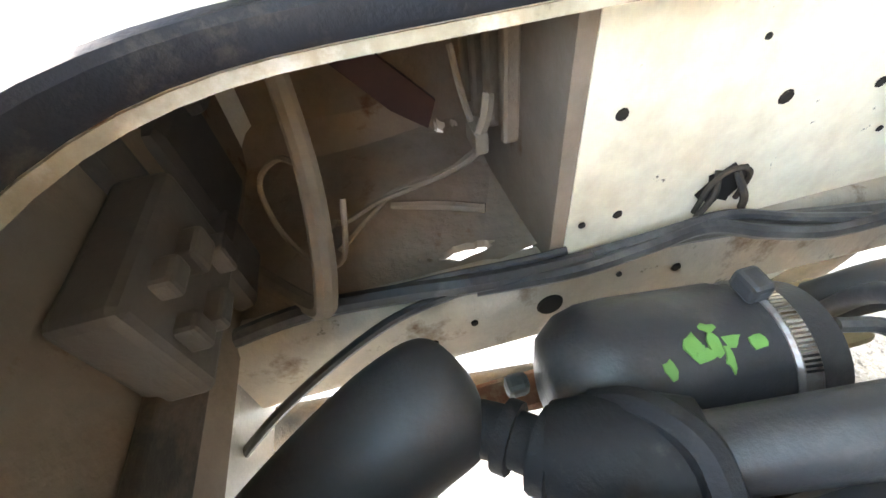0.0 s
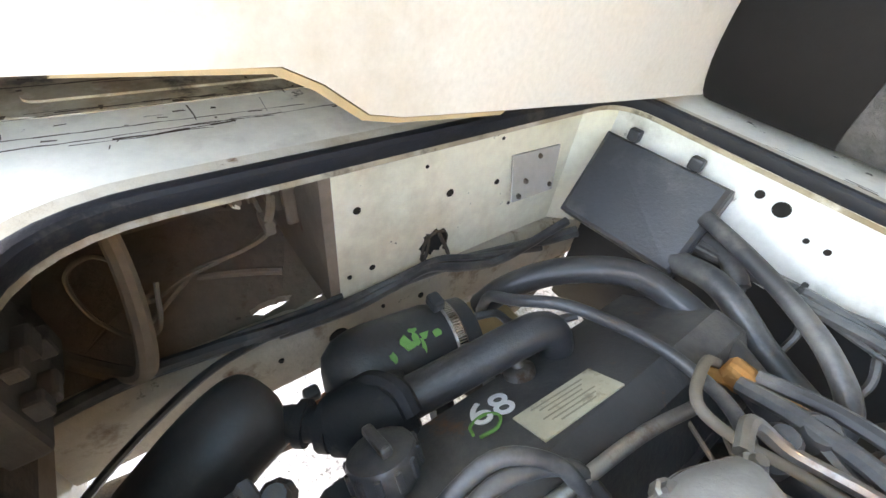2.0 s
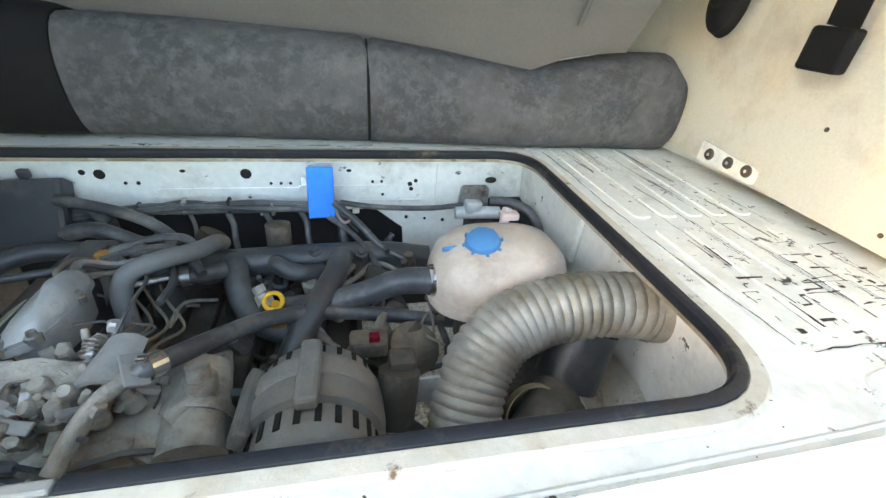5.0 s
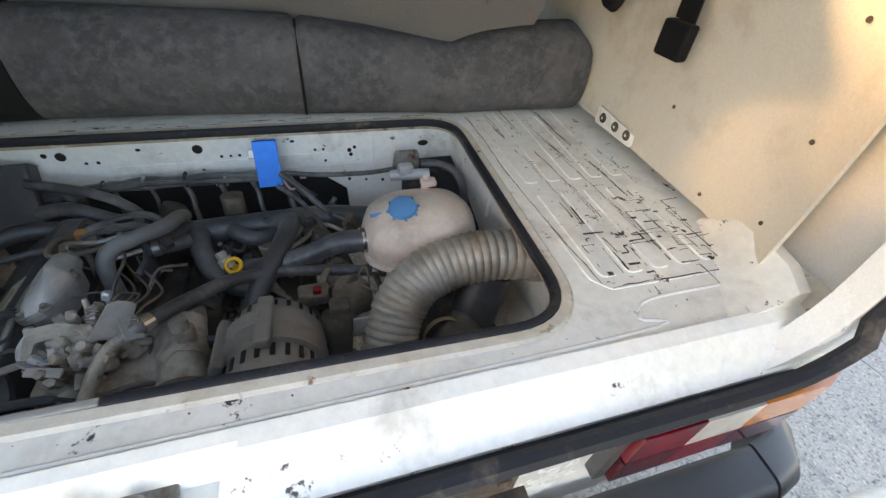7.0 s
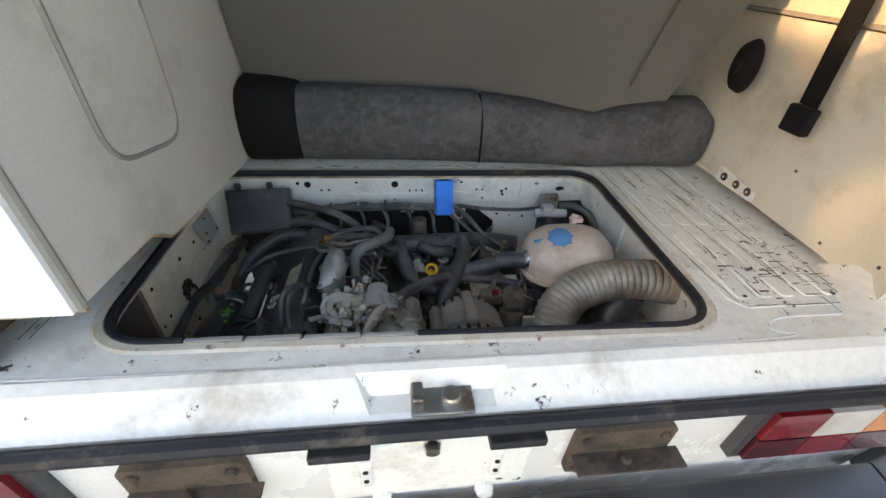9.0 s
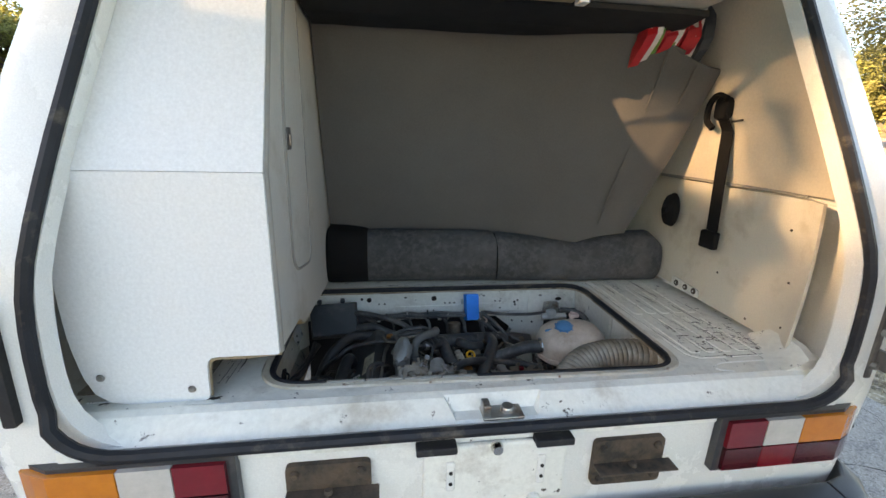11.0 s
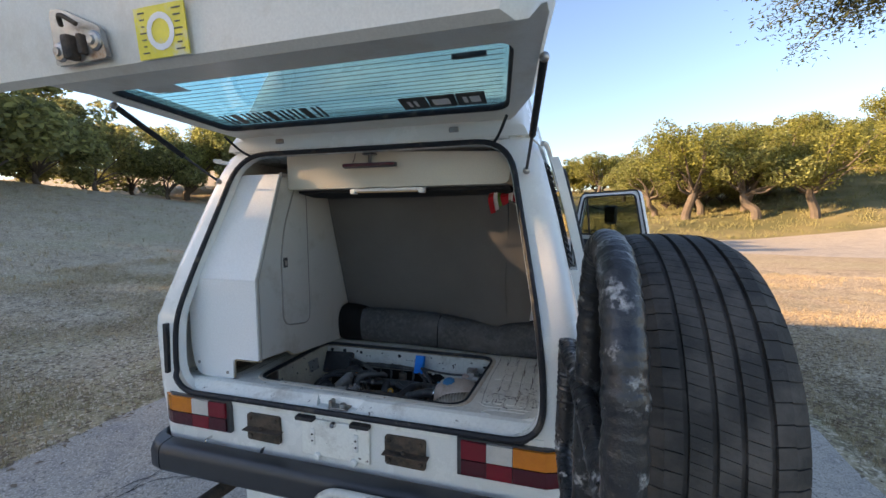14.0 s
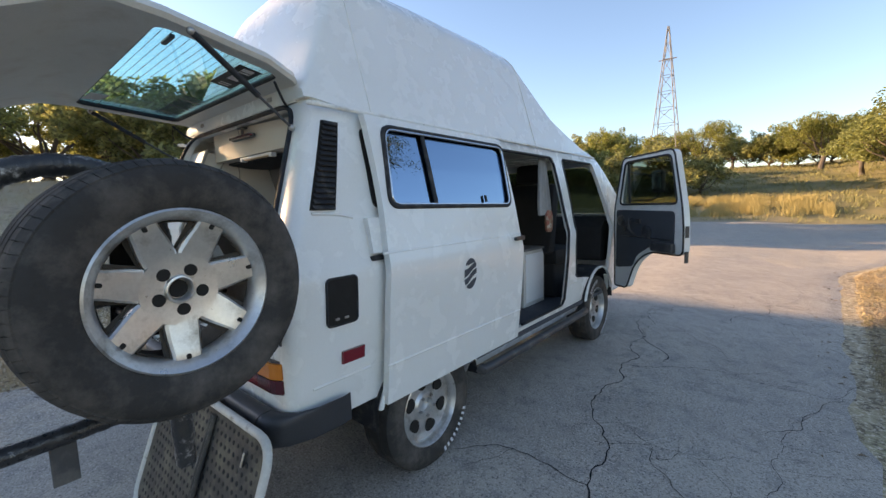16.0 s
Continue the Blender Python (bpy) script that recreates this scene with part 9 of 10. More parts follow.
for i in range(26):
    for j in range(15):
        x, y = -0.46 + 0.0365 * i + 0.018 * (j % 2), -0.04 - 0.037 * j
        if x < 0.46:
            lathe(bm, [(0, 0.0075), (0.0075, 0.0065), (0.010, 0.0035)], 6, TR @ pose(x, y, 0))
tagged(part("stud_pattern", bm, M["rubber"], pan), kind="stuff")
for x in (0.05, 0.07):
    bm = new_bm()
    tube(bm, [TR @ Vector((x, -0.03, 0.012)), TR @ Vector((x + 0.004, -0.30, 0.018)), TR @ Vector((x, -0.57, 0.012))], 0.010, 8)
    part("fold_rib", bm, M["tray"], pan, smooth=True)
for x, y in ((0.36, -0.10), (0.03, -0.22), (-0.30, -0.10)):
    bm = new_bm()
    box(bm, (x, y, 0.012), (0.012, 0.05, 0.012), 0.003, TR)
    part("latch_pin", bm, M["chrome"], tray)
for x in (-0.30, 0.25):
    bm = new_bm()
    cyl(bm, TR @ Vector((x, -0.05, -0.01)), (0.515 + x, -0.03, 0.46), 0.014, 10)
    part("support_arm", bm, M["blackmetal"], tray)

# ---- road ----
M["asphalt"] = mat("worn_grey_asphalt", (0.430, 0.380, 0.325), (0.320, 0.283, 0.243), rough=0.85, s1=1.6, s2=140, bump=1.0, bs=120, dirt=[((0.46, 0.41, 0.345), 0.32, 0.9, 0.15), ((0.24, 0.220, 0.200), 0.24, 7.0, 0.2), ((0.60, 0.54, 0.47), 0.28, 95.0, 0.5), ((0.12, 0.108, 0.095), 0.28, 80.0, 0.5)], rvar=0.1)
M["crack"] = mat("tar_dark_crack", (0.022, 0.021, 0.02), rough=0.95, bump=0)
rr = random.Random(31)
bm = new_bm()
rows = []
ys = steps((-45, -6, 30), (-6, 15, 84), (15, 24, 26))
for y in ys:
    xl = -2.5 + 0.05 * noise.noise(Vector((1.3, y * 1.7, 0))) + 0.05 * noise.noise(Vector((7.3, y * 5.0, 0)))
    xr = road_right(y) + 0.06 * noise.noise(Vector((4.3, y * 1.9, 0))) + 0.05 * noise.noise(Vector((9.3, y * 5.0, 0)))
    if y > 17.5:
        xl = -2.5 - 4 * ramp01(y, 17.5, 21)
    n = 24
    rows.append([bm.verts.new((xl + (xr - xl) * k / n, y, ground_z(xl + (xr - xl) * k / n, y) + (0.016 if 0 < k < n else -0.01))) for k in range(n + 1)])
for a, b in zip(rows, rows[1:]):
    for k in range(len(a) - 1):
        bm.faces.new((a[k], a[k + 1], b[k + 1], b[k]))
road = structure(part("road", bm, M["asphalt"], smooth=True), "cracked grey asphalt drive with ragged edges", "road")
bm = new_bm()  # sandy worn margin
rows = []
for y in steps((-45, -6, 30), (-6, 13, 90)):
    xa = -2.60 + 0.07 * noise.noise(Vector((1.3, y * 1.7, 0))) + 0.06 * noise.noise(Vector((7.3, y * 5.0, 0)))
    xb = -1.15 + 0.25 * noise.noise(Vector((2.3, y * 0.7, 4.0))) + 0.10 * noise.noise(Vector((5.3, y * 4.0, 0)))
    rows.append([bm.verts.new((xa + (xb - xa) * k / 8, y, ground_z(xa + (xb - xa) * k / 8, y) + (0.0205 if 0 < k < 8 else 0.004))) for k in range(9)])
for a, b in zip(rows, rows[1:]):
    for k in range(8):
        bm.faces.new((a[k], a[k + 1], b[k + 1], b[k]))
structure(part("road_margin", bm, M["sand_road"], smooth=True), "pale sandy margin of the drive", "road")
bm = new_bm()


def crack(x, y, ang, length, w, depth=0):
    """A wandering crack as a thin dark ribbon, with branches."""
    pts = []
    p = Vector((x, y))
    for k in range(int(length / 0.045)):
        ang += rr.uniform(-0.55, 0.55)
        pts.append(p.copy())
        p = p + Vector((math.cos(ang), math.sin(ang))) * 0.045
        if depth < 2 and rr.random() < 0.045:
            crack(p.x, p.y, ang + rr.choice((-1, 1)) * rr.uniform(0.6, 1.4), length * rr.uniform(0.15, 0.4), w * 0.7, depth + 1)
        ang += 0.25 * (base_dir - ang) if depth == 0 else 0
    last = None
    for k, q in enumerate(pts):
        d = (pts[min(k + 1, len(pts) - 1)] - pts[max(0, k - 1)])
        if d.length < 1e-6:
            continue
        nrm = Vector((-d.y, d.x)).normalized() * w * rr.uniform(0.35, 1.0) * (1 - 0.6 * k / len(pts))
        z = ground_z(q.x, q.y) + (0.0195 if q.x > -1.0 else 0.0235)
        pair = (bm.verts.new((q.x + nrm.x, q.y + nrm.y, z)), bm.verts.new((q.x - nrm.x, q.y - nrm.y, z)))
        if last:
            bm.faces.new((last[0], last[1], pair[1], pair[0]))
        last = pair


for x, y, base_dir, L, w in ((1.30, 0.2, 1.50, 6.0, 0.0065), (1.9, 0.6, 1.3, 3.0, 0.0032), (2.3, 2.4, 1.6, 4.0, 0.0030), (1.5, 1.6, 0.4, 1.6, 0.0030), (2.0, 3.6, 2.2, 1.8, 0.0028), (2.5, 0.3, 1.5, 2.5, 0.0030), (1.7, -0.6, 0.8, 2.0, 0.0034), (1.55, 3.2, 1.2, 2.2, 0.006), (1.32, 2.9, 0.15, 1.8, 0.005), (2.3, 1.0, 2.3, 1.4, 0.004), (-2.2, -0.5, 0.9, 2.5, 0.006), (-1.6, 1.0, 1.7, 4.0, 0.006), (-2.4, 2.5, 0.2, 1.4, 0.004), (1.2, 6.4, 0.1, 1.6, 0.005), (1.9, 5.0, 1.5, 4.0, 0.005), (0.6, -3.0, 1.5, 3.2, 0.006), (-0.9, -2.6, 0.6, 2.2, 0.005), (2.2, -1.5, 1.3, 2.6, 0.005), (-1.2, 5.5, 1.6, 5.0, 0.006), (1.0, 9.0, 0.1, 3.0, 0.008)):
    crack(x, y, base_dir, L, w)
part("crack", bm, M["crack"], road, "dark branching cracks")
bm = new_bm()  # sandy mouth of the drive
rows = []
for k in range(41):
    row = []
    for j in range(25):
        y0 = 10.6 + 1.2 * noise.noise(Vector((k * 0.16, 2.0, 0))) + 0.3 * noise.noise(Vector((k * 0.9, 6.0, 0)))
        y = y0 + (20.0 - y0) * j / 24
        xl = -2.45 - 4 * ramp01(y, 17.5, 21)
        x = xl + (road_right(y) - 0.12 - xl) * k / 40
        row.append(bm.verts.new((x, y, ground_z(x, y) + (0.030 if 0 < j and 0 < k < 40 else 0.004))))
    rows.append(row)
for a, b in zip(rows, rows[1:]):
    for j in range(24):
        bm.faces.new((a[j], b[j], b[j + 1], a[j + 1]))
structure(part("road_mouth", bm, M["sand_road"], smooth=True), "sandy mouth of the drive at the cross road", "road")
bm = new_bm()  # the cross road
rows = []
for x in steps((-7.5, 46, 100)):
    y0 = road_near(x) + 0.25 * noise.noise(Vector((x * 0.5, 2.0, 0))) + 0.15 * noise.noise(Vector((x * 1.9, 6.0, 0)))
    y1 = road_far(x) + 0.3 * noise.noise(Vector((x * 0.4, 9.0, 0)))
    y0 += 0.96 * (y1 - y0) * ramp01(-x, 3.5, 7.5)
    rows.append([bm.verts.new((x, y0 + (y1 - y0) * k / 16, ground_z(x, y0 + (y1 - y0) * k / 16) + (0.035 + 0.02 * ramp01(x, 10, 20) if 0 < k < 16 else 0.0))) for k in range(17)])
for a, b in zip(rows, rows[1:]):
    for k in range(16):
        bm.faces.new((a[k], b[k], b[k + 1], a[k + 1]))
structure(part("road_gravel", bm, M["sand_road"], smooth=True), "sand-strewn grey asphalt of the cross road", "road")

# ---- grass tufts, dry leaves ----
M["straw"] = mat("dry_grass_blades", (0.54, 0.42, 0.255), (0.40, 0.31, 0.175), rough=0.9, s1=0.6, s2=30, bump=0, dirt=[((0.21, 0.19, 0.085), 0.30, 0.5, 0.2), ((0.20, 0.15, 0.09), 0.34, 5.0, 0.2)])
M["fallen"] = mat("dry_fallen_leaves", (0.22, 0.16, 0.10), (0.14, 0.10, 0.07), rough=0.9, s1=5, s2=20, bump=0)
M["tall_grass"] = mat("tall_golden_grass", (0.44, 0.35, 0.14), (0.33, 0.285, 0.12), rough=0.9, s1=0.4, s2=5, bump=0)
M["olive_grass"] = mat("olive_meadow_grass", (0.26, 0.24, 0.105), (0.18, 0.18, 0.075), rough=0.9, s1=0.3, s2=5, bump=0)


def blades(count, area, h0, h1, w, seed, avoid=True, lean=0.5):
    rr = random.Random(seed)
    verts, faces = [], []
    tries = 0
    while len(faces) < count and tries < count * 4:
        tries += 1
        x, y, dens = area(rr)
        if avoid and -2.62 < x < road_right(y) + 0.08 and y < 23:
            continue
        if avoid and road_near(x) - 0.2 < y < road_far(x) + 0.3:
            continue
        if noise.noise(Vector((x * 0.8, y * 0.8, 5.0))) + 0.35 < rr.random() * 0.8:
            continue
        z = ground_z(x, y)
        for q in range(3):
            a, h = rr.uniform(0, 6.28), rr.uniform(h0, h1)
            bx, by = x + rr.uniform(-0.04, 0.04), y + rr.uniform(-0.04, 0.04)
            lx, ly = rr.uniform(-lean, lean) * h, rr.uniform(-lean, lean) * h
            k = len(verts)
            verts += [(bx - w * math.cos(a), by - w * math.sin(a), z - 0.01), (bx + w * math.cos(a), by + w * math.sin(a), z - 0.01), (bx + lx, by + ly, z + h)]
            faces.append((k, k + 1, k + 2))
    return verts, faces


def stuff(name, data, material, label, category):
    me = bpy.data.meshes.new(name)
    me.from_pydata(data[0], [], data[1])
    me.materials.append(material)
    return tagged(new(name, me), label, category, kind="stuff")


def left_area(rr):
    return -2.55 - 8.5 * rr.random() ** 1.7, rr.uniform(-3.5, 11), 1


def right_area(rr):
    y = rr.uniform(-1, 12.5)
    return road_right(y) + 7.0 * rr.random() ** 1.6, y, 1


stuff("grass_tufts", blades(190000, left_area, 0.012, 0.055, 0.0036, 51), M["straw"], "short dry grass beside the drive", "grass")
stuff("grass_tufts", blades(80000, right_area, 0.012, 0.055, 0.0036, 52), M["straw"], "short dry grass beside the drive", "grass")


def meadow(rr):
    return rr.uniform(-16, 45), rr.uniform(27, 60), 1


def golden_band(rr):
    x = rr.uniform(-15, 4.5)
    return x, 32.6 + 1.8 * noise.noise(Vector((x * 0.12, 3.0, 0))) + rr.uniform(-2.6, 2.6), 1


stuff("meadow_grass", blades(70000, meadow, 0.12, 0.34, 0.016, 53, True, 0.6), M["olive_grass"], "olive-brown meadow grass on the rise", "grass")
stuff("tall_grass", blades(30000, golden_band, 0.25, 0.65, 0.011, 57, False, 0.45), M["tall_grass"], "tall golden grass across the road", "grass")


def far_left(rr):
    return rr.uniform(-45, -9), rr.uniform(-6, 34), 1


stuff("meadow_grass", blades(26000, far_left, 0.04, 0.16, 0.012, 54), M["straw"], "dry meadow grass on the slope", "grass")


def litter(count, seed):
    rr = random.Random(seed)
    verts, faces = [], []
    for _ in range(count):
        if rr.random() < 0.6:
            x, y = -2.5 - 7 * rr.random() ** 1.15 + rr.gauss(0, 0.12), rr.uniform(-3, 9)
        else:
            y = rr.uniform(-1, 11)
            x = road_right(y) + 0.1 + abs(rr.gauss(0, 1.2)) - (0.5 * rr.random() if rr.random() < 0.15 else 0.0)
        z = ground_z(x, y) + 0.025
        s, a = rr.uniform(0.012, 0.034), rr.uniform(0, 6.28)
        c, d = math.cos(a) * s, math.sin(a) * s
        k = len(verts)
        verts += [(x - c, y - d, z), (x + d * 0.5, y - c * 0.5, z + rr.uniform(0, 0.012)), (x + c, y + d, z), (x - d * 0.5, y + c * 0.5, z + rr.uniform(0, 0.012))]
        faces.append((k, k + 1, k + 2, k + 3))
    return verts, faces


stuff("fallen_leaves", litter(15000, 77), M["fallen"], "scattered dry fallen leaves", "leaves")

# ---- trees ----


def leaf_mat(name, c1, c2):
    m = mat(name, c1, c2, rough=0.6, s1=0.7, s2=6, bump=0)
    nt = m.node_tree
    bsdf = nt.nodes["Principled BSDF"]
    geo = nt.nodes.new("ShaderNodeNewGeometry")
    mx = nt.nodes.new("ShaderNodeMix")
    mx.data_type, mx.blend_type = "RGBA", "MULTIPLY"
    rp = nt.nodes.new("ShaderNodeValToRGB")
    rp.color_ramp.elements[0].color, rp.color_ramp.elements[1].color = (0.55, 0.55, 0.5, 1), (1.5, 1.4, 1.1, 1)
    nt.links.new(geo.outputs["Random Per Island"], rp.inputs["Fac"])
    src = bsdf.inputs["Base Color"].links[0].from_socket
    mx.inputs["Factor"].default_value = 1.0
    nt.links.new(src, mx.inputs["A"])
    nt.links.new(rp.outputs["Color"], mx.inputs["B"])
    nt.links.new(mx.outputs["Result"], bsdf.inputs["Base Color"])
    tr = nt.nodes.new("ShaderNodeBsdfTranslucent")
    nt.links.new(mx.outputs["Result"], tr.inputs["Color"])
    ms = nt.nodes.new("ShaderNodeMixShader")
    ms.inputs[0].default_value = 0.5
    nt.links.new(bsdf.outputs[0], ms.inputs[1])
    nt.links.new(tr.outputs[0], ms.inputs[2])
    nt.links.new(ms.outputs[0], nt.nodes["Material Output"].inputs["Surface"])
    return m


M["oak"] = leaf_mat("live_oak_leaves", (0.275, 0.305, 0.125), (0.19, 0.22, 0.09))
# darker copy of the oak leaves, with shade put into the colour
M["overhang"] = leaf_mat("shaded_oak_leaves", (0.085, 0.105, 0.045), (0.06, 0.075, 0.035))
M["golden"] = leaf_mat("sun_yellowed_leaves", (0.255, 0.270, 0.078), (0.17, 0.195, 0.058))
M["juniper"] = leaf_mat("dark_juniper_foliage", (0.300, 0.315, 0.150), (0.21, 0.23, 0.105))


def limb_points(rr, a, b, wob):
    mid = [a + (b - a) * t + Vector((rr.uniform(-wob, wob), rr.uniform(-wob, wob), rr.uniform(-wob, wob))) for t in (0.33, 0.66)]
    return [a, *mid, b]


def tree(name, seed, height, spread, leaves, leaf, material, label, trunk_h=0.3, low=0.25, trunk_r=0.2):
    """A trunk with limbs and a ragged crown of small leaf clumps; built at the origin."""
    rr = random.Random(seed)
    top = thing(name, label, "tree")
    bm = new_bm()
    fork = Vector((rr.uniform(-0.1, 0.1) * height, rr.uniform(-0.1, 0.1) * height, trunk_h * height))
    tube(bm, limb_points(rr, Vector((0, 0, -0.3)), fork, 0.03 * height), lambda s: trunk_r * (1.25 - 0.5 * s), 9, 5)
    centres = []
    for k in range(11):
        a = 2 * math.pi * k / 11 + rr.uniform(-0.4, 0.4)
        e = rr.uniform(0.30, 1.0)
        tip = Vector((math.cos(a) * spread * e * 0.85, math.sin(a) * spread * e * 0.85, height * rr.uniform(low + 0.15, 0.92 if e < 0.6 else 0.75)))
        tube(bm, limb_points(rr, fork * rr.uniform(0.7, 1.0), tip, 0.05 * height), lambda s: trunk_r * (0.42 - 0.37 * s), 6, 4)
        centres.append((tip, spread * rr.uniform(0.17, 0.31)))
        for j in range(3):
            t2 = tip + Vector((rr.uniform(-1, 1), rr.uniform(-1, 1), rr.uniform(-0.5, 0.7))) * spread * 0.36
            t2.z = max(t2.z, low * height)
            tube(bm, [tip * 0.75 + fork * 0.25, (tip + t2) / 2 + Vector((0, 0, 0.05 * height)), t2], lambda s: trunk_r * (0.14 - 0.11 * s), 4, 3)
            centres.append((t2, spread * rr.uniform(0.10, 0.23)))
    part("trunk", bm, M["bark"], top, "grey-brown trunk and limbs", smooth=True)
    verts, faces = [], []
    weights = [r * r for _, r in centres]
    for _ in range(leaves):
        c, r = rr.choices(centres, weights)[0]
        d = Vector((rr.gauss(0, 1), rr.gauss(0, 1), rr.gauss(0, 0.8))).normalized() * r * rr.uniform(0.25, 1.0) ** 0.45
        p = c + d
        if p.z < low * height * 0.8:
            continue
        s = leaf * rr.uniform(0.6, 1.3)
        u = Vector((rr.gauss(0, 1), rr.gauss(0, 1), rr.gauss(0, 0.6))).normalized() * s
        v = u.orthogonal().normalized()
        v = (v * math.cos(rr.uniform(0, 6.28)) + u.normalized().cross(v) * rr.uniform(-1, 1)).normalized() * s * 0.42
        k = len(verts)
        verts += [p - u, p + v - u * 0.1, p + u, p - v + u * 0.1]
        faces.append((k, k + 1, k + 2, k + 3))
    me = bpy.data.meshes.new("crown")
    me.from_pydata(verts, [], faces)
    me.materials.append(material)
    ob = new("crown", me)
    ob.parent = top
    return top


def plant(src, spots, seed, group):
    rr = random.Random(seed)
    for k, (x, y, s) in enumerate(spots):
        m = Matrix.Translation((x, y, ground_z(x, y) - 0.05)) @ Matrix.Rotation(rr.uniform(0, 6.28), 4, "Z") @ Matrix.Diagonal((s * rr.uniform(0.9, 1.1), s * rr.uniform(0.9, 1.1), s, 1))
        if k == 0:
            src.matrix_basis = m
            tagged(src, group=group)
        else:
            c = copy_thing(src, pose(0, 0, 0))
            c.matrix_basis = m


oak = tree("oak_tree", 1, 6.5, 4.0, 12500, 0.104, M["golden"], "sunlit live oak with a spreading yellow-green crown", 0.34, 0.34, 0.26)
oak2 = tree("oak_tree", 2, 5.6, 3.6, 11500, 0.104, M["oak"], "live oak with a rounded dull green crown", 0.32, 0.30, 0.22)
bush = tree("juniper_bush", 3, 3.6, 2.5, 3800, 0.145, M["juniper"], "dense low juniper bush at the field edge", 0.10, 0.04, 0.10)
gold = tree("small_tree", 4, 4.2, 2.8, 6500, 0.13, M["golden"], "small yellowing tree in evening sun", 0.16, 0.08, 0.12)
shade = tree("shade_tree", 5, 8.2, 6.0, 21000, 0.165, M["oak"], "tall dark live oak shading the drive", 0.20, 0.10, 0.40)

rr = random.Random(91)
plant(oak, [(10.2, 35.6, 1.16), (14.9, 37.5, 1.05), (18.0, 34.0, 1.0), (4.8, 52, 0.8), (22, 47, 0.9), (27, 40.5, 0.85), (33, 50, 1.0), (18.5, 54, 0.9), (-5, 56, 0.85), (36.5, 41, 0.85), (42, 43, 0.9), (49, 33, 1.0), (31, 46, 0.8), (47, 26, 1.0)], 11, "trees across the road")
plant(oak2, [(8.4, 38.0, 1.0), (11.8, 37.6, 1.15), (14.6, 34.6, 1.25), (7.0, 46.5, 0.75), (-2.5, 58, 0.7), (12.5, 50, 0.95), (-9.5, 59, 0.95), (17.0, 47, 0.9), (25, 52, 1.0), (38, 47, 0.95), (30, 43, 0.75), (-17, 63, 1.1), (45, 38, 0.9), (52, 30, 1.1), (-29.5, 31.5, 1.35), (-26.0, 33.5, 1.25), (-33, 28.5, 1.3), (29.2, 19.8, 1.1)], 12, "trees across the road")
plant(gold, [(-20, 40, 1.25), (-12.5, 44, 1.2), (-26, 35.5, 1.4), (2.0, 56, 0.8), (11.0, 43.5, 0.9), (-31, 33, 1.2), (-17, 42.5, 1.2), (40, 40, 0.9), (29, 45, 0.9), (-23, 38.5, 1.3), (16, 41, 0.9), (-12, 60, 0.9), (27.2, 22.1, 0.95)], 13, "young trees along the field")
BUSHES = [(-36 + 2.6 * k + rr.uniform(-1, 1), 33 + 0.55 * k + rr.uniform(-1.5, 2.5), rr.uniform(0.8, 1.25)) for k in range(14)]
BUSHES += [(1.5 + 3.1 * k + rr.uniform(-1, 1), 52 + rr.uniform(-2, 5), rr.uniform(0.9, 1.4)) for k in range(13)]
BUSHES += [(-24 + 2.8 * k + rr.uniform(-0.6, 0.6), 62 + rr.uniform(-1.5, 2.5), rr.uniform(0.85, 1.2)) for k in range(17)]
BUSHES += [(13 + 3.4 * k + rr.uniform(-1, 1), 48 + 0.1 * k + rr.uniform(-1.5, 1.5), rr.uniform(0.6, 0.95)) for k in range(10)]
BUSHES += [(9.5 + 1.7 * k + rr.uniform(-0.5, 0.5), 40.5 + rr.uniform(-0.8, 0.8), rr.uniform(0.75, 1.05)) for k in range(8)]
BUSHES += [(-49 + rr.uniform(-1.5, 1.5), -24 + 3.8 * k, rr.uniform(1.3, 1.7)) for k in range(15)]
BUSHES += [(26.2, 21.0, 0.95), (28.6, 32.5, 1.0), (29.5, 20.0, 1.1)]
plant(bush, BUSHES, 14, "bushes along the field edge")
# those at negative y stand out of view, placed to block the sun
plant(shade, [(-21.5, -8.5, 0.86), (-42, 4, 0.9), (-26, -13, 1.05), (-17.5, -14.5, 0.95), (-44, -4, 1.0), (-40, 13, 0.85), (-31, -19, 1.1), (-46, 9.5, 1.0), (-19, -22, 1.0), (-36, -9, 0.95)], 15, "shade trees left of the drive")
plant(tree("field_tree", 8, 5.2, 3.2, 9000, 0.14, M["juniper"], "dark juniper at the edge of the slope", 0.12, 0.05, 0.14), [(-33, 18, 1.3), (-35.5, 23, 1.25), (-38, 28, 1.4), (-32, 26.5, 1.1), (-36, 14, 1.25), (-41, 20, 1.4), (-28, 30.5, 1.1), (-25.5, 9.6, 1.6), (-29, 13.5, 1.5), (-31, 7.5, 1.5)], 16, "trees along the field edge")

plant(tree("green_shrub", 9, 1.0, 0.9, 3500, 0.05, leaf_mat("bright_shrub_leaves", (0.20, 0.27, 0.05), (0.14, 0.21, 0.04)), "small bright green shrub beside the far road", 0.1, 0.05, 0.03), [(29.6, 29.6, 1.4)], 18, "")

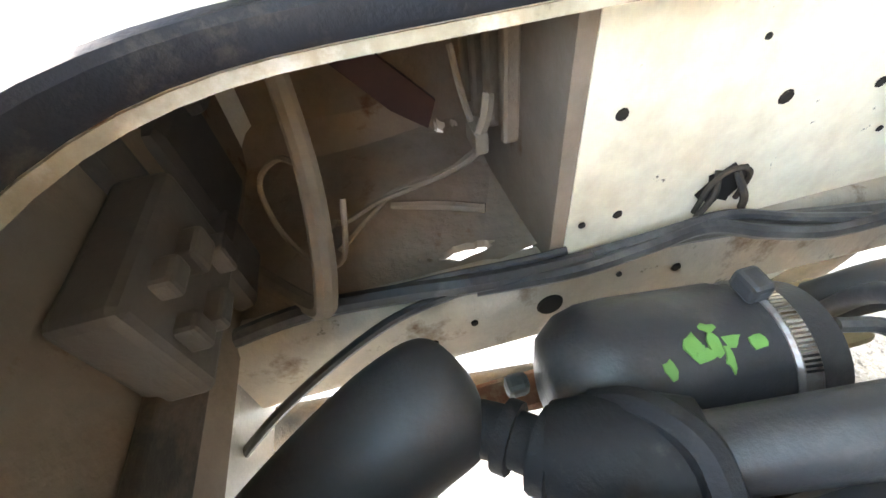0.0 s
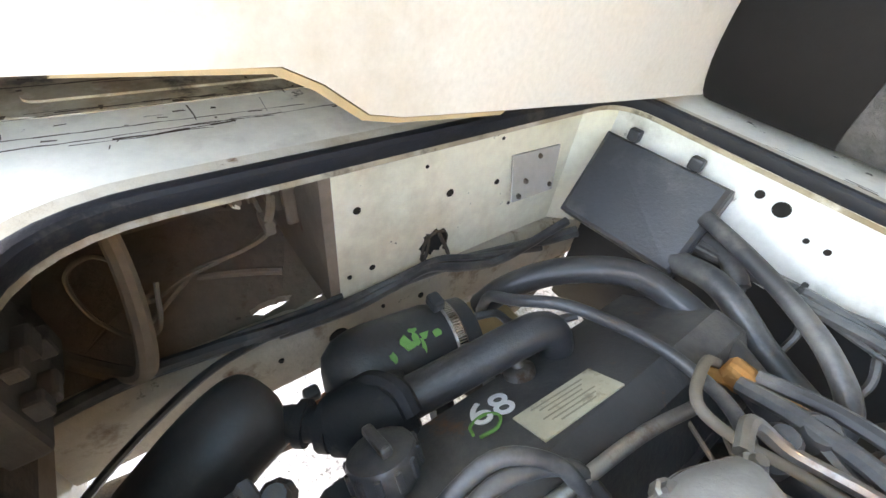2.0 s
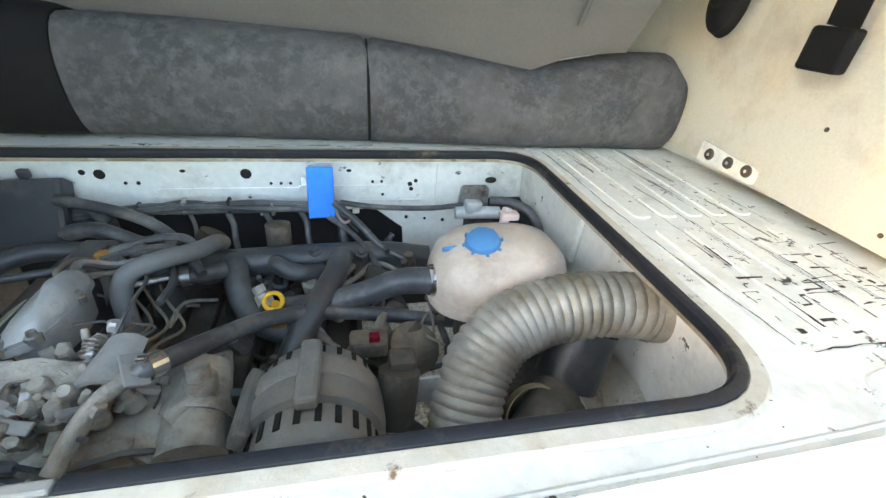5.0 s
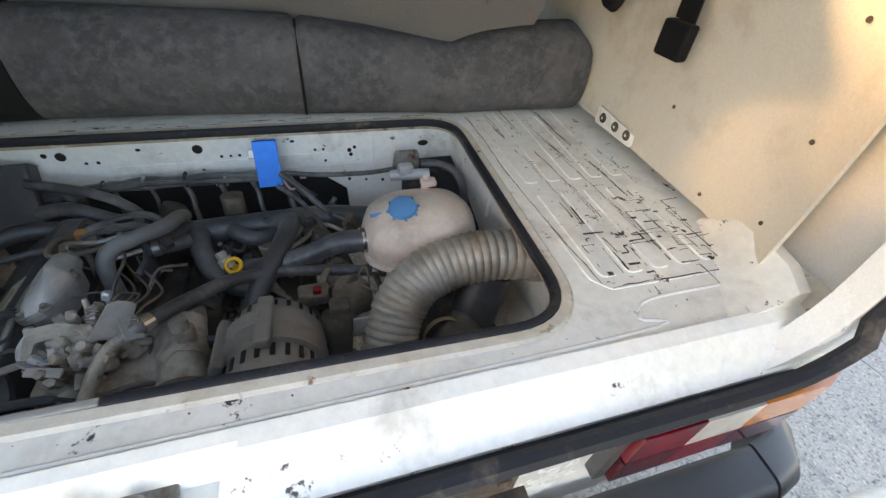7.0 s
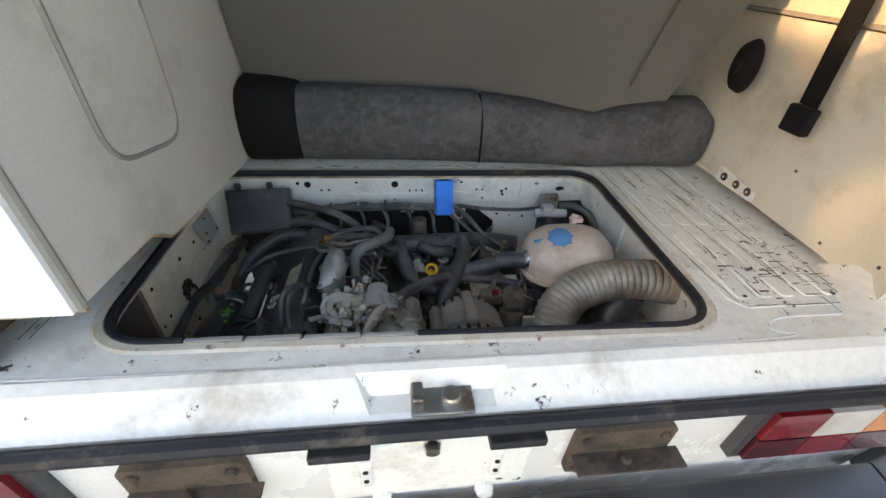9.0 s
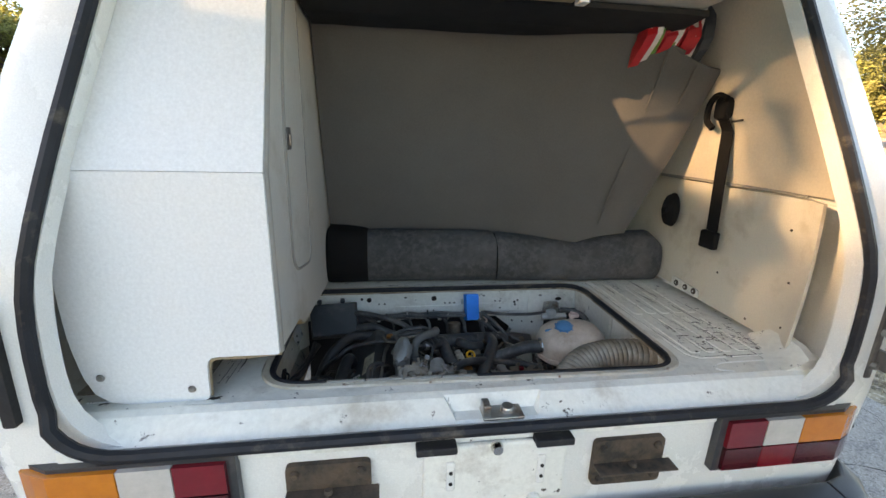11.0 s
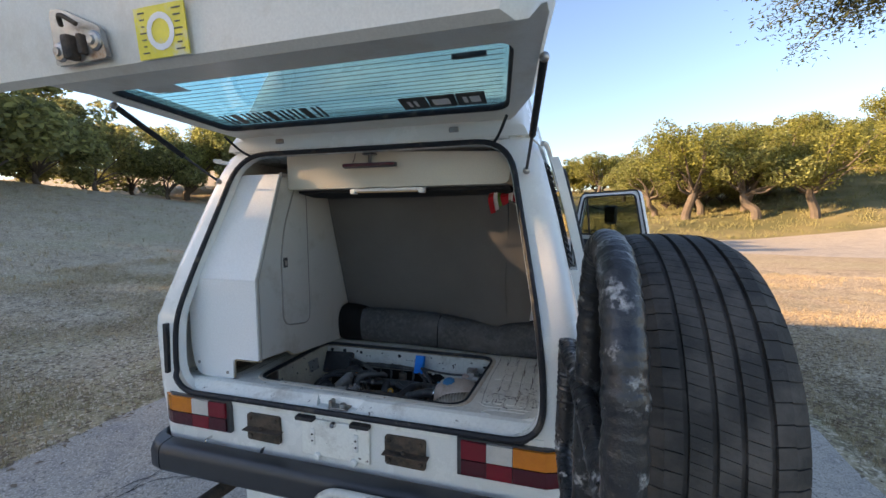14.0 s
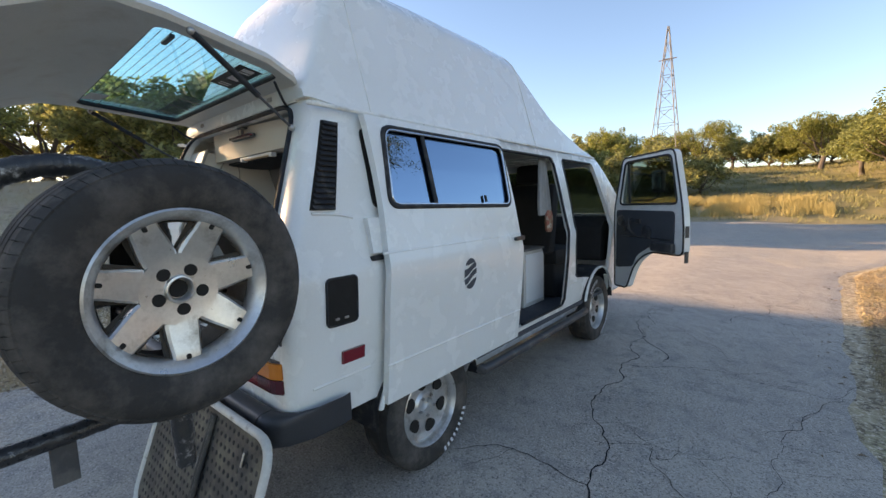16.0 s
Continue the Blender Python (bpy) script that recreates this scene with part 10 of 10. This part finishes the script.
# overhanging oak branch to the right of the drive
over = thing("overhanging_oak", "big live oak with a branch over the drive", "tree")
rr = random.Random(17)
bm = new_bm()
tube(bm, [(9.0, 4.6, -0.3), (8.9, 4.5, 1.2), (8.6, 4.4, 2.8), (7.4, 4.05, 3.9)], lambda s: 0.30 - 0.12 * s, 10)
LIMB = [(7.4, 4.05, 3.9), (6.0, 3.7, 3.85), (4.8, 3.4, 3.68), (3.6, 3.1, 3.46), (2.75, 2.95, 3.38)]
tube(bm, LIMB, lambda s: 0.12 - 0.105 * s, 8)
twigs = []
way = spline(LIMB, 8)
for k in range(84):
    p = way[int(rr.uniform(0.18, 0.999) * (len(way) - 1))]
    e = p + Vector((rr.uniform(-0.55, 0.35), rr.uniform(-0.65, 0.65), rr.uniform(-0.32, 0.45)))
    tube(bm, [p, (p + e) / 2 + Vector((rr.uniform(-0.1, 0.1), rr.uniform(-0.1, 0.1), 0.08)), e], lambda s: 0.010 - 0.0085 * s, 5, 4)
    twigs.append((p, e))
part("trunk", bm, M["bark"], over, "grey oak trunk and limb", smooth=True)
verts, faces = [], []
for p, e in twigs:
    for _ in range(300):
        c = p + (e - p) * rr.uniform(0.2, 1.05) + Vector((rr.gauss(0, 0.09), rr.gauss(0, 0.09), rr.gauss(0, 0.07)))
        s = rr.uniform(0.017, 0.030)
        u = Vector((rr.gauss(0, 1), rr.gauss(0, 1), rr.gauss(0, 0.6))).normalized() * s
        v = u.orthogonal().normalized() * s * 0.42
        k = len(verts)
        verts += [c - u, c + v, c + u, c - v]
        faces.append((k, k + 1, k + 2, k + 3))
for _ in range(30000):
    d = Vector((rr.gauss(0, 1), rr.gauss(0, 1), rr.gauss(0, 1))).normalized() * rr.uniform(0.3, 1.0) ** 0.5
    hub = rr.choice(((8.8, 4.6, 4.9), (10.2, 5.6, 5.2), (9.6, 3.4, 4.6), (7.6, 4.8, 4.6), (10.6, 4.2, 4.2), (7.4, 4.6, 3.3), (8.8, 5.6, 3.2)))
    c = Vector(hub) + Vector((d.x * 1.3, d.y * 1.3, d.z * (0.8 if hub[2] > 4 else 0.6)))
    s = rr.uniform(0.03, 0.05)
    u = Vector((rr.gauss(0, 1), rr.gauss(0, 1), rr.gauss(0, 0.6))).normalized() * s
    v = u.orthogonal().normalized() * s * 0.42
    k = len(verts)
    verts += [c - u, c + v, c + u, c - v]
    faces.append((k, k + 1, k + 2, k + 3))
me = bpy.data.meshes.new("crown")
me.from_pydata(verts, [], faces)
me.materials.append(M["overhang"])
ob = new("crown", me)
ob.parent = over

# ---- lattice mast on the hill ----
MX, MY = -9.0, 55.0
mz = ground_z(MX, MY)
mast = thing("lattice_mast", "tall slender steel lattice mast", "mast", at=(0, 0, 0))
MH, MB = 16.8, 2.3


def leg(k, t):
    w = MB * (1 - t) + 0.10 * t
    a = math.pi / 4 + k * math.pi / 2
    return Vector((MX + w * math.cos(a), MY + w * math.sin(a), mz + MH * t))


for k in range(4):
    bm = new_bm()
    cyl(bm, leg(k, 0), leg(k, 1.0), 0.055, 6)
    part("leg", bm, M["galv"], mast)
for i in range(9):
    t0, t1 = i / 9, (i + 1) / 9
    for k in range(4):
        bm = new_bm()
        cyl(bm, leg(k, t0), leg((k + 1) % 4, t1), 0.028, 5)
        part("brace", bm, M["galv"], mast)
        bm = new_bm()
        cyl(bm, leg(k, t1), leg((k + 1) % 4, t1), 0.028, 5)
        part("ring_bar", bm, M["galv"], mast)
bm = new_bm()
box(bm, (MX, MY, mz + MH * 0.78), (1.9, 0.10, 0.10), 0.0)
part("cross_bar", bm, M["galv"], mast)
